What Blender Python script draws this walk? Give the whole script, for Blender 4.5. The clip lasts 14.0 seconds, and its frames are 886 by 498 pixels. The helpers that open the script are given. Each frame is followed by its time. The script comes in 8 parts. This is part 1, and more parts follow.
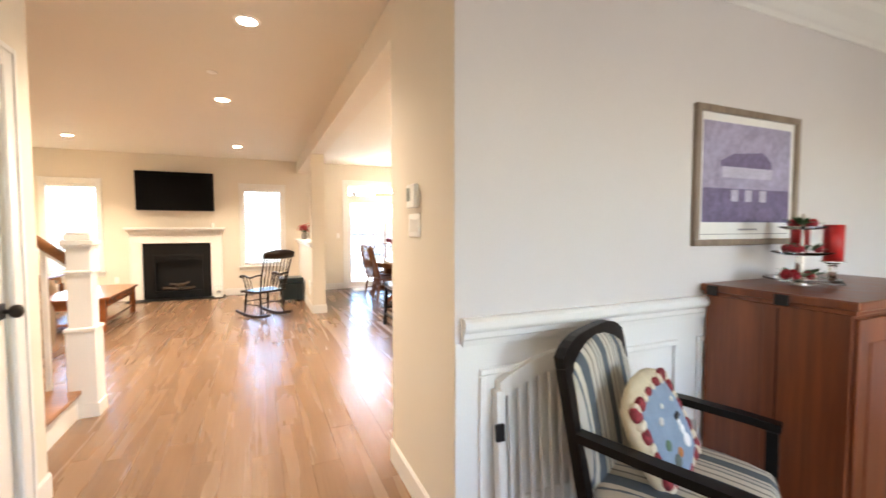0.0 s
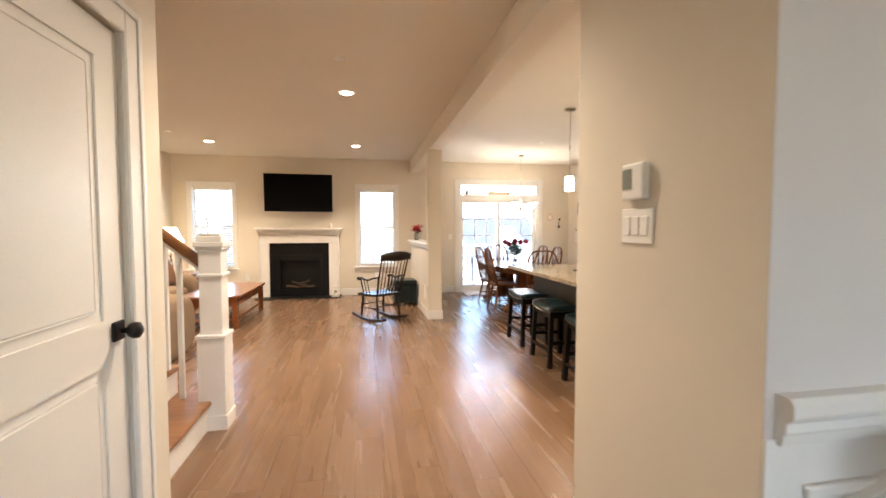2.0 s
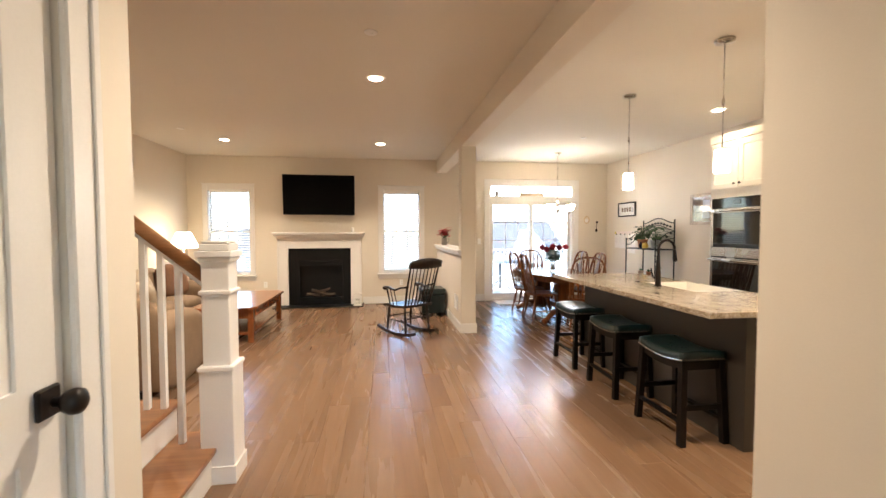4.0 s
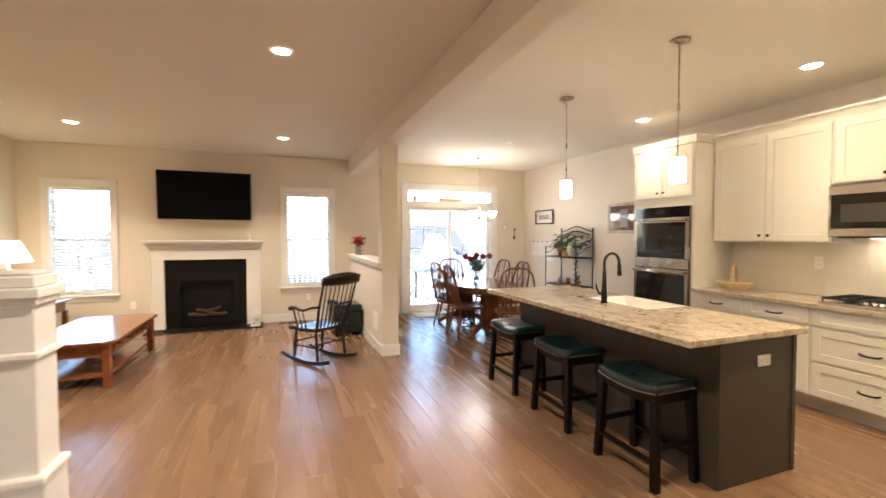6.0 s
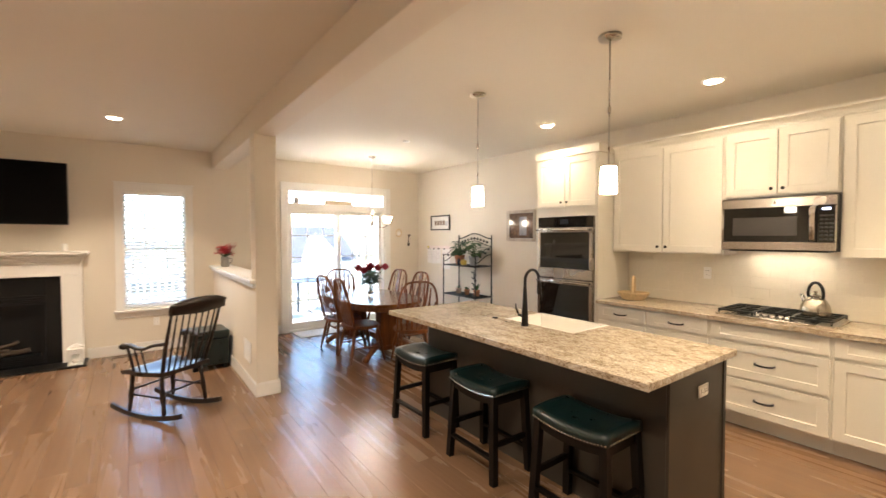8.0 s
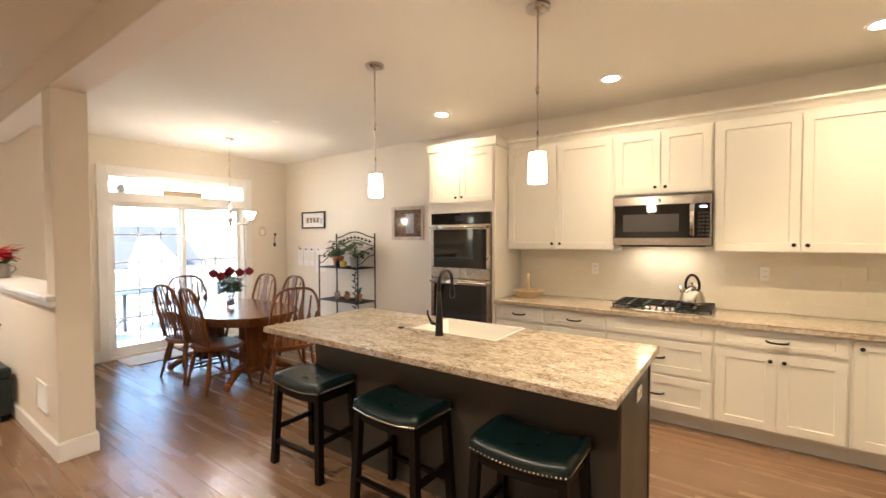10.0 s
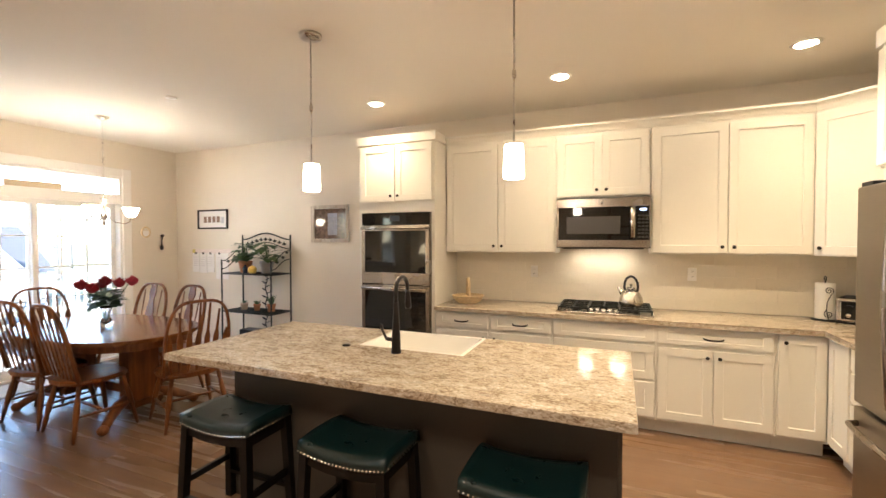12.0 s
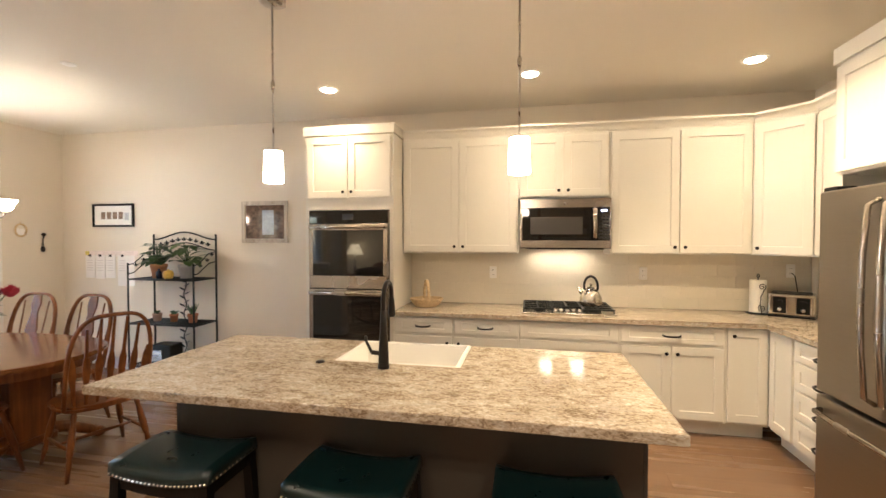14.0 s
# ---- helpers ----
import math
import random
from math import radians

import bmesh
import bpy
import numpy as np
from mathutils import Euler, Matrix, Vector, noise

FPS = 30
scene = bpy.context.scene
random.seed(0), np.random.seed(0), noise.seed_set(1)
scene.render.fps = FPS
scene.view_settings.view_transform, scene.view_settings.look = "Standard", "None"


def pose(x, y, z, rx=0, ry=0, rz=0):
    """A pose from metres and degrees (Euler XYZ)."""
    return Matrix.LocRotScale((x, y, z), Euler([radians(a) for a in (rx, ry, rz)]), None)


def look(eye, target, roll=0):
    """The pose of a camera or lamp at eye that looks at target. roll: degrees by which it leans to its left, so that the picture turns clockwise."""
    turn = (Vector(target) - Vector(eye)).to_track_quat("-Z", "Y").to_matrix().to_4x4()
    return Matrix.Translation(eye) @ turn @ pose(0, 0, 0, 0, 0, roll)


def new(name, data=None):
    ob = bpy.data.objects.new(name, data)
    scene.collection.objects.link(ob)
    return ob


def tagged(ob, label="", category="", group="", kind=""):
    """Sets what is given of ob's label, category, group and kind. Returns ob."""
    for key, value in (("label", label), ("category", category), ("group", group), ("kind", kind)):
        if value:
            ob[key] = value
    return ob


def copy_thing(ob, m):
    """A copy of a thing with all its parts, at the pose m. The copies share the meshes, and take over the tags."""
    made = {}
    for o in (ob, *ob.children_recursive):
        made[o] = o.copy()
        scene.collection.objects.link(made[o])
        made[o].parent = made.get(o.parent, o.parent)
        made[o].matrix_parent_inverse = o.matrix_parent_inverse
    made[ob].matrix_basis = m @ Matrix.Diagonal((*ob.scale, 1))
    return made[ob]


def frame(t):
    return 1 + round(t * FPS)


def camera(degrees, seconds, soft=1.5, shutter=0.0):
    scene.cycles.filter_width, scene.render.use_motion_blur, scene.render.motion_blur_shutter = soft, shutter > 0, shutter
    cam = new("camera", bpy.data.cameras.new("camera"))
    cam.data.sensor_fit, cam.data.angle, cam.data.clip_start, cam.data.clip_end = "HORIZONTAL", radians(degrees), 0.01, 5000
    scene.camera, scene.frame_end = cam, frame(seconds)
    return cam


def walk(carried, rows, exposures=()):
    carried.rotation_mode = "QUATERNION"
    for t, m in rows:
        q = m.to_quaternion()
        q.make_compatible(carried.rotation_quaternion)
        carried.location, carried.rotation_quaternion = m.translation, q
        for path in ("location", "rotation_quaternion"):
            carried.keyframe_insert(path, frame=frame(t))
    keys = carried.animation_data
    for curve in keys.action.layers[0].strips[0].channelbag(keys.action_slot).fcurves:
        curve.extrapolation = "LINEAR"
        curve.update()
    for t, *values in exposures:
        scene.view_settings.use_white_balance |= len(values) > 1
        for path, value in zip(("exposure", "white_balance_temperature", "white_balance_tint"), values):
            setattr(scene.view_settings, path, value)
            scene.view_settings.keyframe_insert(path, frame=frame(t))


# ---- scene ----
cam = camera(92.4, 14.0, shutter=0.5)
PATH = [
    (0, (0.053, 2.06, 1.404), (0.847, 3.892, 1.303), -0.1),
    (0.5, (0.027, 2.216, 1.394), (0.637, 4.118, 1.29), -0.0),
    (1, (-0.02, 2.426, 1.392), (0.5, 4.355, 1.292), 0.0),
    (1.5, (-0.064, 2.591, 1.4), (0.375, 4.54, 1.304), -0.0),
    (2, (-0.11, 2.806, 1.408), (0.25, 4.771, 1.31), -0.0),
    (2.5, (-0.154, 2.98, 1.416), (0.14, 4.956, 1.326), 0.1),
    (4.8, (-0.272, 3.722, 1.425), (0.011, 5.7, 1.347), -0.1),
    (5, (-0.277, 3.795, 1.429), (0.044, 5.768, 1.352), -0.1),
    (5.5, (-0.27, 3.97, 1.451), (0.241, 5.902, 1.378), 0.1),
    (6, (-0.307, 4.127, 1.493), (0.405, 5.995, 1.428), 0.0),
    (6.5, (-0.262, 4.293, 1.549), (0.573, 6.11, 1.478), -0.2),
    (7, (-0.182, 4.463, 1.584), (0.748, 6.232, 1.515), -0.2),
    (7.5, (-0.152, 4.616, 1.593), (0.892, 6.321, 1.529), -0.0),
    (8, (-0.141, 4.787, 1.593), (1.043, 6.398, 1.534), -0.0),
    (8.5, (-0.119, 4.931, 1.579), (1.207, 6.426, 1.521), -0.2),
    (9, (-0.049, 5.085, 1.567), (1.393, 6.469, 1.512), -0.3),
    (11.5, (0.091, 5.734, 1.556), (1.899, 6.586, 1.504), -0.0),
    (12, (0.159, 5.841, 1.554), (2.006, 6.606, 1.509), -0.1),
    (12.5, (0.198, 5.955, 1.561), (2.083, 6.621, 1.518), 0.0),
    (13, (0.2, 6.085, 1.541), (2.115, 6.66, 1.512), 0.2),
    (13.5, (0.185, 6.193, 1.525), (2.127, 6.671, 1.5), 0.2),
    (14, (0.255, 6.294, 1.554), (2.216, 6.685, 1.51), -0.0),
]
EXPOSURES = [(0.0, 4.36), (2.5, 3.66), (5.0, 3.60), (9.0, 3.62), (14.0, 3.52)]
walk(cam, [(t, look(eye, target, roll)) for t, eye, target, roll in PATH], EXPOSURES)

# ---- world, sun ----
world = bpy.data.worlds.new("world")
scene.world = world
world.use_nodes = True
wn = world.node_tree
sky = wn.nodes.new("ShaderNodeTexSky")
sky.sky_type = "NISHITA"
sky.sun_disc = False
sky.dust_density, sky.ozone_density = 0.3, 3.0
sky.sun_elevation, sky.sun_rotation = radians(36.6), radians(261.5)
wn.nodes["Background"].inputs["Strength"].default_value = 0.145
wn.links.new(sky.outputs["Color"], wn.nodes["Background"].inputs["Color"])
sun = new("sun", bpy.data.lights.new("sun", "SUN"))
sun.data.energy, sun.data.angle, sun.data.color = 2.6, radians(0.5), (1.0, 0.95, 0.87)
sun.matrix_world = look((-20, -3, 15), (0, 0, 0))

# front window and door of the entry side, behind the walk: the sky's light in their openings
def window_light(name, x, z, w, h, y, power):
    lamp = new(name, bpy.data.lights.new(name, "AREA"))
    lamp.data.shape, lamp.data.size, lamp.data.size_y, lamp.data.energy = "RECTANGLE", w, h, power
    lamp.data.color = (1.0, 0.92, 0.91)
    lamp.matrix_world = look((x, y, z), (x, y + 1, z))
    return lamp


window_light("dining_window_light", 2.6, 1.5, 1.9, 1.5, -1.02, 0.95).data.spread = radians(105)
window_light("entry_door_light", -0.1, 1.5, 0.8, 1.2, -1.02, 0.5)
# sky's light in the transom over the sliding door
lamp = window_light("transom_light", 2.84, 2.235, 1.8, 0.15, 12.1, 2.6)
lamp.data.color = (0.90, 0.93, 1.0)
lamp.data.spread = radians(130)
lamp.matrix_world = look((2.84, 12.1, 2.235), (2.84, 11.1, 1.6))

# warm strengths of the lamps (radiance of their glowing parts)
CAN, CAN_SPOT, PENDANT, CHANDELIER, TABLE_LAMP, HOOD = 7.5, 25.0, 5.2, 6.0, 0.9, 5.0
WARM = (1.0, 0.83, 0.645)

# ---- materials ----
def nodes_of(m):
    m.use_nodes = True
    return m.node_tree, m.node_tree.nodes["Principled BSDF"]


def material(name, color, rough=0.5, metal=0.0, var=0.08, scale=6.0, grain=60.0, bump=0.04, stretch=(1, 1, 1), rough_var=0.08, coat=0.0, random_tint=0.0, spec=0.5):
    """Principled material with stains at a large scale, grain at a small one, uneven gloss and fine relief."""
    m = bpy.data.materials.new(name)
    tree, b = nodes_of(m)
    N, L = tree.nodes.new, tree.links.new
    co = N("ShaderNodeTexCoord")
    mp = N("ShaderNodeMapping")
    mp.inputs["Scale"].default_value = stretch
    L(co.outputs["Object"], mp.inputs["Vector"])
    big, small = N("ShaderNodeTexNoise"), N("ShaderNodeTexNoise")
    big.inputs["Scale"].default_value, big.inputs["Detail"].default_value = scale, 3
    small.inputs["Scale"].default_value, small.inputs["Detail"].default_value = grain, 2
    L(mp.outputs[0], big.inputs["Vector"]), L(mp.outputs[0], small.inputs["Vector"])
    add = N("ShaderNodeMath")
    add.operation = "ADD"
    L(big.outputs[0], add.inputs[0]), L(small.outputs[0], add.inputs[1])
    value = N("ShaderNodeMapRange")
    value.inputs[1].default_value, value.inputs[2].default_value = 0.6, 1.4
    value.inputs[3].default_value, value.inputs[4].default_value = 1 - var, 1 + var
    L(add.outputs[0], value.inputs[0])
    last = value.outputs[0]
    if random_tint:
        info = N("ShaderNodeObjectInfo")
        r = N("ShaderNodeMapRange")
        r.inputs[3].default_value, r.inputs[4].default_value = 1 - random_tint, 1 + random_tint
        L(info.outputs["Random"], r.inputs[0])
        mul = N("ShaderNodeMath")
        mul.operation = "MULTIPLY"
        L(last, mul.inputs[0]), L(r.outputs[0], mul.inputs[1])
        last = mul.outputs[0]
    hsv = N("ShaderNodeHueSaturation")
    hsv.inputs["Color"].default_value = (*color, 1)
    L(last, hsv.inputs["Value"])
    L(hsv.outputs[0], b.inputs["Base Color"])
    rr = N("ShaderNodeMapRange")
    rr.inputs[3].default_value, rr.inputs[4].default_value = max(0.02, rough - rough_var), min(1, rough + rough_var)
    L(big.outputs[0], rr.inputs[0]), L(rr.outputs[0], b.inputs["Roughness"])
    b.inputs["Metallic"].default_value = metal
    b.inputs["Coat Weight"].default_value = coat
    b.inputs["Specular IOR Level"].default_value = spec
    if bump:
        bp = N("ShaderNodeBump")
        bp.inputs["Strength"].default_value, bp.inputs["Distance"].default_value = bump, 0.01
        L(small.outputs[0], bp.inputs["Height"]), L(bp.outputs[0], b.inputs["Normal"])
    return m


def wood(name, dark, light, rough=0.3, axis=1, rings=14.0, bump=0.06, random_tint=0.0, coat=0.0, scrape=0.0, island=False, spec=0.5):
    """Wood with streaks along one axis; scrape adds hand-scraped waves along the board."""
    m = bpy.data.materials.new(name)
    tree, b = nodes_of(m)
    N, L = tree.nodes.new, tree.links.new
    co, mp = N("ShaderNodeTexCoord"), N("ShaderNodeMapping")
    s = [rings, rings, rings]
    s[axis] = rings * 0.06
    mp.inputs["Scale"].default_value = s
    info = N("ShaderNodeNewGeometry") if island else N("ShaderNodeObjectInfo")
    chance = info.outputs["Random Per Island" if island else "Random"]
    shift = N("ShaderNodeVectorMath")
    shift.operation = "SCALE"
    shift.inputs[0].default_value = (17.0, 31.0, 11.0)
    L(chance, shift.inputs["Scale"])
    plus = N("ShaderNodeVectorMath")
    L(co.outputs["Object"], plus.inputs[0]), L(shift.outputs[0], plus.inputs[1])
    L(plus.outputs[0], mp.inputs["Vector"])
    streak, fine, cloud = N("ShaderNodeTexNoise"), N("ShaderNodeTexNoise"), N("ShaderNodeTexNoise")
    streak.inputs["Scale"].default_value, streak.inputs["Detail"].default_value, streak.inputs["Distortion"].default_value = 1.0, 5, 0.6
    fine.inputs["Scale"].default_value, fine.inputs["Detail"].default_value = 6.0, 3
    cloud.inputs["Scale"].default_value, cloud.inputs["Detail"].default_value = 0.25, 3
    for n in (streak, fine, cloud):
        L(mp.outputs[0], n.inputs["Vector"])
    mix = N("ShaderNodeMath")
    mix.operation = "MULTIPLY_ADD"
    L(fine.outputs[0], mix.inputs[0])
    mix.inputs[1].default_value = 0.45
    L(streak.outputs[0], mix.inputs[2])
    ramp = N("ShaderNodeValToRGB")
    ramp.color_ramp.elements[0].position, ramp.color_ramp.elements[1].position = 0.48, 0.98
    ramp.color_ramp.elements[0].color, ramp.color_ramp.elements[1].color = (*dark, 1), (*light, 1)
    L(mix.outputs[0], ramp.inputs[0])
    hsv = N("ShaderNodeHueSaturation")
    L(ramp.outputs[0], hsv.inputs["Color"])
    r = N("ShaderNodeMapRange")
    r.inputs[3].default_value, r.inputs[4].default_value = 1 - random_tint, 1 + random_tint
    L(chance, r.inputs[0])
    cl = N("ShaderNodeMapRange")
    cl.inputs[3].default_value, cl.inputs[4].default_value = 0.86, 1.14
    L(cloud.outputs[0], cl.inputs[0])
    mul = N("ShaderNodeMath")
    mul.operation = "MULTIPLY"
    L(r.outputs[0], mul.inputs[0]), L(cl.outputs[0], mul.inputs[1]), L(mul.outputs[0], hsv.inputs["Value"])
    L(hsv.outputs[0], b.inputs["Base Color"])
    rr = N("ShaderNodeMapRange")
    rr.inputs[3].default_value, rr.inputs[4].default_value = rough - 0.07, rough + 0.1
    L(streak.outputs[0], rr.inputs[0]), L(rr.outputs[0], b.inputs["Roughness"])
    b.inputs["Specular IOR Level"].default_value = spec
    b.inputs["Coat Weight"].default_value, b.inputs["Coat Roughness"].default_value = coat, 0.12
    bp = N("ShaderNodeBump")
    bp.inputs["Strength"].default_value, bp.inputs["Distance"].default_value = bump, 0.004
    if scrape:
        wave = N("ShaderNodeTexNoise")
        wmap = N("ShaderNodeMapping")
        ws = [46.0, 46.0, 46.0]
        ws[axis] = 1.6
        wmap.inputs["Scale"].default_value = ws
        L(plus.outputs[0], wmap.inputs["Vector"]), L(wmap.outputs[0], wave.inputs["Vector"])
        wave.inputs["Scale"].default_value = 1.0
        h = N("ShaderNodeMath")
        h.operation = "MULTIPLY_ADD"
        L(wave.outputs[0], h.inputs[0])
        h.inputs[1].default_value = scrape
        L(mix.outputs[0], h.inputs[2])
        L(h.outputs[0], bp.inputs["Height"])
    else:
        L(mix.outputs[0], bp.inputs["Height"])
    L(bp.outputs[0], b.inputs["Normal"])
    return m


def glow(name, color, strength):
    m = bpy.data.materials.new(name)
    tree, b = nodes_of(m)
    b.inputs["Base Color"].default_value = (0.8, 0.8, 0.78, 1)
    b.inputs["Emission Color"].default_value = (*color, 1)
    b.inputs["Emission Strength"].default_value = strength
    return m


def glass_material(name, color=(1, 1, 1), rough=0.0):
    m = bpy.data.materials.new(name)
    tree, b = nodes_of(m)
    b.inputs["Base Color"].default_value = (*color, 1)
    b.inputs["Transmission Weight"].default_value = 1.0
    b.inputs["Roughness"].default_value = rough
    b.inputs["IOR"].default_value = 1.45
    return m


def translucent(name, color, share):
    """Thin vinyl: some of the daylight behind it comes through."""
    m = bpy.data.materials.new(name)
    tree, b = nodes_of(m)
    b.inputs["Base Color"].default_value = (*color, 1)
    b.inputs["Roughness"].default_value = 0.4
    tl, mix = tree.nodes.new("ShaderNodeBsdfTranslucent"), tree.nodes.new("ShaderNodeMixShader")
    tl.inputs["Color"].default_value = (*color, 1)
    mix.inputs[0].default_value = share
    tree.links.new(b.outputs[0], mix.inputs[1])
    tree.links.new(tl.outputs[0], mix.inputs[2])
    tree.links.new(mix.outputs[0], tree.nodes["Material Output"].inputs["Surface"])
    return m


def granite(name):
    """Polished granite: cream ground, brown and grey flecks in clusters."""
    m = bpy.data.materials.new(name)
    tree, b = nodes_of(m)
    N, L = tree.nodes.new, tree.links.new
    co, mp = N("ShaderNodeTexCoord"), N("ShaderNodeMapping")
    mp.inputs["Scale"].default_value = (1.0, 0.5, 1.0)
    mp.inputs["Rotation"].default_value = (0, 0, 0.5)
    L(co.outputs["Object"], mp.inputs["Vector"])
    a, c, k, v = N("ShaderNodeTexNoise"), N("ShaderNodeTexNoise"), N("ShaderNodeTexNoise"), N("ShaderNodeTexVoronoi")
    a.inputs["Scale"].default_value, a.inputs["Detail"].default_value, a.inputs["Distortion"].default_value = 85, 5, 1.2
    c.inputs["Scale"].default_value, c.inputs["Detail"].default_value, c.inputs["Distortion"].default_value = 15, 3, 0.8
    k.inputs["Scale"].default_value, k.inputs["Detail"].default_value = 24, 2
    v.inputs["Scale"].default_value = 150
    for n in (a, c, k, v):
        L(mp.outputs[0], n.inputs["Vector"])
    add = N("ShaderNodeMath")
    add.operation = "MULTIPLY_ADD"
    L(c.outputs[0], add.inputs[0])
    add.inputs[1].default_value = 0.5
    L(a.outputs[0], add.inputs[2])
    sub = N("ShaderNodeMath")
    sub.operation = "SUBTRACT"
    L(add.outputs[0], sub.inputs[0])
    sub.inputs[1].default_value = 0.26
    ramp = N("ShaderNodeValToRGB")
    e = ramp.color_ramp.elements
    e[0].position, e[0].color = 0.30, (0.19, 0.138, 0.093, 1)
    e[1].position, e[1].color = 0.72, (0.58, 0.535, 0.46, 1)
    e.new(0.40).color = (0.295, 0.232, 0.165, 1)
    e.new(0.47).color = (0.38, 0.315, 0.238, 1)
    e.new(0.57).color = (0.44, 0.375, 0.295, 1)
    L(sub.outputs[0], ramp.inputs[0])
    grey = N("ShaderNodeMixRGB")
    grey.inputs[2].default_value = (0.38, 0.35, 0.31, 1)
    step = N("ShaderNodeMapRange")
    step.inputs[1].default_value, step.inputs[2].default_value, step.inputs[4].default_value = 0.58, 0.70, 0.45
    L(k.outputs[0], step.inputs[0]), L(step.outputs[0], grey.inputs[0]), L(ramp.outputs[0], grey.inputs[1])
    fleck = N("ShaderNodeMapRange")
    fleck.inputs[1].default_value, fleck.inputs[2].default_value = 0.0, 0.5
    fleck.inputs[3].default_value, fleck.inputs[4].default_value = 0.78, 1.08
    L(v.outputs["Distance"], fleck.inputs[0])
    hsv = N("ShaderNodeHueSaturation")
    L(grey.outputs[0], hsv.inputs["Color"]), L(fleck.outputs[0], hsv.inputs["Value"])
    L(hsv.outputs[0], b.inputs["Base Color"])
    b.inputs["Roughness"].default_value = 0.12
    return m


PAINT = material("wall_paint", (0.71, 0.642, 0.54), 0.75, var=0.03, scale=1.2, grain=240, bump=0.05)
CEIL = material("ceiling_paint", (0.73, 0.685, 0.60), 0.9, var=0.02, scale=1.0, grain=260, bump=0.05)
TRIM = material("white_trim_paint", (0.77, 0.745, 0.705), 0.38, var=0.03, scale=3, grain=120, bump=0.02)
CABINET = material("cabinet_paint", (0.72, 0.69, 0.62), 0.36, var=0.025, scale=2.5, grain=140, bump=0.015)
ISLAND = material("island_grey_paint", (0.045, 0.038, 0.030), 0.42, var=0.05, scale=3, grain=120, bump=0.02)
FLOOR = wood("floor_oak", (0.158, 0.089, 0.050), (0.211, 0.126, 0.073), 0.25, 1, 7, 0.20, 0.04, scrape=1.6)
FLOOR_FAR = wood("floor_oak_joined", (0.158, 0.089, 0.050), (0.211, 0.126, 0.073), 0.25, 1, 7, 0.20, 0.04, scrape=1.6, island=True)
OAK = wood("honey_oak", (0.085, 0.024, 0.005), (0.25, 0.084, 0.020), 0.40, 2, 18, 0.04, 0.08, spec=0.3)
OAK_TOP = wood("honey_oak_top", (0.11, 0.036, 0.010), (0.25, 0.10, 0.036), 0.18, 1, 12, 0.03, 0.05, coat=0.3)
CHERRY = wood("cherry_wood", (0.15, 0.042, 0.013), (0.29, 0.10, 0.034), 0.22, 1, 10, 0.03, 0.05, coat=0.3)
MAHOGANY = wood("red_brown_wood", (0.115, 0.026, 0.008), (0.25, 0.066, 0.019), 0.3, 2, 10, 0.03, 0.05)
RAIL_WOOD = wood("stair_oak", (0.19, 0.075, 0.026), (0.36, 0.17, 0.07), 0.3, 0, 14, 0.04, 0.05)
DARK_WOOD = wood("dark_stained_wood", (0.006, 0.003, 0.002), (0.020, 0.009, 0.005), 0.3, 2, 14, 0.03, 0.05, coat=0.1, spec=0.4)
BLACK_WOOD = wood("black_stained_wood", (0.002, 0.0016, 0.0014), (0.006, 0.004, 0.0035), 0.4, 2, 14, 0.03, spec=0.22)
STEEL = material("brushed_steel", (0.43, 0.385, 0.335), 0.26, 1.0, var=0.05, scale=2, grain=150, bump=0.02, stretch=(1, 0.05, 1))
FRIDGE_STEEL = material("slate_steel", (0.31, 0.275, 0.235), 0.34, 1.0, var=0.04, scale=2, grain=150, bump=0.02, stretch=(0.05, 1, 1))
CHROME = material("chrome", (0.75, 0.74, 0.72), 0.09, 1.0, var=0.02, bump=0)
NICKEL = material("satin_nickel", (0.55, 0.51, 0.46), 0.28, 1.0, var=0.03, bump=0)
BRONZE = material("oiled_bronze", (0.018, 0.014, 0.012), 0.35, 0.6, var=0.1, bump=0.01)
IRON = material("black_iron", (0.018, 0.022, 0.022), 0.45, 0.5, var=0.15, bump=0.03)
BLACK_GLASS = material("black_glass", (0.012, 0.011, 0.010), 0.035, 0.0, var=0.05, bump=0, rough_var=0.02)
TV_BLACK = material("screen_black", (0.003, 0.003, 0.0035), 0.14, 0.0, var=0.05, bump=0, rough_var=0.02, spec=0.09)
BLACK = material("black_plastic", (0.006, 0.006, 0.006), 0.4, var=0.1, bump=0.02, spec=0.25)
SLATE = material("black_slate", (0.008, 0.0075, 0.007), 0.4, var=0.25, scale=8, grain=70, bump=0.08, spec=0.2)
GRANITE = granite("polished_granite")
TILE = material("cream_tile", (0.75, 0.695, 0.585), 0.2, var=0.03, scale=5, grain=40, bump=0.01, random_tint=0.012)
GROUT = material("grout", (0.70, 0.65, 0.55), 0.9, var=0.05, grain=200, bump=0.1)
PORCELAIN = material("white_porcelain", (0.86, 0.84, 0.79), 0.12, var=0.01, bump=0)
PLASTIC = material("white_plastic", (0.86, 0.845, 0.81), 0.35, var=0.02, bump=0)
LEATHER = material("green_leather", (0.003, 0.0145, 0.0155), 0.3, var=0.22, scale=14, grain=170, bump=0.04)
GLASS = glass_material("window_glass")
CLEAR = glass_material("clear_glass", (0.97, 0.98, 0.98))
CAN_GLOW = glow("lamp_lens", WARM, CAN)
PENDANT_GLOW = glow("pendant_opal_glass", WARM, PENDANT)
CHANDELIER_GLOW = glow("chandelier_opal_glass", WARM, CHANDELIER)
SHADE_GLOW = glow("lit_lamp_shade", (1.0, 0.80, 0.50), TABLE_LAMP)
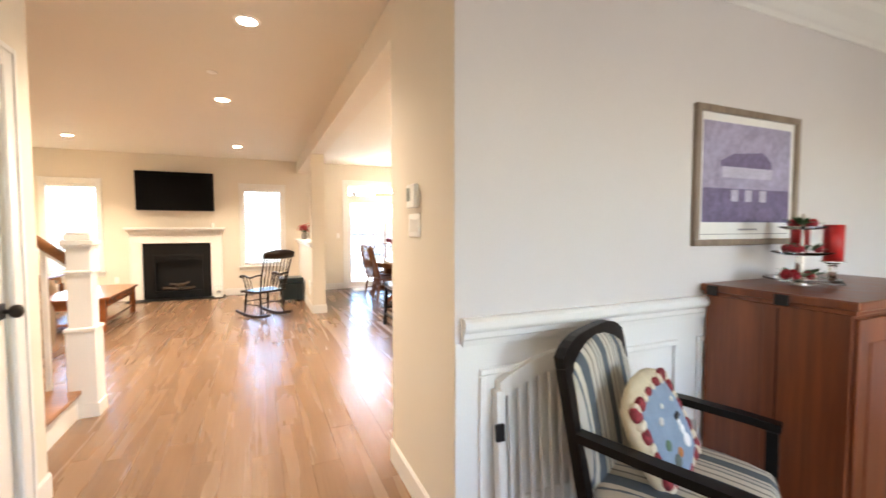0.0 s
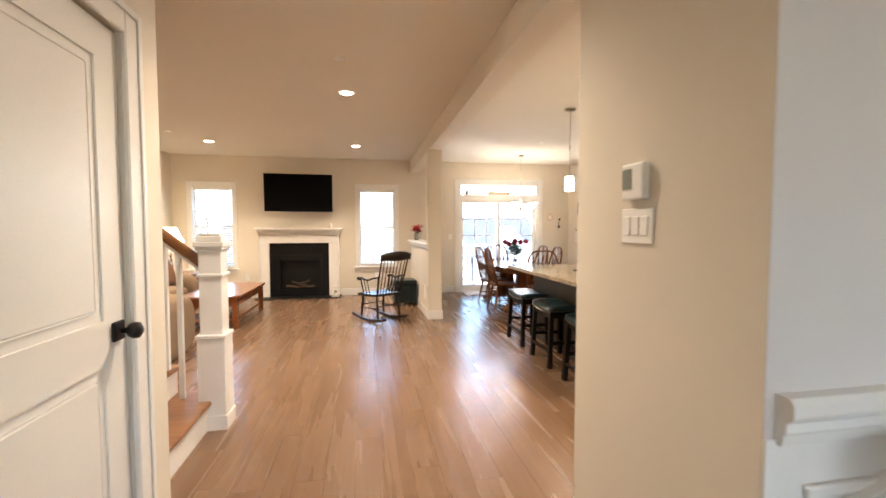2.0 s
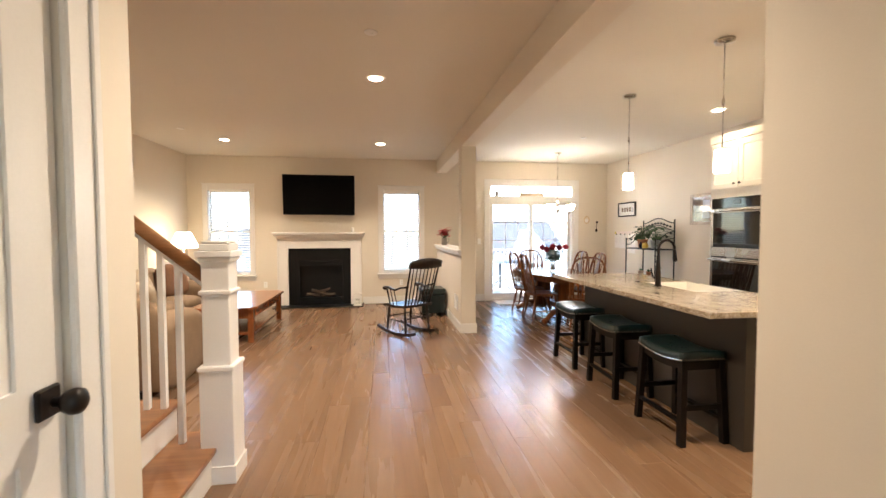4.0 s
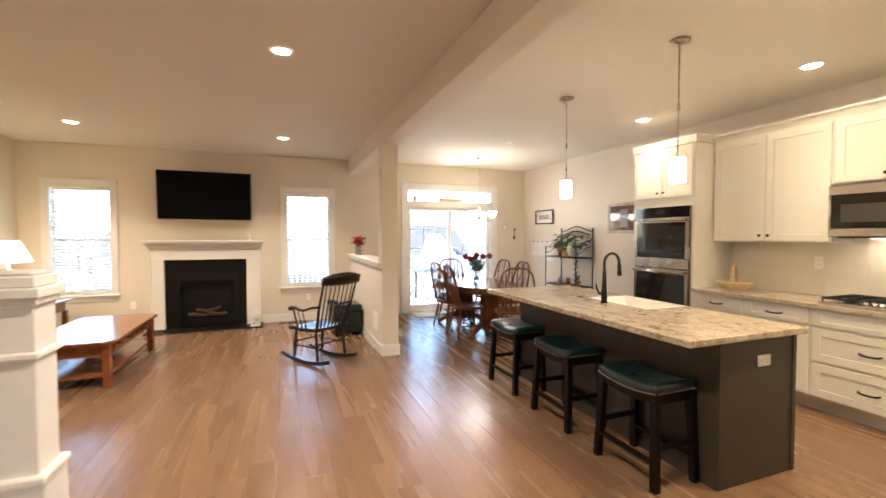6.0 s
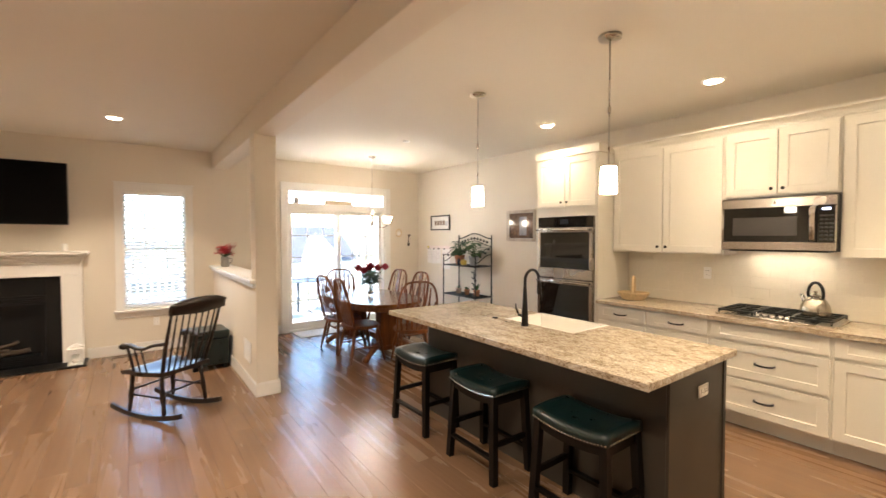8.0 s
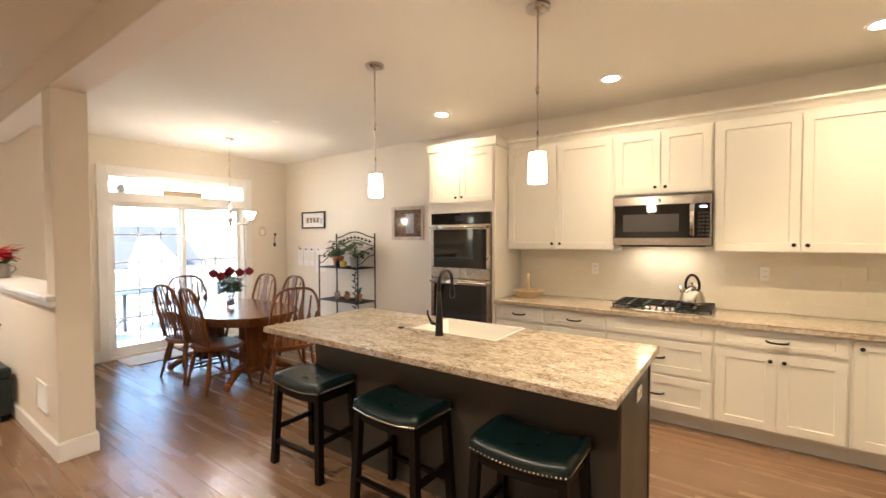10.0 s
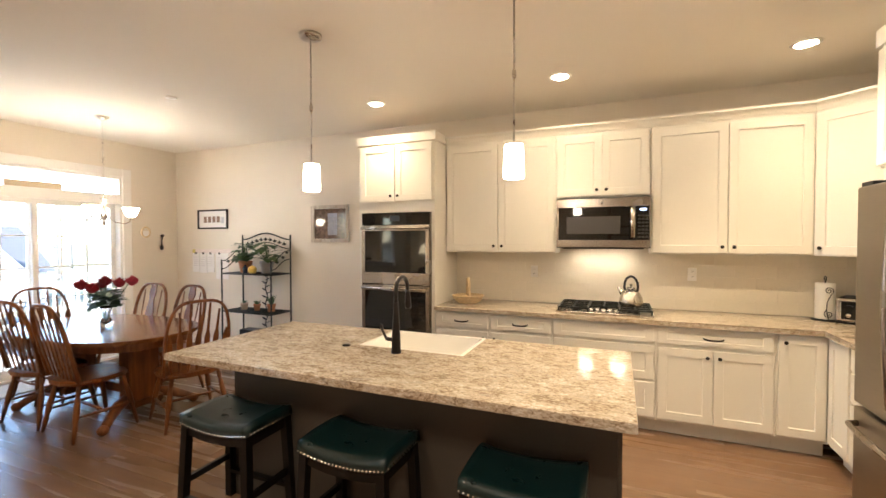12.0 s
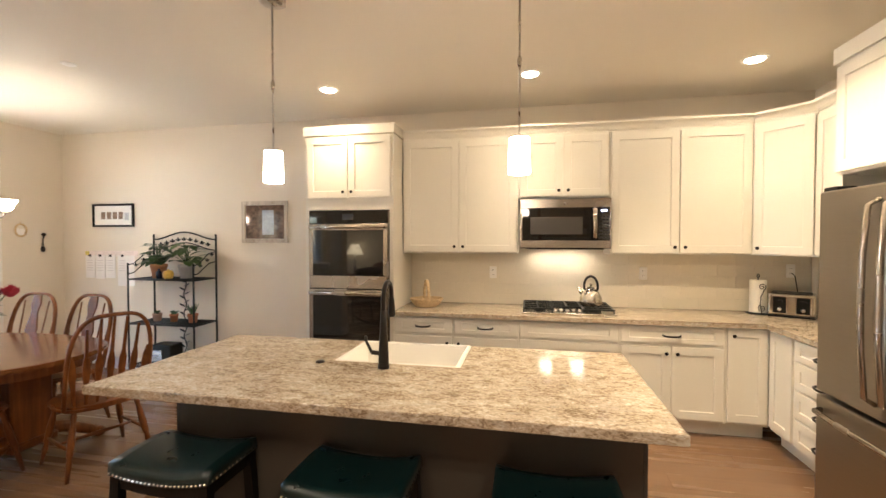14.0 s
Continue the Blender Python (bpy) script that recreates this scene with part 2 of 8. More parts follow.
HOOD_GLOW = glow("range_lamp", WARM, HOOD)

# ---- mesh helpers ----
def add_box(bm, x0, x1, y0, y1, z0, z1, bev=0.0, seg=1, m=None):
    r = bmesh.ops.create_cube(bm, size=1)
    vs = r["verts"]
    for v in vs:
        v.co = Vector((x0 + (v.co.x + 0.5) * (x1 - x0), y0 + (v.co.y + 0.5) * (y1 - y0), z0 + (v.co.z + 0.5) * (z1 - z0)))
    if bev:
        es = list({e for v in vs for e in v.link_edges})
        out = bmesh.ops.bevel(bm, geom=es, offset=bev, segments=seg, profile=0.5, affect="EDGES")
        vs = list({v for f in out["faces"] for v in f.verts} | {v for v in vs if v.is_valid})
    if m is not None:
        bmesh.ops.transform(bm, matrix=m, verts=vs)
    return vs


def add_lathe(bm, profile, seg=20, m=None):
    """A turned body: (radius, z) from bottom to top; radius 0 closes it."""
    rings, made = [], []
    for r, z in profile:
        if r <= 1e-6:
            ring = [bm.verts.new((0, 0, z))]
        else:
            ring = [bm.verts.new((r * math.cos(2 * math.pi * i / seg), r * math.sin(2 * math.pi * i / seg), z)) for i in range(seg)]
        rings.append(ring)
        made += ring
    for a, c in zip(rings, rings[1:]):
        for i in range(seg):
            j = (i + 1) % seg
            if len(a) == 1 and len(c) == 1:
                continue
            if len(a) == 1:
                bm.faces.new((a[0], c[j], c[i])).smooth = True
            elif len(c) == 1:
                bm.faces.new((a[i], a[j], c[0])).smooth = True
            else:
                bm.faces.new((a[i], a[j], c[j], c[i])).smooth = True
    for ring, flip in ((rings[0], True), (rings[-1], False)):
        if len(ring) > 2:
            bm.faces.new(list(reversed(ring)) if flip else ring)
    if m is not None:
        bmesh.ops.transform(bm, matrix=m, verts=made)
    return made


def add_tube(bm, pts, r, seg=8, closed=False, flat=None):
    """A rod swept along points; r a number or one for each point; flat: (width, height) of an oblong section instead."""
    pts = [Vector(p) for p in pts]
    n = len(pts)
    rs = r if isinstance(r, (list, tuple)) else [r] * n
    rings = []
    side = None
    for i, p in enumerate(pts):
        if closed:
            d = pts[(i + 1) % n] - pts[i - 1]
        else:
            d = pts[min(i + 1, n - 1)] - pts[max(i - 1, 0)]
        d.normalize()
        if side is None:
            ref = Vector((0, 0, 1)) if abs(d.z) < 0.9 else Vector((1, 0, 0))
            side = d.cross(ref).normalized()
        else:
            side = (side - d * side.dot(d)).normalized()
        up = side.cross(d)
        ring = []
        for k in range(seg):
            a = 2 * math.pi * (k + 0.5) / seg
            if flat:
                off = side * math.copysign(flat[0] / 2, math.cos(a)) + up * math.copysign(flat[1] / 2, math.sin(a)) if seg == 4 else side * math.cos(a) * flat[0] / 2 + up * math.sin(a) * flat[1] / 2
            else:
                off = (side * math.cos(a) + up * math.sin(a)) * rs[i]
            ring.append(bm.verts.new(p + off))
        rings.append(ring)
    pairs = list(zip(rings, rings[1:])) + ([(rings[-1], rings[0])] if closed else [])
    for a, c in pairs:
        for i in range(seg):
            j = (i + 1) % seg
            f = bm.faces.new((a[i], c[i], c[j], a[j]))
            f.smooth = seg > 4
    if not closed:
        bm.faces.new(rings[0])
        bm.faces.new(list(reversed(rings[-1])))
    return [v for ring in rings for v in ring]


def add_prism(bm, outline, z0, z1, m=None):
    """An upright slab from an outline of (x, y)."""
    lo = [bm.verts.new((x, y, z0)) for x, y in outline]
    hi = [bm.verts.new((x, y, z1)) for x, y in outline]
    bm.faces.new(list(reversed(lo)))
    bm.faces.new(hi)
    n = len(lo)
    for i in range(n):
        j = (i + 1) % n
        bm.faces.new((lo[i], lo[j], hi[j], hi[i]))
    if m is not None:
        bmesh.ops.transform(bm, matrix=m, verts=lo + hi)
    return lo + hi


def finish(name, bm, mat):
    bmesh.ops.recalc_face_normals(bm, faces=bm.faces)
    me = bpy.data.meshes.new(name)
    bm.to_mesh(me)
    bm.free()
    for one in mat if isinstance(mat, (list, tuple)) else [mat]:
        me.materials.append(one)
    return me


def part(name, bm, mat, parent, label=""):
    ob = new(name, finish(name, bm, mat))
    ob.parent = parent
    if label:
        ob["label"] = label
    return ob


def thing(name, label, category, m=None, group=""):
    ob = tagged(new(name), label, category, group)
    ob.empty_display_size = 0.1
    if m is not None:
        ob.matrix_basis = m
    return ob


def single(name, bm, mat, label, category, group="", m=None):
    ob = tagged(new(name, finish(name, bm, mat)), label, category, group)
    if m is not None:
        ob.matrix_basis = m
    return ob


def structure(name, bm, mat, label="", category=""):
    return tagged(new(name, finish(name, bm, mat)), label, category or name.split("_")[0], kind="structure")


def B(*args, **kw):
    bm = bmesh.new()
    add_box(bm, *args, **kw)
    return bm


def boxes(*rows, bev=0.0):
    bm = bmesh.new()
    for r in rows:
        add_box(bm, *r, bev=bev)
    return bm


# ---- the setting ----
CEILING, NORTH, EAST, WEST = 2.843, 11.933, 4.5, -3.81
HALL_L, HALL_R = -0.98, 0.77

def wall_with_openings(x0, x1, y0, y1, z1, holes):
    """A wall along x with openings (x0, x1, z0, z1) through it."""
    bm = bmesh.new()
    at = x0
    for a, b_, lo, hi in sorted(holes):
        add_box(bm, at, a, y0, y1, 0, z1)
        if lo > 0.01:
            add_box(bm, a, b_, y0, y1, 0, lo)
        add_box(bm, a, b_, y0, y1, hi, z1)
        at = b_
    add_box(bm, at, x1, y0, y1, 0, z1)
    return bm


WIN1, WIN2 = (-3.455, -2.714, 0.60, 2.225), (-0.225, 0.505, 0.60, 2.225)
SLIDER = (1.93, 3.75, 0.0, 2.385)
structure("wall_north", wall_with_openings(WEST - 0.15, EAST + 0.15, NORTH, NORTH + 0.16, CEILING, [WIN1, WIN2, SLIDER]), PAINT, "beige painted wall with two windows and a sliding door")
structure("wall_east", B(EAST, EAST + 0.15, -1.0, NORTH, 0, CEILING), PAINT, "beige painted kitchen wall")
structure("wall_west", B(WEST - 0.15, WEST, 4.80, NORTH, 0, CEILING), PAINT, "beige painted living room wall")
structure("wall_dining", B(HALL_R, EAST, 3.60, 3.87, 0, CEILING), PAINT, "beige painted wall above white wainscot")
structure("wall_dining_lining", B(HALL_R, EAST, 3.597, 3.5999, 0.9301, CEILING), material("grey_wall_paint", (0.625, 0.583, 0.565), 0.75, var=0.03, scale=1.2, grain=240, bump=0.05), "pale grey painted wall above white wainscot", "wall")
structure("wall_pier", B(HALL_R, 0.93, 3.87, 4.465, 0, CEILING), PAINT, "short beige wall end with a thermostat")
bm = boxes((HALL_L - 0.13, HALL_L, -1.0, 3.81, 0, CEILING), (HALL_L - 0.13, HALL_L, 4.57, 4.85, 0, CEILING), (HALL_L - 0.13, HALL_L, 3.81, 4.57, 2.12, CEILING))
structure("wall_hall", bm, PAINT, "beige hall wall with a closet door")
structure("wall_stair", B(WEST, HALL_L - 0.13, 4.67, 4.85, 0, CEILING), PAINT, "beige wall beside the stairs")
# never in view: added to keep the western sun from leaking round the door
structure("wall_closet", B(-1.45, -1.35, -1.0, 4.67, 0, CEILING), PAINT, "unseen wall behind the closet door, added to block leaking sun")
bm = wall_with_openings(HALL_L, EAST, -1.15, -1.0, CEILING, [(-0.5, 0.3, 0.9, 2.1), (1.65, 3.55, 0.75, 2.25)])
structure("wall_south", bm, PAINT, "plain entry wall")
structure("ceiling", B(WEST - 0.15, EAST + 0.15, -1.15, NORTH + 0.16, CEILING, CEILING + 0.2), CEIL, "flat white ceiling")
structure("beam", B(0.845, 1.05, 4.465, NORTH, 2.595, CEILING, bev=0.004), PAINT, "beige painted ceiling beam", "beam")
structure("column", B(0.845, 1.05, 9.24, 9.44, 0, 2.595, bev=0.004), PAINT, "square beige painted column", "column")
structure("wall_half", B(0.85, 1.04, 9.44, NORTH, 0, 1.095), PAINT, "half-height beige wall behind the column")
structure("subfloor", B(WEST - 0.15, EAST + 0.15, -1.15, NORTH + 0.16, -0.2, -0.012), material("subfloor", (0.10, 0.06, 0.04), 0.8), "dark base under the boards", "floor")

bm = boxes((0.79, 1.095, 9.442, NORTH, 1.13, 1.165), (0.79, 0.843, 9.225, 9.442, 1.13, 1.165), (0.815, 0.848, 9.235, NORTH, 1.085, 1.128), (1.042, 1.07, 9.442, NORTH, 1.085, 1.128), bev=0.006)
structure("wall_cap", bm, TRIM, "white wooden cap on the half wall", "trim")


def baseboard(rows):
    bm = bmesh.new()
    for x0, x1, y0, y1 in rows:
        add_box(bm, x0, x1, y0, y1, 0.0, 0.125, bev=0.003)
        add_box(bm, x0 + 0.003, x1 - 0.003, y0 + 0.003, y1 - 0.003, 0.125, 0.14, bev=0.004)
    return bm


T = 0.016
structure("baseboard", baseboard([
    (WEST, -2.24, NORTH - T, NORTH - 0.001), (-0.62, 0.85, NORTH - T, NORTH - 0.001), (1.05, 1.824, NORTH - T, NORTH - 0.001), (3.86, EAST, NORTH - T, NORTH - 0.001),
    (EAST - T, EAST - 0.001, 8.33, NORTH - T), (WEST + 0.001, WEST + T, 6.3, NORTH - T),
    (0.85 - T - 0.004, 0.844, 9.24 - T, NORTH - T), (0.844, 1.05 + T, 9.24 - T, 9.239), (1.051, 1.05 + T, 9.24, NORTH - T),
    (HALL_R - T, HALL_R - 0.001, 3.60, 4.465 + T), (HALL_R, 0.93, 4.466, 4.465 + T), (HALL_L + 0.001, HALL_L + T, -1.0, 3.70), (HALL_L + 0.001, HALL_L + T, 4.68, 4.85),
    (HALL_R + 0.06, EAST, 3.60 - T, 3.599)]), TRIM, "white painted baseboard")

# dining wall: wainscot, chair rail, frame mouldings, crown
structure("wainscot", B(HALL_R + 0.002, EAST, 3.592, 3.5995, 0.0, 0.93), TRIM, "white painted wainscot panel", "wainscot")
def moulding(prof, x0, x1, y):
    """A moulding along x from its (y, z) section."""
    bm = bmesh.new()
    lo = [bm.verts.new((x0, y + dy, z)) for dy, z in prof]
    hi = [bm.verts.new((x1, y + dy, z)) for dy, z in prof]
    for i in range(len(prof)):
        j = (i + 1) % len(prof)
        bm.faces.new((lo[i], lo[j], hi[j], hi[i]))
    bm.faces.new(lo), bm.faces.new(hi[::-1])
    return bm


structure("chair_rail", moulding([(0, 0.92), (-0.016, 0.92), (-0.02, 0.945), (-0.026, 0.952), (-0.027, 0.975), (-0.04, 0.986), (-0.044, 0.996), (-0.044, 1.022), (-0.034, 1.035), (0, 1.036)], 0.80, EAST, 3.598), TRIM, "white moulded chair rail", "trim")
bm = bmesh.new()
for a, b_ in ((0.875, 2.05), (2.2, 3.4), (3.55, 4.4)):
    for x0, x1, z0, z1 in ((a, b_, 0.79, 0.82), (a, b_, 0.2, 0.23), (a, a + 0.03, 0.23, 0.79), (b_ - 0.03, b_, 0.23, 0.79)):
        add_box(bm, x0, x1, 3.576, 3.5915, z0, z1, bev=0.005)
structure("wainscot_moulding", bm, TRIM, "white picture-frame moulding", "trim")
bm = moulding([(0.0, 2.60), (-0.012, 2.60), (-0.018, 2.63), (-0.03, 2.645), (-0.055, 2.70), (-0.10, 2.76), (-0.115, 2.80), (-0.13, 2.81), (-0.13, 2.842), (0.0, 2.842)], HALL_R + 0.002, EAST, 3.599)
structure("crown_moulding", bm, TRIM, "white crown moulding in the dining room", "trim")

# ---- windows, sliding door, outside ----
def window(name, x0, x1, z0, z1, label):
    root = tagged(new(name), label, "window", kind="structure")
    y = NORTH
    bm = boxes((x0 - 0.09, x0 + 0.004, y - 0.022, y - 0.001, z0, z1 + 0.09), (x1 - 0.004, x1 + 0.09, y - 0.022, y - 0.001, z0, z1 + 0.09), (x0 + 0.004, x1 - 0.004, y - 0.022, y - 0.001, z1 - 0.004, z1 + 0.09), bev=0.004)
    add_box(bm, x0 - 0.105, x1 + 0.105, y - 0.03, y - 0.001, z1 + 0.09, z1 + 0.105, bev=0.003)
    part("casing", bm, TRIM, root)
    part("window_sill", boxes((x0 - 0.115, x1 + 0.115, y - 0.06, y + 0.02, z0 - 0.03, z0), bev=0.006), TRIM, root)
    part("apron", boxes((x0 - 0.09, x1 + 0.09, y - 0.02, y - 0.001, z0 - 0.11, z0 - 0.03), bev=0.004), TRIM, root)
    part("jamb", boxes((x0, x0 + 0.01, y, y + 0.159, z0, z1), (x1 - 0.01, x1, y, y + 0.159, z0, z1), (x0 + 0.01, x1 - 0.01, y, y + 0.159, z1 - 0.02, z1), (x0 + 0.01, x1 - 0.01, y + 0.02, y + 0.159, z0, z0 + 0.02)), TRIM, root)
    mid = 1.42
    for nm, lo, hi, yy in (("lower_sash", z0 + 0.02, mid + 0.02, y + 0.075), ("upper_sash", mid - 0.02, z1 - 0.02, y + 0.11)):
        a, c = x0 + 0.01, x1 - 0.01
        sash = part(nm, boxes((a, a + 0.022, yy, yy + 0.03, lo, hi), (c - 0.022, c, yy, yy + 0.03, lo, hi), (a + 0.022, c - 0.022, yy, yy + 0.03, lo, lo + 0.045), (a + 0.022, c - 0.022, yy, yy + 0.03, hi - 0.035, hi), bev=0.003), TRIM, root)
        pane = part("pane", B(a + 0.022, c - 0.022, yy + 0.012, yy + 0.016, lo + 0.045, hi - 0.035), GLASS, sash)
        pane.visible_shadow = False
    blind = thing("window_blind", "white slatted window blind, lowered and tilted open", "blind", group="window blinds")
    part("head_rail", B(x0 + 0.03, x1 - 0.03, y + 0.002, y + 0.062, z1 - 0.065, z1 - 0.022, bev=0.003), PLASTIC, blind)
    part("bottom_rail", B(x0 + 0.035, x1 - 0.035, y + 0.012, y + 0.05, z0 + 0.03, z0 + 0.045, bev=0.003), PLASTIC, blind)
    slat = None
    z = z0 + 0.07
    while z < z1 - 0.08:
        if slat is None:
            bm = bmesh.new()
            add_box(bm, x0 + 0.014 - (x0 + x1) / 2, x1 - 0.014 - (x0 + x1) / 2, -0.025, 0.025, -0.0014, 0.0014)
            slat = finish("slat", bm, BLIND)
        ob = new("slat", slat)
        ob.parent, ob.location, ob.rotation_euler = blind, ((x0 + x1) / 2, y + 0.032, z), (radians(20), 0, 0)
        z += 0.047
    for xx in (x0 + 0.16, x1 - 0.16):
        bm = bmesh.new()
        add_tube(bm, [(xx, y + 0.012, z0 + 0.045), (xx, y + 0.012, z1 - 0.06)], 0.0012, 5)
        part("cord", bm, PLASTIC, blind)


BLIND = translucent("blind_vinyl", (0.95, 0.95, 0.95), 0.85)
window("window_1", *WIN1, "white sash window beside the fireplace wall corner")
window("window_2", *WIN2, "white sash window beside the half wall")


def sliding_door():
    root = tagged(new("sliding_door"), "white sliding glass door with transom, closed", "door", kind="structure")
    x0, x1, _, z1 = SLIDER
    y = NORTH
    part("casing", boxes((x0 - 0.105, x0 + 0.004, y - 0.024, y - 0.001, 0, z1 + 0.105), (x1 - 0.004, x1 + 0.105, y - 0.024, y - 0.001, 0, z1 + 0.105), (x0 + 0.004, x1 - 0.004, y - 0.024, y - 0.001, z1 - 0.004, z1 + 0.105), bev=0.005), TRIM, root)
    part("frame", boxes((x0, x0 + 0.035, y, y + 0.159, 0.03, z1), (x1 - 0.035, x1, y, y + 0.159, 0.03, z1), (x0 + 0.035, x1 - 0.035, y, y + 0.159, z1 - 0.03, z1), (x0 + 0.035, x1 - 0.035, y + 0.0, y + 0.159, 2.03, 2.15), bev=0.003), TRIM, root)
    part("sill", boxes((x0, x1, y, y + 0.159, 0.0, 0.03), bev=0.003), PLASTIC, root)
    t = part("transom_pane", B(x0 + 0.035, x1 - 0.035, y + 0.1, y + 0.105, 2.15, z1 - 0.03), GLASS, root)
    t.visible_shadow = False
    mid = (x0 + x1) / 2
    for a, c, yy in ((x0 + 0.035, mid + 0.04, y + 0.045), (mid - 0.04, x1 - 0.035, y + 0.095)):
        p = part("door_panel", boxes((a, a + 0.055, yy, yy + 0.04, 0.03, 2.03), (c - 0.055, c, yy, yy + 0.04, 0.03, 2.03), (a + 0.055, c - 0.055, yy, yy + 0.04, 0.03, 0.14), (a + 0.055, c - 0.055, yy, yy + 0.04, 1.97, 2.03), bev=0.004), TRIM, root)
        g = part("pane", B(a + 0.055, c - 0.055, yy + 0.016, yy + 0.021, 0.14, 1.97), GLASS, p)
        g.visible_shadow = False
        bm = bmesh.new()
        for k in range(1, 3):
            xx = a + 0.055 + (c - a - 0.11) * k / 3
            add_box(bm, xx - 0.008, xx + 0.008, yy + 0.012, yy + 0.015, 0.14, 1.97)
        for k in range(1, 5):
            zz = 0.14 + 1.83 * k / 5
            add_box(bm, a + 0.056, c - 0.056, yy + 0.008, yy + 0.0115, zz - 0.008, zz + 0.008)
        part("muntin_grid", bm, TRIM, p)
    bm = bmesh.new()
    add_tube(bm, [(x0 + 0.075, y + 0.044, 0.92), (x0 + 0.075, y + 0.015, 0.95), (x0 + 0.075, y + 0.015, 1.12), (x0 + 0.075, y + 0.044, 1.15)], 0.008, 8)
    part("handle", bm, PLASTIC, root)


sliding_door()
single("wooden_sign", B(2.58, 3.10, NORTH + 0.01, NORTH + 0.045, 2.152, 2.225, bev=0.003), material("pale_wood_sign", (0.55, 0.45, 0.30), 0.6, scale=8, stretch=(1, 8, 8)), "narrow pale wooden block on the transom ledge", "sign")
bm = bmesh.new()
add_lathe(bm, [(0.0, 2.151), (0.045, 2.151), (0.05, 2.20), (0.042, 2.24), (0.02, 2.262), (0.0, 2.265)], 16, Matrix.Translation((2.10, NORTH + 0.045, 0)))
single("ledge_ornament", bm, material("grey_ceramic", (0.30, 0.28, 0.26), 0.4, scale=12), "small grey round ornament on the transom ledge", "ornament")
single("door_mat", boxes((1.98, 2.95, 11.42, 11.88, 0.0, 0.012), bev=0.004), material("pale_mat", (0.62, 0.60, 0.56), 0.95, var=0.12, scale=20, grain=300, bump=0.4), "pale rectangular mat before the sliding door", "mat")

# outside: ground, deck, railing, patio set, house, trees
GRASS = material("winter_grass", (0.17, 0.155, 0.095), 0.95, var=0.3, scale=0.6, grain=30, bump=0.3)
bm = bmesh.new()
bmesh.ops.create_grid(bm, x_segments=2, y_segments=2, size=600, matrix=Matrix.Translation((0, 0, -3.2)))
structure("ground", bm, GRASS, "pale winter lawn behind the house")
DECK = material("deck_boards", (0.45, 0.43, 0.40), 0.8, var=0.1, scale=3, grain=60, bump=0.1, stretch=(1, 12, 1), random_tint=0.08)
deck = tagged(new("deck"), "weathered grey deck boards", "deck", kind="structure")
bm = bmesh.new()
add_box(bm, 0, 8.4, 0, 0.135, -0.03, 0.0, bev=0.003)
board = finish("board", bm, DECK)
for i in range(26):
    ob = new("board", board)
    ob.parent, ob.location = deck, (-1.4, NORTH + 0.17 + i * 0.142, -0.06)
part("joists", boxes((-1.4, 7.0, NORTH + 0.17, NORTH + 0.25, -0.45, -0.092), (-1.4, 7.0, 15.6, 15.7, -0.45, -0.092)), DECK, deck)
for x in (-1.3, 2.8, 6.9):
    part("deck_post", B(x - 0.07, x + 0.07, 15.58, 15.72, -3.2, -0.45, bev=0.005), DECK, deck)
railing = thing("deck_railing", "white painted deck railing with square pickets", "railing")
part("top_rail", B(-1.4, 7.0, 15.55, 15.64, 0.86, 0.9, bev=0.005), TRIM, railing)
part("bottom_rail", B(-1.4, 7.0, 15.57, 15.62, 0.05, 0.09, bev=0.004), TRIM, railing)
bm = B(-0.018, 0.018, -0.018, 0.018, 0.09, 0.86, bev=0.002)
picket = finish("picket", bm, TRIM)
for i in range(66):
    ob = new("picket", picket)
    ob.parent, ob.location = railing, (-1.3 + i * 0.125, 15.595, 0)
bm = B(-0.05, 0.05, -0.05, 0.05, -0.06, 0.98, bev=0.006)
post = finish("post", bm, TRIM)
for x in (-1.35, 0.8, 2.9, 5.0, 6.95):
    ob = new("post", post)
    ob.parent, ob.location = railing, (x, 15.69, 0)

PATIO = material("patio_metal", (0.10, 0.12, 0.14), 0.5, 0.3, var=0.1)
t = thing("patio_table", "round dark metal patio table on the deck", "table", Matrix.Translation((2.75, 14.0, -0.06)))
bm = bmesh.new()
add_lathe(bm, [(0.0, 0.70), (0.55, 0.70), (0.56, 0.71), (0.55, 0.725), (0.0, 0.725)], 32)
part("tabletop", bm, PATIO, t)
bm = bmesh.new()
add_lathe(bm, [(0.03, 0.02), (0.03, 0.70)], 12)
part("pole", bm, PATIO, t)
for k in range(4):
    a = k * math.pi / 2 + 0.6
    bm = bmesh.new()
    add_tube(bm, [(0.03 * math.cos(a), 0.03 * math.sin(a), 0.22), (0.2 * math.cos(a), 0.2 * math.sin(a), 0.14), (0.36 * math.cos(a), 0.36 * math.sin(a), 0.012)], 0.012, 8)
    part("foot", bm, PATIO, t)


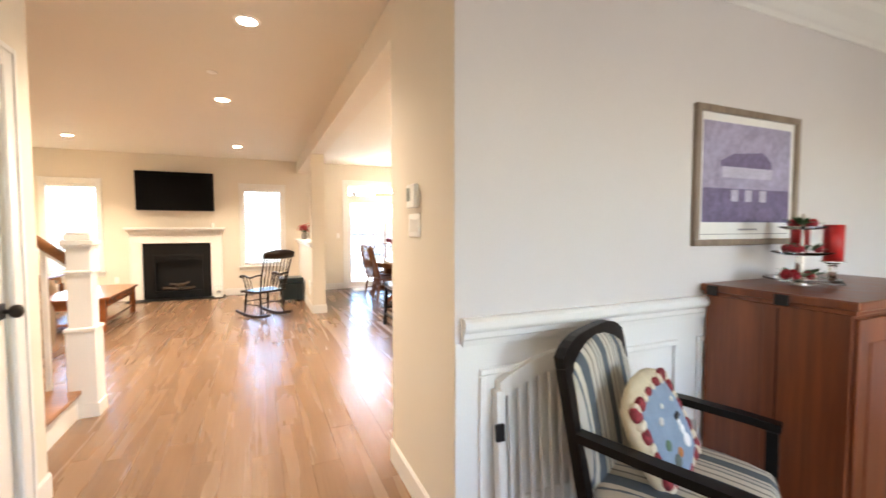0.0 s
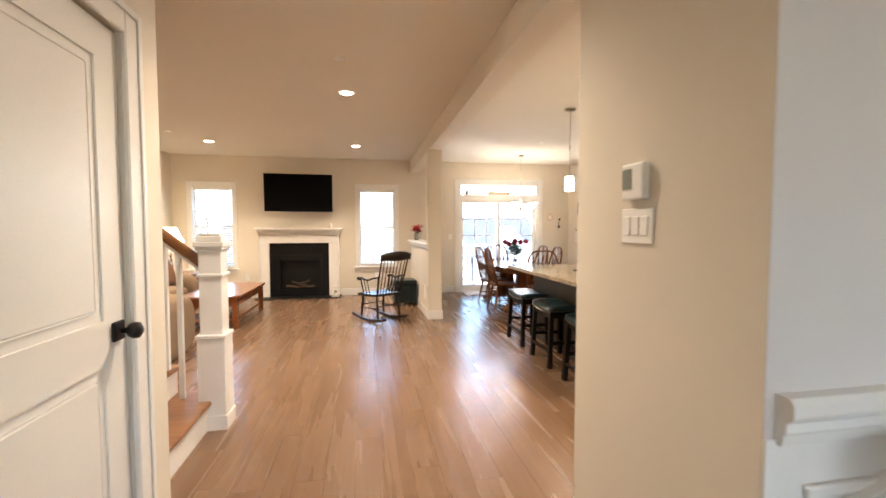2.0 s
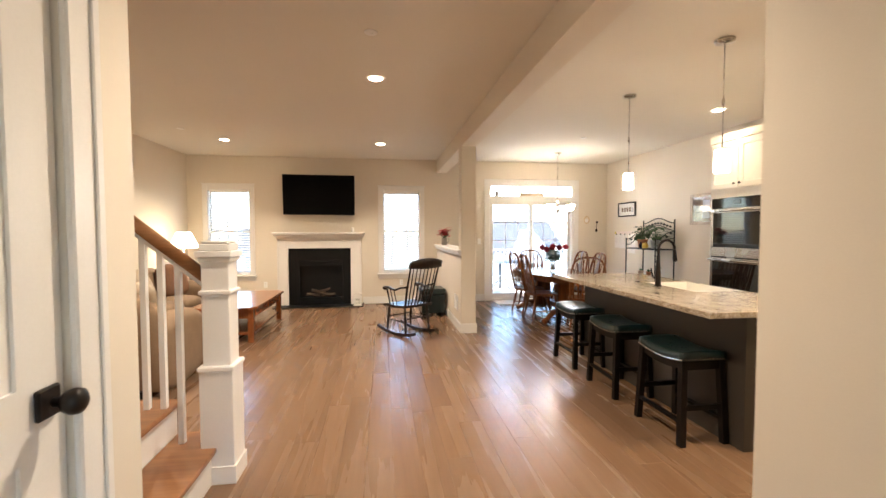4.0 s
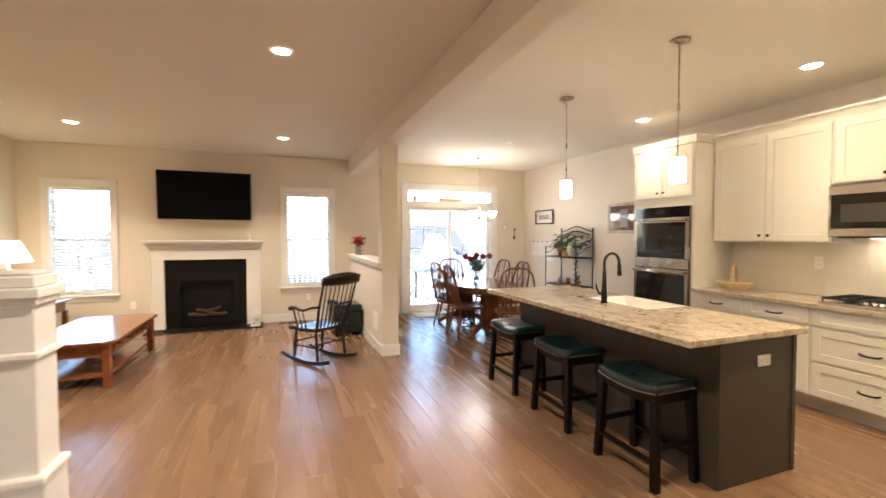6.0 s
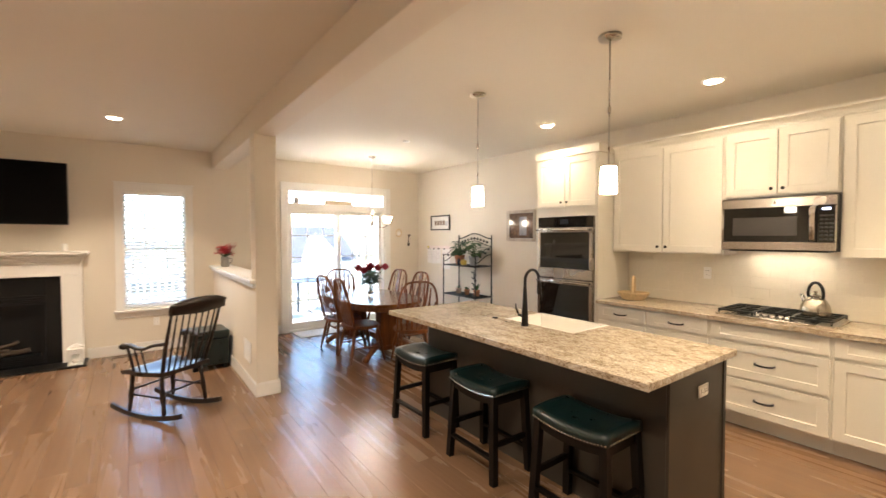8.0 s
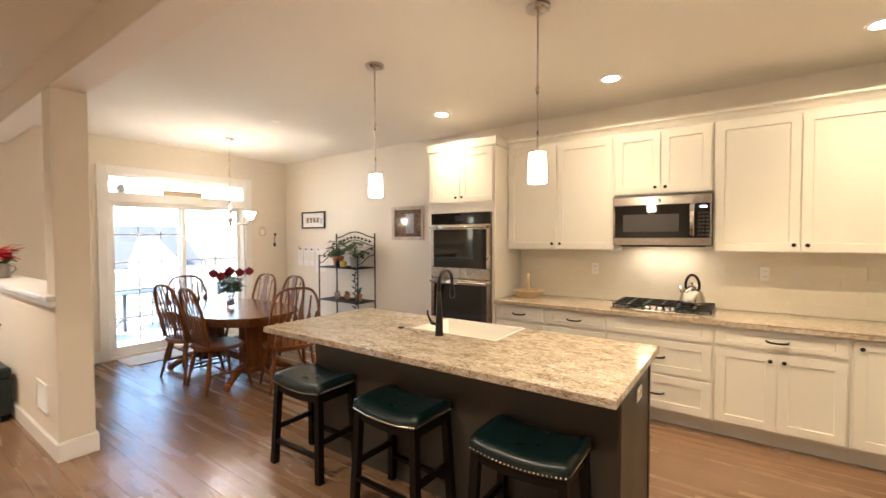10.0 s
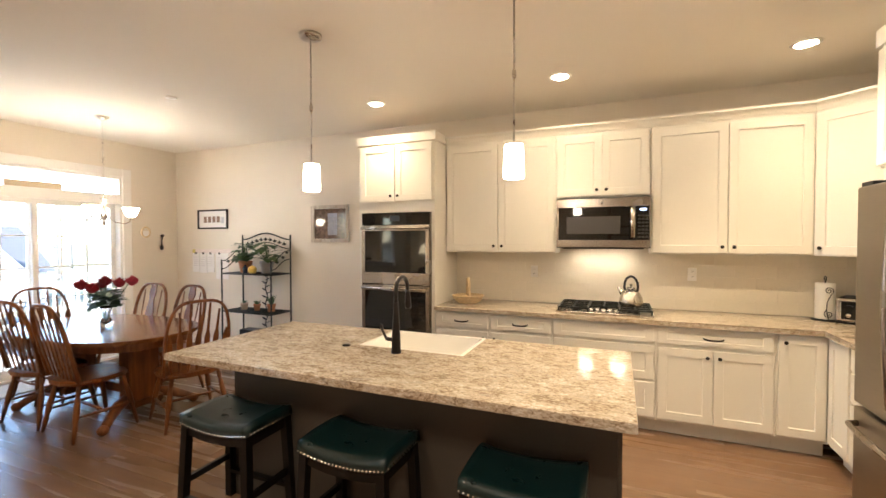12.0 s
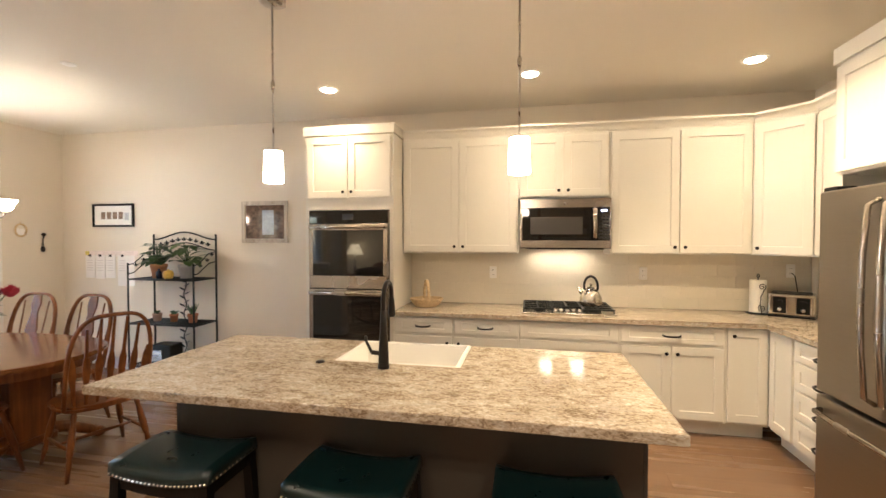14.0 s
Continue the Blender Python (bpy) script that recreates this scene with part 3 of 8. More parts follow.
def patio_chair(m):
    c = thing("patio_chair", "dark metal patio armchair with mesh seat", "chair", m, "patio chairs")
    part("seat", B(-0.23, 0.23, -0.22, 0.22, 0.40, 0.425, bev=0.008), PATIO, c)
    bm = bmesh.new()
    add_tube(bm, [(-0.22, -0.2, 0.42), (-0.22, -0.32, 0.78), (-0.15, -0.34, 0.86), (0.15, -0.34, 0.86), (0.22, -0.32, 0.78), (0.22, -0.2, 0.42)], 0.012, 8)
    part("back_frame", bm, PATIO, c)
    for k in range(6):
        xx = -0.16 + k * 0.064
        bm = bmesh.new()
        add_tube(bm, [(xx, -0.21, 0.43), (xx, -0.335, 0.85)], 0.006, 6)
        part("back_rod", bm, PATIO, c)
    for sx in (-1, 1):
        bm = bmesh.new()
        add_tube(bm, [(sx * 0.22, 0.22, 0.0), (sx * 0.24, 0.2, 0.62), (sx * 0.24, -0.26, 0.64)], 0.011, 8)
        part("arm", bm, PATIO, c)
        bm = bmesh.new()
        add_tube(bm, [(sx * 0.22, -0.26, 0.0), (sx * 0.22, -0.18, 0.41)], 0.011, 8)
        part("leg", bm, PATIO, c)
    return c


chair = patio_chair(pose(2.0, 13.55, -0.06, 0, 0, -60))
copy_thing(chair, pose(2.15, 14.7, -0.06, 0, 0, -130))
copy_thing(chair, pose(3.55, 14.2, -0.06, 0, 0, 95))

FAR_GLASS = material("far_window", (0.22, 0.24, 0.27), 0.2, var=0.1)
SIDING = material("pale_siding", (0.52, 0.53, 0.55), 0.8, var=0.05, scale=1, grain=8, stretch=(0.1, 0.1, 6))
ROOF = material("grey_shingles", (0.075, 0.078, 0.088), 0.9, var=0.25, scale=3, grain=20, bump=0.3)


def house(m, w, d, h, ridge, label):
    r = thing("house", label, "house", m)
    part("wall", B(-w / 2, w / 2, 0, d, 0, h), SIDING, r)
    bm = bmesh.new()
    a = [bm.verts.new(p) for p in ((-w / 2 - 0.4, -0.4, h), (-w / 2 - 0.4, d + 0.4, h), (-w / 2 - 0.4, d / 2, h + ridge))]
    c = [bm.verts.new((w / 2 + 0.4, v.co.y, v.co.z)) for v in a]
    bm.faces.new(a), bm.faces.new(c[::-1])
    for i in range(3):
        j = (i + 1) % 3
        bm.faces.new((a[i], a[j], c[j], c[i]))
    part("roof", bm, ROOF, r)
    n = int(w // 2.6)
    for fl in (0.9, 3.7):
        if fl + 1.6 > h:
            continue
        for k in range(n):
            xx = -w / 2 + w * (k + 0.5) / n
            win = part("window", boxes((xx - 0.55, xx + 0.55, -0.06, -0.002, fl, fl + 1.5)), TRIM, r)
            part("pane", B(xx - 0.45, xx + 0.45, -0.075, -0.062, fl + 0.1, fl + 1.4), FAR_GLASS, win)
    return r


near = house(pose(11.5, 44, -3.2), 12, 9, 2.5, 3.3, "pale low house with a grey roof and white front gable")
bm = bmesh.new()
a = [bm.verts.new((2.8 + x, -0.7, z)) for x, z in ((-1.8, 0), (1.8, 0), (1.8, 2.7), (0, 4.8), (-1.8, 2.7))]
c = [bm.verts.new((v.co.x, 4.0, v.co.z)) for v in a]
bm.faces.new(a), bm.faces.new(c[::-1])
for i in range(5):
    bm.faces.new((a[i], c[i], c[(i + 1) % 5], a[(i + 1) % 5]))
part("front_gable", bm, SIDING, near, "white gabled front")
house(pose(-7.5, 48, -3.2, 0, 0, 6), 14, 9, 2.8, 2.2, "pale low house beyond the deck")

BARK = material("grey_bark", (0.27, 0.24, 0.215), 0.9, var=0.25, scale=6, grain=50, bump=0.4)


def bare_tree(m, height, seed):
    rng = random.Random(seed)
    t = thing("tree", "bare leafless winter tree behind the houses", "tree", m, "winter trees")
    bm = bmesh.new()
    add_tube(bm, [(0, 0, 0), (0.1, 0.05, height * 0.3), (0, 0.1, height * 0.65), (0.12, 0, height)], [0.2, 0.15, 0.09, 0.02], 8)
    part("trunk", bm, BARK, t)
    bm = bmesh.new()
    for k in range(26):
        z = height * rng.uniform(0.3, 0.92)
        a, l = rng.uniform(0, 6.28), (height - z) * 0.5 + 0.5
        tip = Vector((math.cos(a) * l, math.sin(a) * l, z + l * rng.uniform(0.4, 1.0)))
        base = Vector((0.06, 0.05, z))
        midp = base.lerp(tip, 0.5) + Vector((0, 0, -0.1 * l))
        add_tube(bm, [base, midp, tip], [0.05, 0.03, 0.008], 5)
        for q in range(4):
            s = base.lerp(tip, rng.uniform(0.4, 0.95))
            e = s + Vector((rng.uniform(-1, 1), rng.uniform(-1, 1), rng.uniform(0.3, 1))) * l * 0.35
            add_tube(bm, [s, e], [0.015, 0.004], 4)
    part("crown", bm, BARK, t)
    return t


stand = [bare_tree(Matrix.Translation((-26 + 13 * i, 66 + 2 * i, -3.2)), 9.5 + 1.2 * i, i + 3) for i in range(3)]
rng = random.Random(17)
for i in range(27):
    copy_thing(stand[i % 3], pose(-34 + i * 3.1 + rng.uniform(-1, 1), 62 + rng.uniform(0, 14), -3.2, 0, 0, rng.uniform(0, 360)))

# ---- the closet door of the hall ----
def closet_door():
    root = tagged(new("closet_door"), "white two-panel closet door, closed, with a black knob", "door", kind="structure")
    x, y0, y1, z1 = HALL_L, 3.81, 4.57, 2.12
    part("casing", boxes((x + 0.001, x + 0.022, y0 - 0.10, y0 + 0.006, 0, z1 + 0.10), (x + 0.001, x + 0.022, y1 - 0.006, y1 + 0.10, 0, z1 + 0.10), (x + 0.001, x + 0.022, y0 + 0.006, y1 - 0.006, z1 - 0.006, z1 + 0.10), bev=0.005), TRIM, root)
    part("casing_bead", boxes((x + 0.022, x + 0.03, y1 + 0.07, y1 + 0.098, 0, z1 + 0.098), (x + 0.022, x + 0.03, y0 - 0.098, y0 - 0.07, 0, z1 + 0.098), (x + 0.022, x + 0.03, y0 - 0.07, y1 + 0.07, z1 + 0.07, z1 + 0.098), bev=0.003), TRIM, root)
    f = x - 0.012
    y0, y1 = y0 + 0.006, y1 - 0.009
    leaf = part("door_leaf", boxes((f - 0.035, f, y0, y0 + 0.115, 0.01, z1 - 0.012), (f - 0.035, f, y1 - 0.13, y1, 0.01, z1 - 0.012), (f - 0.035, f, y0 + 0.115, y1 - 0.13, 0.01, 0.22), (f - 0.035, f, y0 + 0.115, y1 - 0.13, 0.93, 1.09), (f - 0.035, f, y0 + 0.115, y1 - 0.13, 1.985, z1 - 0.012)), TRIM, root)
    for lo, hi in ((0.22, 0.93), (1.09, 1.985)):
        a, c = y0 + 0.115, y1 - 0.13
        part("panel", B(f - 0.03, f - 0.008, a - 0.004, c + 0.004, lo - 0.004, hi + 0.004), TRIM, leaf)
        part("panel_field", B(f - 0.012, f - 0.002, a + 0.035, c - 0.035, lo + 0.035, hi - 0.035, bev=0.009), TRIM, leaf)
    bm = bmesh.new()
    m = Matrix.Translation((f, y1 - 0.06, 1.04)) @ Matrix.Rotation(radians(90), 4, "Y")
    add_lathe(bm, [(0.0, 0.02), (0.011, 0.02), (0.011, 0.04), (0.024, 0.045), (0.030, 0.06), (0.028, 0.075), (0.015, 0.084), (0.0, 0.085)], 20, m)
    knob = part("knob", bm, BRONZE, leaf, "black bronze knob")
    part("rosette", B(f + 0.0005, f + 0.014, y1 - 0.093, y1 - 0.027, 1.005, 1.075, bev=0.004), BRONZE, leaf, "square black plate")


closet_door()

# ---- thermostat and switches on the wall end ----
t = thing("thermostat", "white wall thermostat with a small grey display", "thermostat")
part("housing", B(HALL_R - 0.028, HALL_R - 0.001, 4.005, 4.115, 1.50, 1.618, bev=0.006, seg=2), PLASTIC, t)
part("display", B(HALL_R - 0.0305, HALL_R - 0.0285, 4.06, 4.108, 1.535, 1.60), material("lcd_grey", (0.22, 0.24, 0.21), 0.3, bump=0), t)


def wall_plate(label, m, gangs=1, kind="switch"):
    t = thing("switch_plate" if kind == "switch" else "outlet_plate", label, kind, m, "wall plates")
    w = 0.07 + 0.046 * (gangs - 1)
    part("plate", B(-w / 2, w / 2, -0.007, -0.001, -0.058, 0.058, bev=0.003), PLASTIC, t)
    for g in range(gangs):
        xx = -w / 2 + 0.035 + g * 0.046
        if kind == "switch":
            part("toggle", B(xx - 0.016, xx + 0.016, -0.011, -0.0075, -0.032, 0.032, bev=0.002), PLASTIC, t)
        else:
            for zz in (-0.022, 0.022):
                s = part("socket", B(xx - 0.016, xx + 0.016, -0.0095, -0.0075, zz - 0.014, zz + 0.014, bev=0.003), PLASTIC, t)
                part("slot", boxes((xx - 0.008, xx - 0.005, -0.0102, -0.0096, zz - 0.004, zz + 0.006), (xx + 0.005, xx + 0.008, -0.0102, -0.0096, zz - 0.004, zz + 0.006)), BLACK, s)
    return t


wall_plate("white triple light switch below the thermostat", pose(HALL_R, 4.063, 1.415, 0, 0, -90), 3)
wall_plate("white double light switch beside the sliding door", pose(1.72, NORTH, 1.22), 1)
wall_plate("white outlet low on the beige wall", pose(0.13, NORTH, 0.41), 1, "outlet")
wall_plate("white outlet low beside the window", pose(-2.45, NORTH, 0.41), 1, "outlet")
for y, z in ((6.63, 1.23), (5.24, 1.24), (4.04, 1.28)):
    wall_plate("white outlet on the tiled backsplash", pose(EAST - 0.0105, y, z, 0, 0, -90), 1, "outlet")
wall_plate("white outlet on the grey island end", pose(2.42, 5.8215, 0.735, 0, 90, 0), 1, "outlet")
t = thing("wall_vent", "white metal return vent on the half wall", "vent", pose(0.85, 9.66, 0.375, 0, 0, -90))
part("frame", boxes((-0.15, 0.15, -0.010, -0.001, -0.11, -0.095), (-0.15, 0.15, -0.010, -0.001, 0.095, 0.11), (-0.15, -0.135, -0.010, -0.001, -0.095, 0.095), (0.135, 0.15, -0.010, -0.001, -0.095, 0.095)), PLASTIC, t)
part("back_plate", B(-0.135, 0.135, -0.003, -0.001, -0.095, 0.095), PLASTIC, t)
for k in range(9):
    part("slat", B(-0.135, 0.135, -0.007, -0.0032, -0.088 + k * 0.021, -0.074 + k * 0.021), PLASTIC, t)
t = thing("floor_register", "dark metal floor register by the baseboard", "vent", Matrix.Translation((-0.22, 11.80, 0.0)))
part("frame", boxes((-0.15, 0.15, -0.05, -0.04, 0, 0.006), (-0.15, 0.15, 0.04, 0.05, 0, 0.006), (-0.15, -0.14, -0.04, 0.04, 0, 0.006), (0.14, 0.15, -0.04, 0.04, 0, 0.006)), BRONZE, t)
for k in range(13):
    part("slat", B(-0.13 + k * 0.0205, -0.12 + k * 0.0205, -0.04, 0.04, 0.001, 0.004), BRONZE, t)

# ---- ceiling lamps ----
def can_light(x, y, power=1.0, spread=138, blend=1.0, color=WARM, spill=0.0):
    t = thing("recessed_light", "round white recessed ceiling light, lit", "ceiling light", Matrix.Translation((x, y, CEILING)), "recessed lights")
    bm = bmesh.new()
    n = 32
    rings = [(0.062, -0.004), (0.066, -0.009), (0.086, -0.006), (0.088, -0.0005), (0.062, -0.0005)]
    vs = [[bm.verts.new((r * math.cos(6.28318 * i / n), r * math.sin(6.28318 * i / n), z)) for i in range(n)] for r, z in rings]
    for q in range(5):
        for i in range(n):
            bm.faces.new((vs[q][i], vs[q][(i + 1) % n], vs[(q + 1) % 5][(i + 1) % n], vs[(q + 1) % 5][i]))
    part("trim_ring", bm, PLASTIC, t)
    bm = bmesh.new()
    add_lathe(bm, [(0.0, -0.016), (0.03, -0.0145), (0.05, -0.0105), (0.061, -0.005), (0.061, -0.001), (0.0, -0.001)], 24)
    part("lens", bm, CAN_GLOW, t, "glowing frosted lens")
    lamp = new("can_lamp", bpy.data.lights.new("can_lamp", "SPOT"))
    lamp.data.energy, lamp.data.color, lamp.data.spot_size, lamp.data.spot_blend, lamp.data.shadow_soft_size = CAN_SPOT * power, color, radians(spread), blend, 0.03
    lamp.parent, lamp.location = t, (0, 0, -0.05)
    if spill:
        side = new("can_spill", bpy.data.lights.new("can_spill", "SPOT"))
        side.data.energy, side.data.color, side.data.spot_size, side.data.spot_blend, side.data.shadow_soft_size = CAN_SPOT * spill, color, radians(179), 0.45, 0.03
        side.parent, side.location = t, (0, 0, -0.045)
    return t


AMBER = (1.0, 0.775, 0.50)
first = can_light(-0.29, 7.49, 1.0, 122)
for x, y in ((-0.26, 10.47), (-2.64, 7.52), (-2.63, 10.46)):
    copy_thing(first, Matrix.Translation((x, y, CEILING)))
# unseen fill behind the walk's start, added to warm the wall end
can_light(-0.1, 1.7, 0.08)
can_light(0.01, 5.38, 0.85)
can_light(2.70, 5.30, 0.85, 126, 1.0, AMBER)
first = can_light(3.67, 7.98, 0.22, 104, 1.0, AMBER, 0.062)
copy_thing(first, Matrix.Translation((3.65, 6.28, CEILING)))
can_light(3.69, 4.71, 0.21, 104, 1.0, AMBER, 0.042)


def smoke_detector(x, y):
    t = thing("smoke_detector", "small round white ceiling detector", "detector", Matrix.Translation((x, y, CEILING)), "detectors")
    bm = bmesh.new()
    add_lathe(bm, [(0.0, -0.009), (0.038, -0.009), (0.046, -0.006), (0.047, -0.0005), (0.0, -0.0005)], 24)
    part("cover", bm, PLASTIC, t)
    bm = bmesh.new()
    add_lathe(bm, [(0.0, -0.013), (0.012, -0.012), (0.014, -0.0095), (0.0, -0.0095)], 12)
    part("button", bm, PLASTIC, t)


for x, y in ((-0.31, 6.58), (-2.97, 9.8), (2.80, 9.6)):
    smoke_detector(x, y)


def pendant(x, y):
    t = thing("pendant_lamp", "nickel pendant lamp with a white opal glass shade, lit", "pendant lamp", Matrix.Translation((x, y, 0)), "island pendants")
    bm = bmesh.new()
    add_lathe(bm, [(0.0, 2.815), (0.05, 2.815), (0.068, 2.822), (0.07, 2.842), (0.0, 2.842)], 28)
    part("canopy", bm, NICKEL, t)
    bm = bmesh.new()
    add_tube(bm, [(0, 0, 2.04), (0, 0, 2.815)], 0.005, 10)
    add_lathe(bm, [(0.006, 2.36), (0.011, 2.37), (0.011, 2.40), (0.006, 2.41)], 12)
    part("rod", bm, NICKEL, t)
    bm = bmesh.new()
    add_lathe(bm, [(0.0, 2.0305), (0.047, 2.0305), (0.0465, 2.036), (0.012, 2.040), (0.008, 2.05), (0.0, 2.051)], 24)
    part("socket_cap", bm, NICKEL, t)
    bm = bmesh.new()
    add_lathe(bm, [(0.0, 1.862), (0.048, 1.862), (0.052, 1.865), (0.053, 1.872), (0.047, 2.026), (0.045, 2.030), (0.0, 2.030)], 28)
    part("shade", bm, PENDANT_GLOW, t, "glowing white opal glass")
    return t


p = pendant(2.34, 7.645)
copy_thing(p, Matrix.Translation((2.29, 6.335, 0)))


def chandelier(x, y):
    t = thing("chandelier", "nickel three-arm chandelier with upturned opal bowls, lit", "chandelier", Matrix.Translation((x, y, 0)))
    bm = bmesh.new()
    add_lathe(bm, [(0.0, 2.80), (0.02, 2.805), (0.06, 2.825), (0.065, 2.842), (0.0, 2.842)], 24)
    part("canopy", bm, NICKEL, t)
    bm = bmesh.new()
    z, k = 2.80, 0
    while z > 2.06:
        pts = []
        for i in range(10):
            a = 2 * math.pi * i / 10
            u, w = 0.009 * math.cos(a), 0.02 * math.sin(a)
            pts.append((u, 0, z - 0.02 + w) if k % 2 else (0, u, z - 0.02 + w))
        add_tube(bm, pts, 0.0022, 5, closed=True)
        z -= 0.033
        k += 1
    part("chain", bm, NICKEL, t)
    bm = bmesh.new()
    add_lathe(bm, [(0.0, 1.70), (0.012, 1.705), (0.02, 1.73), (0.012, 1.75), (0.03, 1.78), (0.038, 1.84), (0.022, 1.90), (0.016, 1.97), (0.035, 1.985), (0.014, 2.0), (0.008, 2.06), (0.0, 2.062)], 20)
    part("stem", bm, NICKEL, t)
    for k in range(3):
        a = k * 2 * math.pi / 3 + 1.70
        c, s = math.cos(a), math.sin(a)
        bm = bmesh.new()
        add_tube(bm, [(0.03 * c, 0.03 * s, 1.80), (0.09 * c, 0.09 * s, 1.745), (0.17 * c, 0.17 * s, 1.73), (0.222 * c, 0.222 * s, 1.755), (0.232 * c, 0.232 * s, 1.79)], 0.007, 8)
        arm = part("arm", bm, NICKEL, t)
        bm = bmesh.new()
        add_lathe(bm, [(0.0, 1.782), (0.02, 1.784), (0.026, 1.80), (0.0, 1.803)], 14, Matrix.Translation((0.232 * c, 0.232 * s, 0)))
        part("cup", bm, NICKEL, arm)
        bm = bmesh.new()
        add_lathe(bm, [(0.0, 1.804), (0.03, 1.804), (0.05, 1.83), (0.064, 1.87), (0.078, 1.90), (0.074, 1.90), (0.06, 1.873), (0.045, 1.84), (0.0, 1.822)], 20, Matrix.Translation((0.232 * c, 0.232 * s, 0)))
        part("shade", bm, CHANDELIER_GLOW, arm, "glowing white opal bowl")


chandelier(2.92, 10.83)

# ---- fireplace and television ----
def fireplace():
    t = thing("fireplace", "white mantel fireplace with black slate face and hearth", "fireplace")
    y = NORTH - 0.001
    x0, x1 = -2.20, -0.645
    ox0, ox1, oz = -2.005, -0.845, 1.105
    part("hearth", B(-2.24, -0.60, 11.535, y, 0.0, 0.022, bev=0.003), SLATE, t)
    for a, c in ((x0, ox0), (ox1, x1)):
        part("pilaster", boxes((a, c, 11.80, y, 0.022, oz), bev=0.004), TRIM, t)
    part("frieze", boxes((x0, x1, 11.80, y, oz + 0.001, 1.28), bev=0.004), TRIM, t)
    part("inner_bead", boxes((ox0 - 0.03, ox0, 11.788, 11.799, 0.022, oz + 0.03), (ox1, ox1 + 0.03, 11.788, 11.799, 0.022, oz + 0.03), (ox0, ox1, 11.788, 11.799, oz, oz + 0.03), bev=0.004), TRIM, t)
    part("outer_bead", boxes((x0, x0 + 0.025, 11.785, 11.799, 0.022, 1.28), (x1 - 0.025, x1, 11.785, 11.799, 0.022, 1.28), (x0 + 0.025, x1 - 0.025, 11.785, 11.799, 1.255, 1.28), bev=0.004), TRIM, t)
    part("bed_moulding", boxes((x0 - 0.01, x1 + 0.01, 11.775, y, 1.281, 1.31), (x0 - 0.025, x1 + 0.025, 11.75, y, 1.31, 1.34), (x0 - 0.04, x1 + 0.04, 11.72, y, 1.34, 1.37), bev=0.006), TRIM, t)
    part("mantel_shelf", B(x0 - 0.07, x1 + 0.07, 11.68, y, 1.371, 1.412, bev=0.006), TRIM, t)
    part("slate_face", boxes((ox0, ox0 + 0.15, 11.84, y, 0.022, oz), (ox1 - 0.15, ox1, 11.84, y, 0.022, oz), (ox0 + 0.15, ox1 - 0.15, 11.84, y, 0.88, oz), bev=0.002), SLATE, t)
    a, c = ox0 + 0.15, ox1 - 0.15
    box = part("firebox", boxes((a, c, 11.925, y, 0.022, 0.88), (a, c, 11.83, y - 0.01, 0.022, 0.16), (a, c, 11.83, 11.86, 0.74, 0.88), (a, a + 0.05, 11.83, 11.86, 0.16, 0.74), (c - 0.05, c, 11.83, 11.86, 0.16, 0.74)), BLACK, t, "black metal gas firebox")
    for k in range(5):
        part("louvre", B(a + 0.03, c - 0.03, 11.818, 11.829, 0.045 + k * 0.022, 0.058 + k * 0.022), BLACK, box)
        if k < 4:
            part("louvre", B(a + 0.03, c - 0.03, 11.818, 11.829, 0.765 + k * 0.024, 0.778 + k * 0.024), BLACK, box)
    LOG = material("charred_log", (0.05, 0.033, 0.022), 0.9, var=0.5, scale=14, grain=80, bump=0.4)
    for x, z, rz, l, r in ((-1.57, 0.20, 5, 0.26, 0.035), (-1.28, 0.20, -6, 0.26, 0.034), (-1.46, 0.26, 14, 0.28, 0.028), (-1.36, 0.285, -20, 0.24, 0.024)):
        bm = bmesh.new()
        add_tube(bm, [(-l / 2, 0, 0), (-l / 6, 0.0, 0.008), (l / 6, 0.0, -0.006), (l / 2, 0, 0.004)], [r * 0.85, r, r * 0.95, r * 0.8], 10)
        bmesh.ops.transform(bm, matrix=pose(x, 11.89, z, 0, rz, 0), verts=bm.verts)
        part("log", bm, LOG, box, "charred ceramic log")


fireplace()
t = thing("television", "large black flat television on a tilting wall mount", "television", pose(-1.415, 11.765, 2.115, 5, 0.4, -1.5))
part("bezel", B(-0.66, 0.66, -0.03, 0.02, -0.375, 0.375, bev=0.006), BLACK, t)
part("screen", B(-0.648, 0.648, -0.0325, -0.0305, -0.355, 0.363), TV_BLACK, t)
part("mount", B(-0.2, 0.2, 0.021, 0.12, -0.15, 0.15), BLACK, t)

# lantern and candle
t = thing("lantern", "small white metal candle lantern on the hearth", "lantern", Matrix.Translation((-0.71, 11.64, 0.022)))
part("base", B(-0.075, 0.075, -0.075, 0.075, 0, 0.02, bev=0.003), TRIM, t)
part("roof", boxes((-0.078, 0.078, -0.078, 0.078, 0.19, 0.205), (-0.05, 0.05, -0.05, 0.05, 0.205, 0.23), (-0.025, 0.025, -0.025, 0.025, 0.23, 0.25), bev=0.003), TRIM, t)
for sx in (-1, 1):
    for sy in (-1, 1):
        part("post", B(sx * 0.062 - 0.008, sx * 0.062 + 0.008, sy * 0.062 - 0.008, sy * 0.062 + 0.008, 0.02, 0.19), TRIM, t)
bm = bmesh.new()
add_lathe(bm, [(0.0, 0.021), (0.035, 0.021), (0.035, 0.12), (0.03, 0.098), (0.0, 0.12)], 16)
part("candle", bm, PORCELAIN, t, "white candle")
bm = bmesh.new()
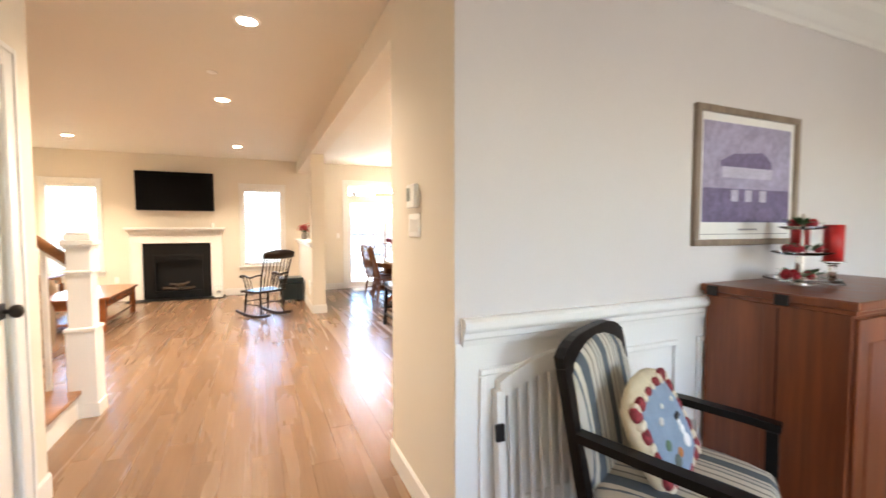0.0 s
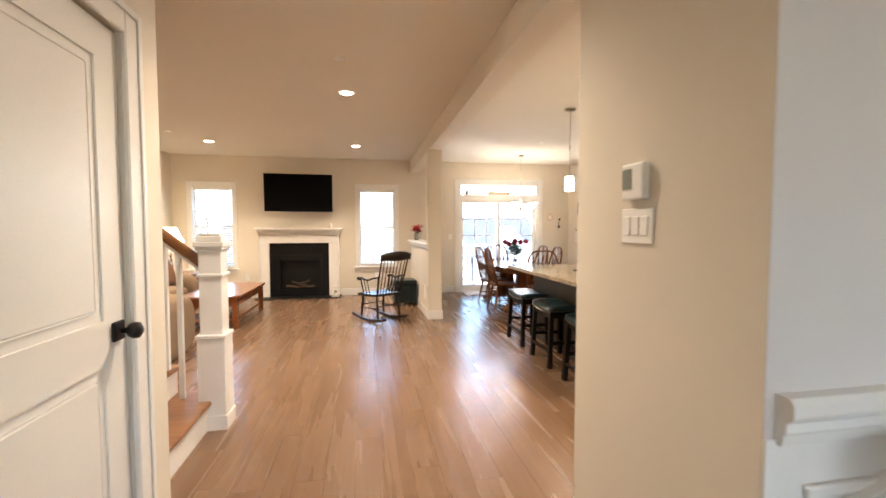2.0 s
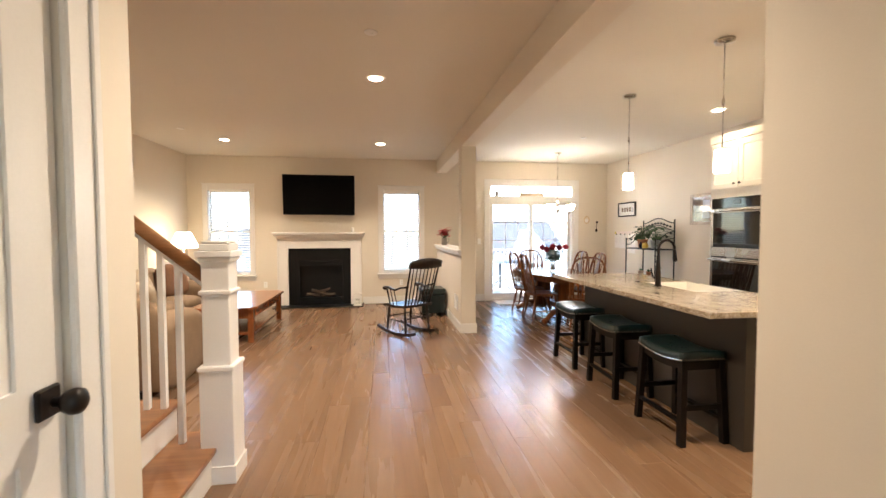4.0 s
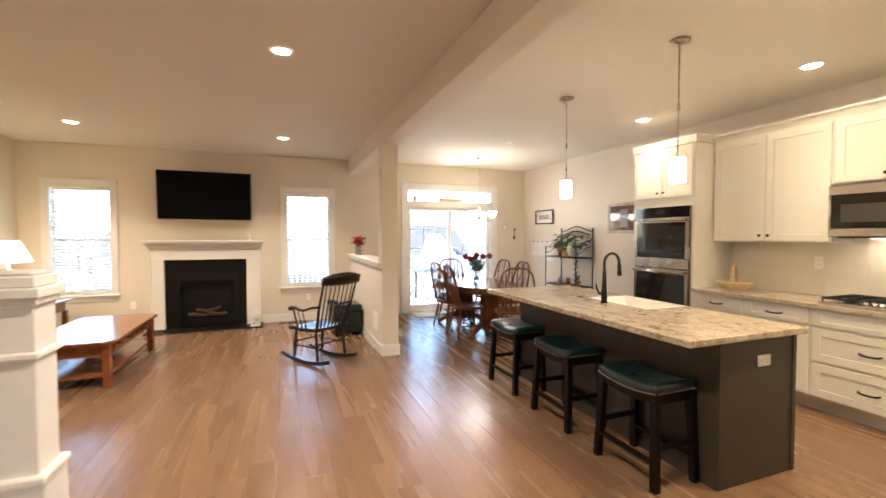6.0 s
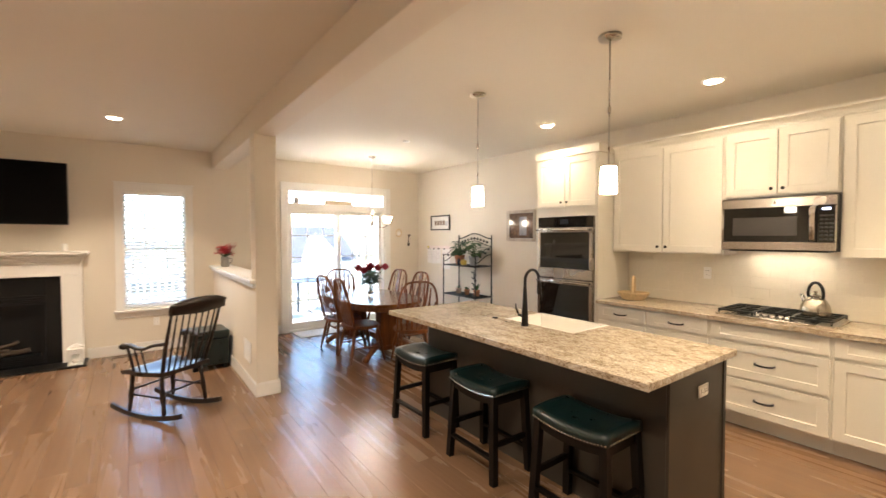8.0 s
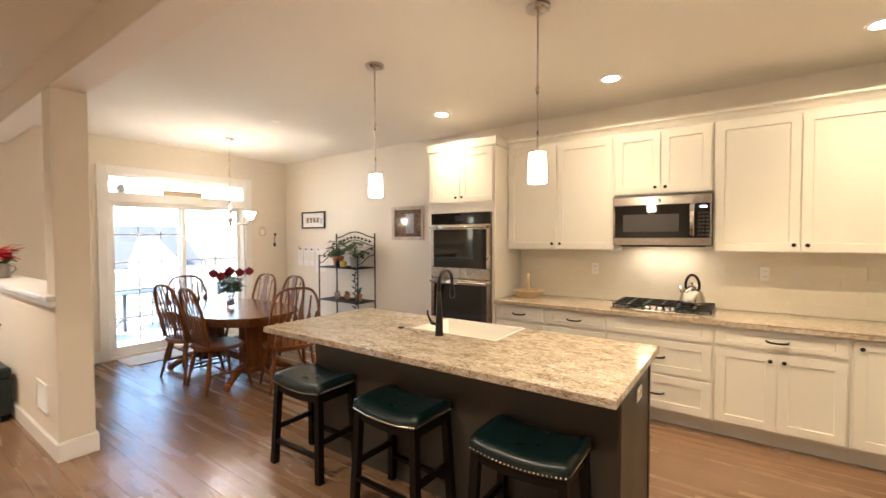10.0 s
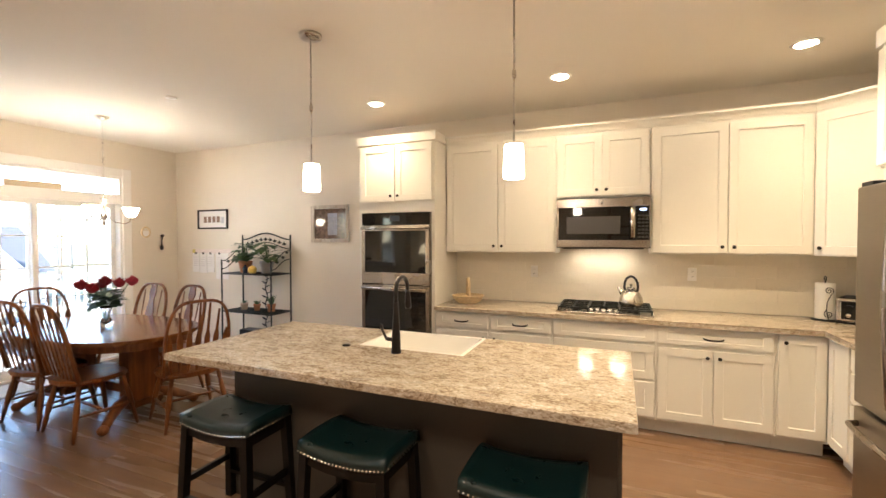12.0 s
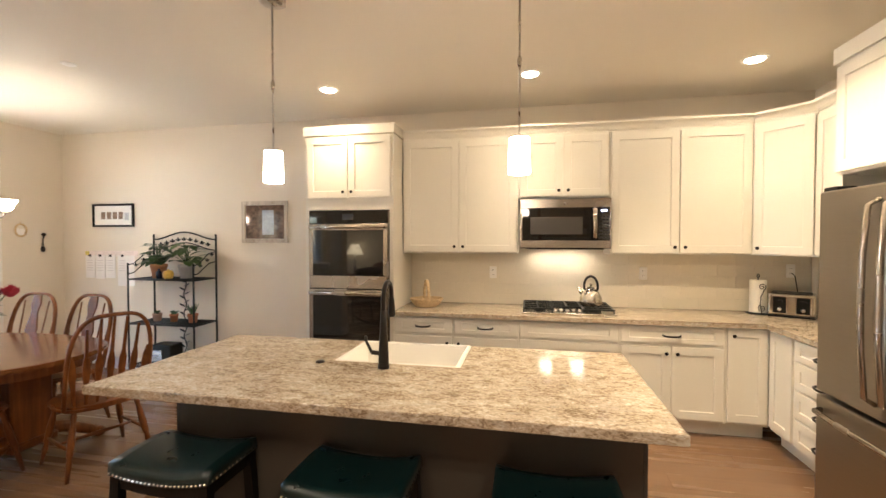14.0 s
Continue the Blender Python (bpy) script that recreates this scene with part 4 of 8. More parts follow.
add_tube(bm, [(0.03 * math.cos(a / 10 * math.pi), 0, 0.25 + 0.04 * math.sin(a / 10 * math.pi)) for a in range(11)], 0.003, 6)
part("ring_handle", bm, TRIM, t)
bm = bmesh.new()
add_lathe(bm, [(0.0, 1.413), (0.028, 1.413), (0.03, 1.42), (0.03, 1.50), (0.024, 1.506), (0.0, 1.50)], 16, Matrix.Translation((-0.80, 11.79, 0)))
single("pillar_candle", bm, PORCELAIN, "small white candle on the mantel shelf", "candle")

# ---- stairs ----
def stairs():
    t = thing("staircase", "white and oak staircase with turned-square newel and balusters", "staircase")
    rise, nose, run = 0.208, -1.17, 0.25
    y0, y1 = 4.851, 6.16
    for k in range(9):
        x_front = nose - (0.27 + run * (k - 1) if k else 0.0)
        x_back = nose - (0.27 + run * k)
        z = rise * (k + 1)
        part("tread", B(x_back - 0.03, x_front, y0, y1 + 0.02, z - 0.03, z, bev=0.008, seg=2), RAIL_WOOD, t, "oak tread")
        part("riser", B(x_front - 0.045, x_front - 0.028, y0, y1, z - rise, z - 0.031), TRIM, t)
        part("stringer_block", B(x_back - 0.028, x_front - 0.046, y1 - 0.02, y1, 0.001, z - 0.031), TRIM, t)
    part("landing", B(WEST, nose - 0.27 - run * 8 - 0.031, y0, y1, rise * 9 - 0.03, rise * 9), RAIL_WOOD, t)
    nx, ny = -1.165, 6.034
    newel = part("newel_post", boxes((nx - 0.09, nx + 0.09, ny - 0.09, ny + 0.09, 0.0, 0.655), (nx - 0.073, nx + 0.073, ny - 0.073, ny + 0.073, 0.655, 1.33), bev=0.004), TRIM, t)
    part("newel_base", boxes((nx - 0.098, nx + 0.098, ny - 0.098, ny + 0.098, 0.0, 0.10)), TRIM, newel)
    part("collar", boxes((nx - 0.098, nx + 0.098, ny - 0.098, ny + 0.098, 0.64, 0.67), bev=0.006), TRIM, newel)
    part("collar", boxes((nx - 0.086, nx + 0.086, ny - 0.086, ny + 0.086, 1.07, 1.095), bev=0.006), TRIM, newel)
    part("newel_cap", boxes((nx - 0.086, nx + 0.086, ny - 0.086, ny + 0.086, 1.255, 1.28), (nx - 0.098, nx + 0.098, ny - 0.098, ny + 0.098, 1.28, 1.315), (nx - 0.08, nx + 0.08, ny - 0.08, ny + 0.08, 1.315, 1.355), (nx - 0.07, nx + 0.07, ny - 0.07, ny + 0.07, 1.355, 1.37), bev=0.005), TRIM, newel)
    slope = rise / run
    def rail_z(x):
        return 1.16 + (nx - 0.073 - x) * slope
    bm = bmesh.new()
    add_tube(bm, [(nx - 0.073, ny, rail_z(nx - 0.073)), (-3.3, ny, rail_z(-3.3))], 0.03, 12, flat=(0.062, 0.075))
    part("handrail", bm, RAIL_WOOD, t, "oak handrail")
    bm = bmesh.new()
    add_tube(bm, [(nx - 0.073, ny, rail_z(nx - 0.073) - 0.05), (-3.3, ny, rail_z(-3.3) - 0.05)], 0.02, 4, flat=(0.04, 0.018))
    part("fillet", bm, TRIM, t)
    x = -1.385
    for i in range(20):
        k = 0 if x > nose - 0.285 else int((nose - 0.27 - x) / run) + 1
        z = rise * (k + 1)
        if k < 9 and rail_z(x) - 0.05 < 2.75:
            part("baluster", B(x - 0.016, x + 0.016, ny - 0.016, ny + 0.016, z, rail_z(x) - 0.04, bev=0.002), TRIM, t)
        x -= 0.09


stairs()

# ---- kitchen ----
def shaker(w, h, thick=0.02, stile=0.062):
    """A framed front, recessed panel; local x 0..w, z 0..h, its face at y = 0."""
    bm = bmesh.new()
    s = min(stile, h * 0.28)
    def ring(x0, x1, z0, z1, y):
        return [bm.verts.new(p) for p in ((x0, y, z0), (x1, y, z0), (x1, y, z1), (x0, y, z1))]
    rings = [ring(0.002, w - 0.002, 0.002, h - 0.002, thick), ring(0, w, 0, h, 0.002), ring(0.002, w - 0.002, 0.002, h - 0.002, 0), ring(stile, w - stile, s, h - s, 0), ring(stile + 0.003, w - stile - 0.003, s + 0.003, h - s - 0.003, 0.009)]
    for a, c in zip(rings, rings[1:]):
        for k in range(4):
            bm.faces.new((a[k], a[(k + 1) % 4], c[(k + 1) % 4], c[k]))
    bm.faces.new(rings[0]), bm.faces.new(rings[-1][::-1])
    return bm


def knob(parent, x, z, y=0.0):
    bm = bmesh.new()
    m = Matrix.Translation((x, y, z)) @ Matrix.Rotation(radians(90), 4, "X")
    add_lathe(bm, [(0.0, 0.0), (0.006, 0.0), (0.005, 0.012), (0.013, 0.017), (0.0145, 0.024), (0.009, 0.029), (0.0, 0.03)], 12, m)
    return part("knob", bm, BRONZE, parent, "black round knob")


def pull(parent, x, z, w=0.13, y=0.0):
    bm = bmesh.new()
    add_tube(bm, [(x - w / 2, y, z + 0.004), (x - w / 2 + 0.008, y - 0.022, z), (x - w / 4, y - 0.03, z - 0.003), (x, y - 0.032, z - 0.004), (x + w / 4, y - 0.03, z - 0.003), (x + w / 2 - 0.008, y - 0.022, z), (x + w / 2, y, z + 0.004)], 0.0078, 8)
    return part("pull", bm, BRONZE, parent, "black arched pull")


def front(parent, name, x, z, w, h, knob_at=None, pull_on=False):
    g = 0.004
    bm = shaker(w - 2 * g, h - 2 * g)
    bmesh.ops.transform(bm, matrix=Matrix.Translation((x + g, -0.02, z + g)), verts=bm.verts)
    d = part(name, bm, CABINET, parent)
    if knob_at:
        knob(d, x + (w - 0.04 if knob_at[0] == "r" else 0.04), z + (h - 0.055 if knob_at[1] == "t" else 0.055), -0.02)
    if pull_on:
        pull(d, x + w / 2, z + h / 2 - 0.005, 0.13, -0.02)
    return d


def base_cabinet(m, w, layout, label):
    t = thing("base_cabinet", label, "cabinet", m, "base cabinets")
    part("body", boxes((0.0005, w - 0.0005, 0.0, 0.60, 0.115, 0.878)), CABINET, t)
    part("toe_kick", B(0.0005, w - 0.0005, 0.075, 0.60, 0.0, 0.114), CABINET, t)
    if layout == "drawer_door":
        front(t, "drawer", 0.01, 0.73, w - 0.02, 0.14, pull_on=True)
        front(t, "door", 0.01, 0.135, w - 0.02, 0.575, "rt")
    elif layout == "drawer_door_left":
        front(t, "drawer", 0.01, 0.73, w - 0.02, 0.14, pull_on=True)
        front(t, "door", 0.01, 0.135, w - 0.02, 0.575, "lt")
    elif layout == "drawer_two_doors":
        front(t, "drawer", 0.01, 0.73, w - 0.02, 0.14, pull_on=True)
        front(t, "door", 0.01, 0.135, w / 2 - 0.01, 0.575, "rt")
        front(t, "door", w / 2, 0.135, w / 2 - 0.01, 0.575, "lt")
    elif layout == "three_drawers":
        front(t, "drawer", 0.01, 0.73, w - 0.02, 0.14)
        front(t, "drawer", 0.01, 0.435, w - 0.02, 0.28, pull_on=True)
        front(t, "drawer", 0.01, 0.135, w - 0.02, 0.285, pull_on=True)
    elif layout == "four_drawers":
        for k, (z, h) in enumerate(((0.73, 0.14), (0.535, 0.185), (0.335, 0.19), (0.135, 0.19))):
            front(t, "drawer", 0.01, z, w - 0.02, h, pull_on=True)
    elif layout == "door_left":
        front(t, "door", 0.01, 0.135, w - 0.02, 0.735, "lt")
    elif layout == "door_plain":
        front(t, "door", 0.01, 0.135, w - 0.02, 0.735)
    return t


XB, YS = 3.90, 4.48


def east(y, x=XB):
    return pose(x, y, 0, 0, 0, -90)


base_cabinet(east(7.468), 0.54, "drawer_door", "white shaker base cabinet with drawer beside the oven tower")
base_cabinet(east(6.927), 0.56, "drawer_door_left", "white shaker base cabinet with one drawer and door")
base_cabinet(east(6.366), 0.80, "three_drawers", "white shaker drawer base under the gas cooktop")
base_cabinet(east(5.565), 0.775, "drawer_two_doors", "white shaker base cabinet with drawer over two doors")
base_cabinet(east(4.789), 0.305, "door_left", "narrow white shaker corner cabinet with one door")
base_cabinet(pose(3.879, YS, 0, 0, 0, 180), 0.30, "door_plain", "narrow white shaker corner cabinet leaf")
base_cabinet(pose(3.578, YS, 0, 0, 0, 180), 0.624, "four_drawers", "white shaker four-drawer base beside the refrigerator")


def slab(outline, z0, z1):
    bm = bmesh.new()
    add_prism(bm, outline, z0, z1)
    es = [e for e in bm.edges if abs(e.verts[0].co.z - e.verts[1].co.z) < 1e-5]
    bmesh.ops.bevel(bm, geom=es, offset=0.007, segments=2, profile=0.6, affect="EDGES")
    return bm


single("countertop", slab([(3.855, 7.468), (3.855, 4.525), (2.953, 4.525), (2.953, 3.872), (EAST - 0.002, 3.872), (EAST - 0.002, 7.468)], 0.88, 0.918), GRANITE, "polished beige and brown granite countertop", "countertop")


def upper_cabinet(m, w, z0, doors, label, z1=2.50, depth=0.318):
    t = thing("wall_cabinet", label, "cabinet", m, "wall cabinets")
    part("body", B(0.0005, w - 0.0005, 0.0, depth, z0, z1), CABINET, t)
    if doors == 2:
        front(t, "door", 0.01, z0 + 0.01, w / 2 - 0.01, z1 - z0 - 0.03, "rb")
        front(t, "door", w / 2, z0 + 0.01, w / 2 - 0.01, z1 - z0 - 0.03, "lb")
    else:
        front(t, "door", 0.01, z0 + 0.01, w - 0.02, z1 - z0 - 0.03, "lb" if doors == 1 else "rb")
    return t


XU = 4.18
upper_cabinet(east(7.468, XU), 1.09, 1.425, 2, "tall white shaker wall cabinet with two doors")
upper_cabinet(east(6.376, XU), 0.78, 1.925, 2, "short white shaker wall cabinet over the microwave")
upper_cabinet(east(5.594, XU), 1.11, 1.425, 2, "tall white shaker wall cabinet with two doors")
t = thing("corner_wall_cabinet", "diagonal white shaker corner wall cabinet", "cabinet", None, "wall cabinets")
bm = bmesh.new()
add_prism(bm, [(4.18, 4.482), (3.892, 4.194), (3.892, 3.872), (EAST - 0.002, 3.872), (EAST - 0.002, 4.482)], 1.425, 2.50)
part("body", bm, CABINET, t)
bm = shaker(0.385, 1.045)
bmesh.ops.transform(bm, matrix=pose(4.18, 4.482, 1.435, 0, 0, -135) @ Matrix.Translation((0.011, -0.02, 0)), verts=bm.verts)
d = part("door", bm, CABINET, t)
k = knob(d, 0.05, 0.05, -0.02)
k.data.transform(pose(4.18, 4.482, 1.435, 0, 0, -135))
upper_cabinet(pose(3.891, 4.19, 0, 0, 0, 180), 0.935, 1.425, 2, "tall white shaker wall cabinet beside the refrigerator")

def crown(path, z0, scale=1.0):
    """A cove moulding swept along (x, y) points with mitred corners; it stands out to the right of the path."""
    prof = [(-0.012, 0.0), (0.006, 0.0), (0.010, 0.012), (0.016, 0.016), (0.024, 0.03), (0.04, 0.046), (0.058, 0.054), (0.062, 0.058), (0.064, 0.074), (-0.012, 0.074)]
    pts = [Vector(p) for p in path]
    dirs = [(b_ - a).normalized() for a, b_ in zip(pts, pts[1:])]
    bm = bmesh.new()
    prev = None
    for i, p in enumerate(pts):
        ns = [Vector((d.y, -d.x)) for d in dirs[max(0, i - 1):i + 1]]
        n = sum(ns, Vector((0, 0)))
        n = n / n.dot(ns[0])
        cur = [bm.verts.new((p.x + n.x * o * scale, p.y + n.y * o * scale, z0 + z * scale)) for o, z in prof]
        if prev:
            for k in range(len(prof)):
                j = (k + 1) % len(prof)
                bm.faces.new((prev[k], prev[j], cur[j], cur[k]))
        else:
            bm.faces.new(cur)
        prev = cur
    bm.faces.new(prev[::-1])
    return bm


bm = crown([(2.954, 4.192), (3.891, 4.192), (XU, 4.481), (XU, 7.467)][::-1], 2.5005)
single("cabinet_crown", bm, CABINET, "white crown moulding along the wall cabinets", "moulding")

# oven tower
t = thing("oven_cabinet", "tall white oven cabinet with crown and two upper doors", "cabinet", pose(3.89, 8.32, 0, 0, 0, -90))
part("side_panel", B(0.0, 0.035, 0, 0.605, 0.10, 2.50), CABINET, t)
part("side_panel", B(0.815, 0.85, 0, 0.605, 0.10, 2.50), CABINET, t)
part("upper_box", B(0.0352, 0.8148, 0, 0.605, 1.826, 2.50), CABINET, t)
part("lower_box", B(0.0352, 0.8148, 0, 0.605, 0.10, 0.36), CABINET, t)
part("back_board", B(0.0352, 0.8148, 0.58, 0.605, 0.3605, 1.8255), CABINET, t)
part("toe_kick", B(0.0, 0.85, 0.07, 0.605, 0, 0.10), CABINET, t)
front(t, "door", 0.02, 1.93, 0.405, 0.56, "rb")
front(t, "door", 0.425, 1.93, 0.405, 0.56, "lb")
front(t, "drawer", 0.02, 0.12, 0.81, 0.22, pull_on=True)
# unseen brown sheet, added so less can light bounces onto the ceiling
BOUNCE_CUT = material("bounce_cut_brown", (0.30, 0.21, 0.13), 0.85, var=0.15, scale=5, stretch=(1, 8, 1))
part("top_panel", B(0.01, 0.84, 0.01, 0.60, 2.5005, 2.506), BOUNCE_CUT, t, "unseen brown top panel added to dim light bounced to the ceiling")
part("crown", crown([(0.85, 0.605), (0.85, 0.0), (0.0, 0.0), (0.0, 0.605)], 2.507, 1.15), CABINET, t)

t = thing("double_oven", "stainless double wall oven with black glass doors", "oven", pose(3.885, 8.28, 0, 0, 0, -90))
part("body", B(0.0, 0.77, 0.002, 0.55, 0.37, 1.82), BLACK, t)
cp = part("control_panel", B(0.005, 0.765, -0.018, 0.0, 1.70, 1.82, bev=0.003), BLACK_GLASS, t)
part("display", B(0.33, 0.44, -0.0195, -0.0182, 1.735, 1.79), material("oven_display", (0.03, 0.035, 0.045), 0.1, bump=0), cp)
part("trim_strip", B(0.0, 0.0045, -0.012, 0.0, 0.37, 1.82), STEEL, t)
part("trim_strip", B(0.7655, 0.77, -0.012, 0.0, 0.37, 1.82), STEEL, t)
for z0, z1 in ((1.11, 1.695), (0.39, 1.10)):
    d = part("oven_door", boxes((0.006, 0.764, -0.03, 0.0, z1 - 0.055, z1), (0.006, 0.764, -0.03, 0.0, z0, z0 + 0.115), (0.006, 0.045, -0.03, 0.0, z0 + 0.115, z1 - 0.055), (0.725, 0.764, -0.03, 0.0, z0 + 0.115, z1 - 0.055), bev=0.002), STEEL, t)
    part("door_glass", B(0.045, 0.725, -0.029, -0.004, z0 + 0.115, z1 - 0.055), BLACK_GLASS, d)
    bm = bmesh.new()
    add_tube(bm, [(0.03, -0.075, z1 - 0.028), (0.74, -0.075, z1 - 0.028)], 0.013, 12)
    add_tube(bm, [(0.05, -0.03, z1 - 0.028), (0.05, -0.075, z1 - 0.028)], 0.009, 8)
    add_tube(bm, [(0.72, -0.03, z1 - 0.028), (0.72, -0.075, z1 - 0.028)], 0.009, 8)
    part("handle", bm, STEEL, d)

t = thing("microwave", "stainless over-range microwave with black glass door", "microwave", pose(4.10, 6.362, 0, 0, 0, -90))
part("body", B(0.0, 0.765, 0.0, 0.398, 1.477, 1.912), BLACK, t)
d = part("door", boxes((0.002, 0.763, -0.028, -0.001, 1.83, 1.908), (0.002, 0.763, -0.028, -0.001, 1.482, 1.548), (0.002, 0.02, -0.028, -0.001, 1.548, 1.83), (0.752, 0.763, -0.028, -0.001, 1.548, 1.83), bev=0.003), STEEL, t)
g = part("door_glass", B(0.0202, 0.60, -0.026, -0.002, 1.549, 1.829), BLACK_GLASS, d)
part("window_mesh", B(0.09, 0.53, -0.0275, -0.0262, 1.60, 1.75), material("microwave_mesh", (0.045, 0.04, 0.035), 0.35, var=0.2, grain=900, bump=0), g)
cp = part("control_panel", B(0.655, 0.7518, -0.026, -0.002, 1.549, 1.829), BLACK_GLASS, t)
part("clock_display", B(0.68, 0.73, -0.0272, -0.0262, 1.795, 1.812), glow("clock_blue", (0.45, 0.6, 1.0), 0.6), cp)
for r in range(7):
    for c in range(3):
        part("key", B(0.668 + c * 0.028, 0.688 + c * 0.028, -0.0268, -0.0261, 1.565 + r * 0.03, 1.58 + r * 0.03), material("key_grey", (0.022, 0.021, 0.02), 0.4, bump=0) if r == 0 and c == 0 else bpy.data.materials["key_grey"], cp)
bm = bmesh.new()
add_tube(bm, [(0.628, -0.028, 1.56), (0.628, -0.06, 1.575), (0.628, -0.066, 1.69), (0.628, -0.06, 1.805), (0.628, -0.028, 1.82)], 0.013, 10, flat=(0.036, 0.016))
part("handle", bm, STEEL, d)
bm = bmesh.new()
add_lathe(bm, [(0.0, 1.868), (0.012, 1.868), (0.012, 1.8695), (0.0, 1.8695)], 16)
bmesh.ops.transform(bm, matrix=Matrix.Translation((0.383, -0.0285 + 1.868, 1.868)) @ Matrix.Rotation(radians(90), 4, "X") , verts=bm.verts)
part("badge", bm, NICKEL, d)
part("vent_grille", B(0.05, 0.715, 0.02, 0.30, 1.468, 1.4765), BLACK, t)
for x in (0.24, 0.52):
    part("range_lamp", B(x - 0.05, x + 0.05, 0.20, 0.27, 1.4656, 1.4676), HOOD_GLOW, t, "small glowing lamp lens")

# cooktop with kettle
t = thing("gas_cooktop", "stainless gas cooktop with black iron grates and knobs", "cooktop", pose(3.935, 6.345, 0.919, 0, 0, -90))
part("tray", B(0.0, 0.775, 0.0, 0.50, 0.0, 0.018, bev=0.006, seg=2), STEEL, t)
for x, y in ((0.16, 0.33), (0.16, 0.14), (0.3875, 0.28), (0.615, 0.33), (0.615, 0.16)):
    bm = bmesh.new()
    add_lathe(bm, [(0.0, 0.018), (0.05, 0.018), (0.045, 0.026), (0.03, 0.03), (0.03, 0.036), (0.0, 0.037)], 18, Matrix.Translation((x, y, 0)))
    part("burner", bm, BLACK, t)
for x0, x1 in ((0.02, 0.26), (0.268, 0.507), (0.515, 0.755)):
    bm = bmesh.new()
    y0, y1 = (0.03, 0.48) if x0 < 0.1 or x0 > 0.5 else (0.16, 0.48)
    for a, c in (((x0, y0), (x1, y0)), ((x0, y1), (x1, y1)), ((x0, y0), (x0, y1)), ((x1, y0), (x1, y1)), (((x0 + x1) / 2, y0), ((x0 + x1) / 2, y1)), ((x0, (y0 + y1) / 2), (x1, (y0 + y1) / 2)), ((x0, y0 * 0.75 + y1 * 0.25), (x1, y0 * 0.75 + y1 * 0.25)), ((x0, y0 * 0.25 + y1 * 0.75), (x1, y0 * 0.25 + y1 * 0.75))):
        add_tube(bm, [(a[0], a[1], 0.047), (c[0], c[1], 0.047)], 0.006, 4, flat=(0.015, 0.013))
    for a in ((x0, y0), (x1, y0), (x0, y1), (x1, y1)):
        add_tube(bm, [(a[0], a[1], 0.018), (a[0], a[1], 0.047)], 0.006, 6)
    part("grate", bm, IRON, t)
for k in range(5):
    bm = bmesh.new()
    add_lathe(bm, [(0.0, 0.018), (0.021, 0.018), (0.02, 0.028), (0.017, 0.042), (0.0, 0.043)], 16, Matrix.Translation((0.285 + k * 0.051, 0.07 + 0.02 * (k % 2), 0)))
    part("knob", bm, CHROME, t)

KETTLE = material("kettle_steel", (0.50, 0.46, 0.40), 0.24, 1.0, var=0.05, scale=10, grain=90, bump=0.01)
t = thing("tea_kettle", "polished steel whistling kettle with black handle", "kettle", pose(4.22, 5.74, 0.9725, 0, 0, 60))
bm = bmesh.new()
add_lathe(bm, [(0.0, 0.0), (0.085, 0.0), (0.096, 0.012), (0.098, 0.035), (0.09, 0.075), (0.07, 0.115), (0.045, 0.14), (0.03, 0.148), (0.0, 0.15)], 28)
part("body", bm, KETTLE, t)
bm = bmesh.new()
add_lathe(bm, [(0.0, 0.148), (0.034, 0.149), (0.03, 0.158), (0.01, 0.163), (0.008, 0.172), (0.014, 0.18), (0.01, 0.19), (0.0, 0.192)], 16)
part("lid", bm, KETTLE, t)
bm = bmesh.new()
add_tube(bm, [(0.07, 0, 0.085), (0.10, 0, 0.12), (0.118, 0, 0.15)], [0.022, 0.017, 0.013], 12)
part("spout", bm, KETTLE, t)
bm = bmesh.new()
add_tube(bm, [(0.062 * math.cos(a), 0, 0.165 + 0.09 * math.sin(a)) for a in [math.pi * (-0.12 + i * 1.24 / 14) for i in range(15)]], 0.011, 10)
part("handle", bm, BLACK, t, "black arched handle")

# small things on the counter
WICKER = material("pale_wicker", (0.62, 0.47, 0.28), 0.8, var=0.3, scale=40, grain=160, bump=0.5)
t = thing("wicker_basket", "small pale wicker basket with an upright handle", "basket", pose(4.2, 7.24, 0.919, 0, 0, 24))
bm = bmesh.new()
for k in range(7):
    r = 0.085 + 0.05 * (k / 6) ** 0.7
    add_tube(bm, [(r * math.cos(2 * math.pi * i / 24) , r * 1.15 * math.sin(2 * math.pi * i / 24), 0.006 + k * 0.011) for i in range(24)], 0.0068, 6, closed=True)
add_lathe(bm, [(0.0, 0.002), (0.09, 0.002), (0.09, 0.008), (0.0, 0.008)], 20)
part("bowl", bm, WICKER, t)
bm = bmesh.new()
add_tube(bm, [(0.12 * math.cos(math.pi * i / 16), 0.0, 0.06 + 0.19 * math.sin(math.pi * i / 16)) for i in range(17)], 0.006, 8, flat=(0.03, 0.009))
part("handle", bm, WICKER, t)

t = thing("paper_towel_holder", "black scrolled metal holder with a white paper towel roll", "towel holder", Matrix.Translation((4.36, 4.35, 0.919)))
bm = bmesh.new()
add_lathe(bm, [(0.0, 0.0), (0.085, 0.0), (0.085, 0.006), (0.0, 0.008)], 24)
part("base", bm, IRON, t)
bm = bmesh.new()
add_lathe(bm, [(0.02, 0.012), (0.06, 0.012), (0.062, 0.016), (0.062, 0.285), (0.058, 0.29), (0.02, 0.29)], 28)
part("paper_roll", bm, material("paper_white", (0.82, 0.80, 0.75), 0.9, var=0.03, grain=200, bump=0.15), t)
bm = bmesh.new()
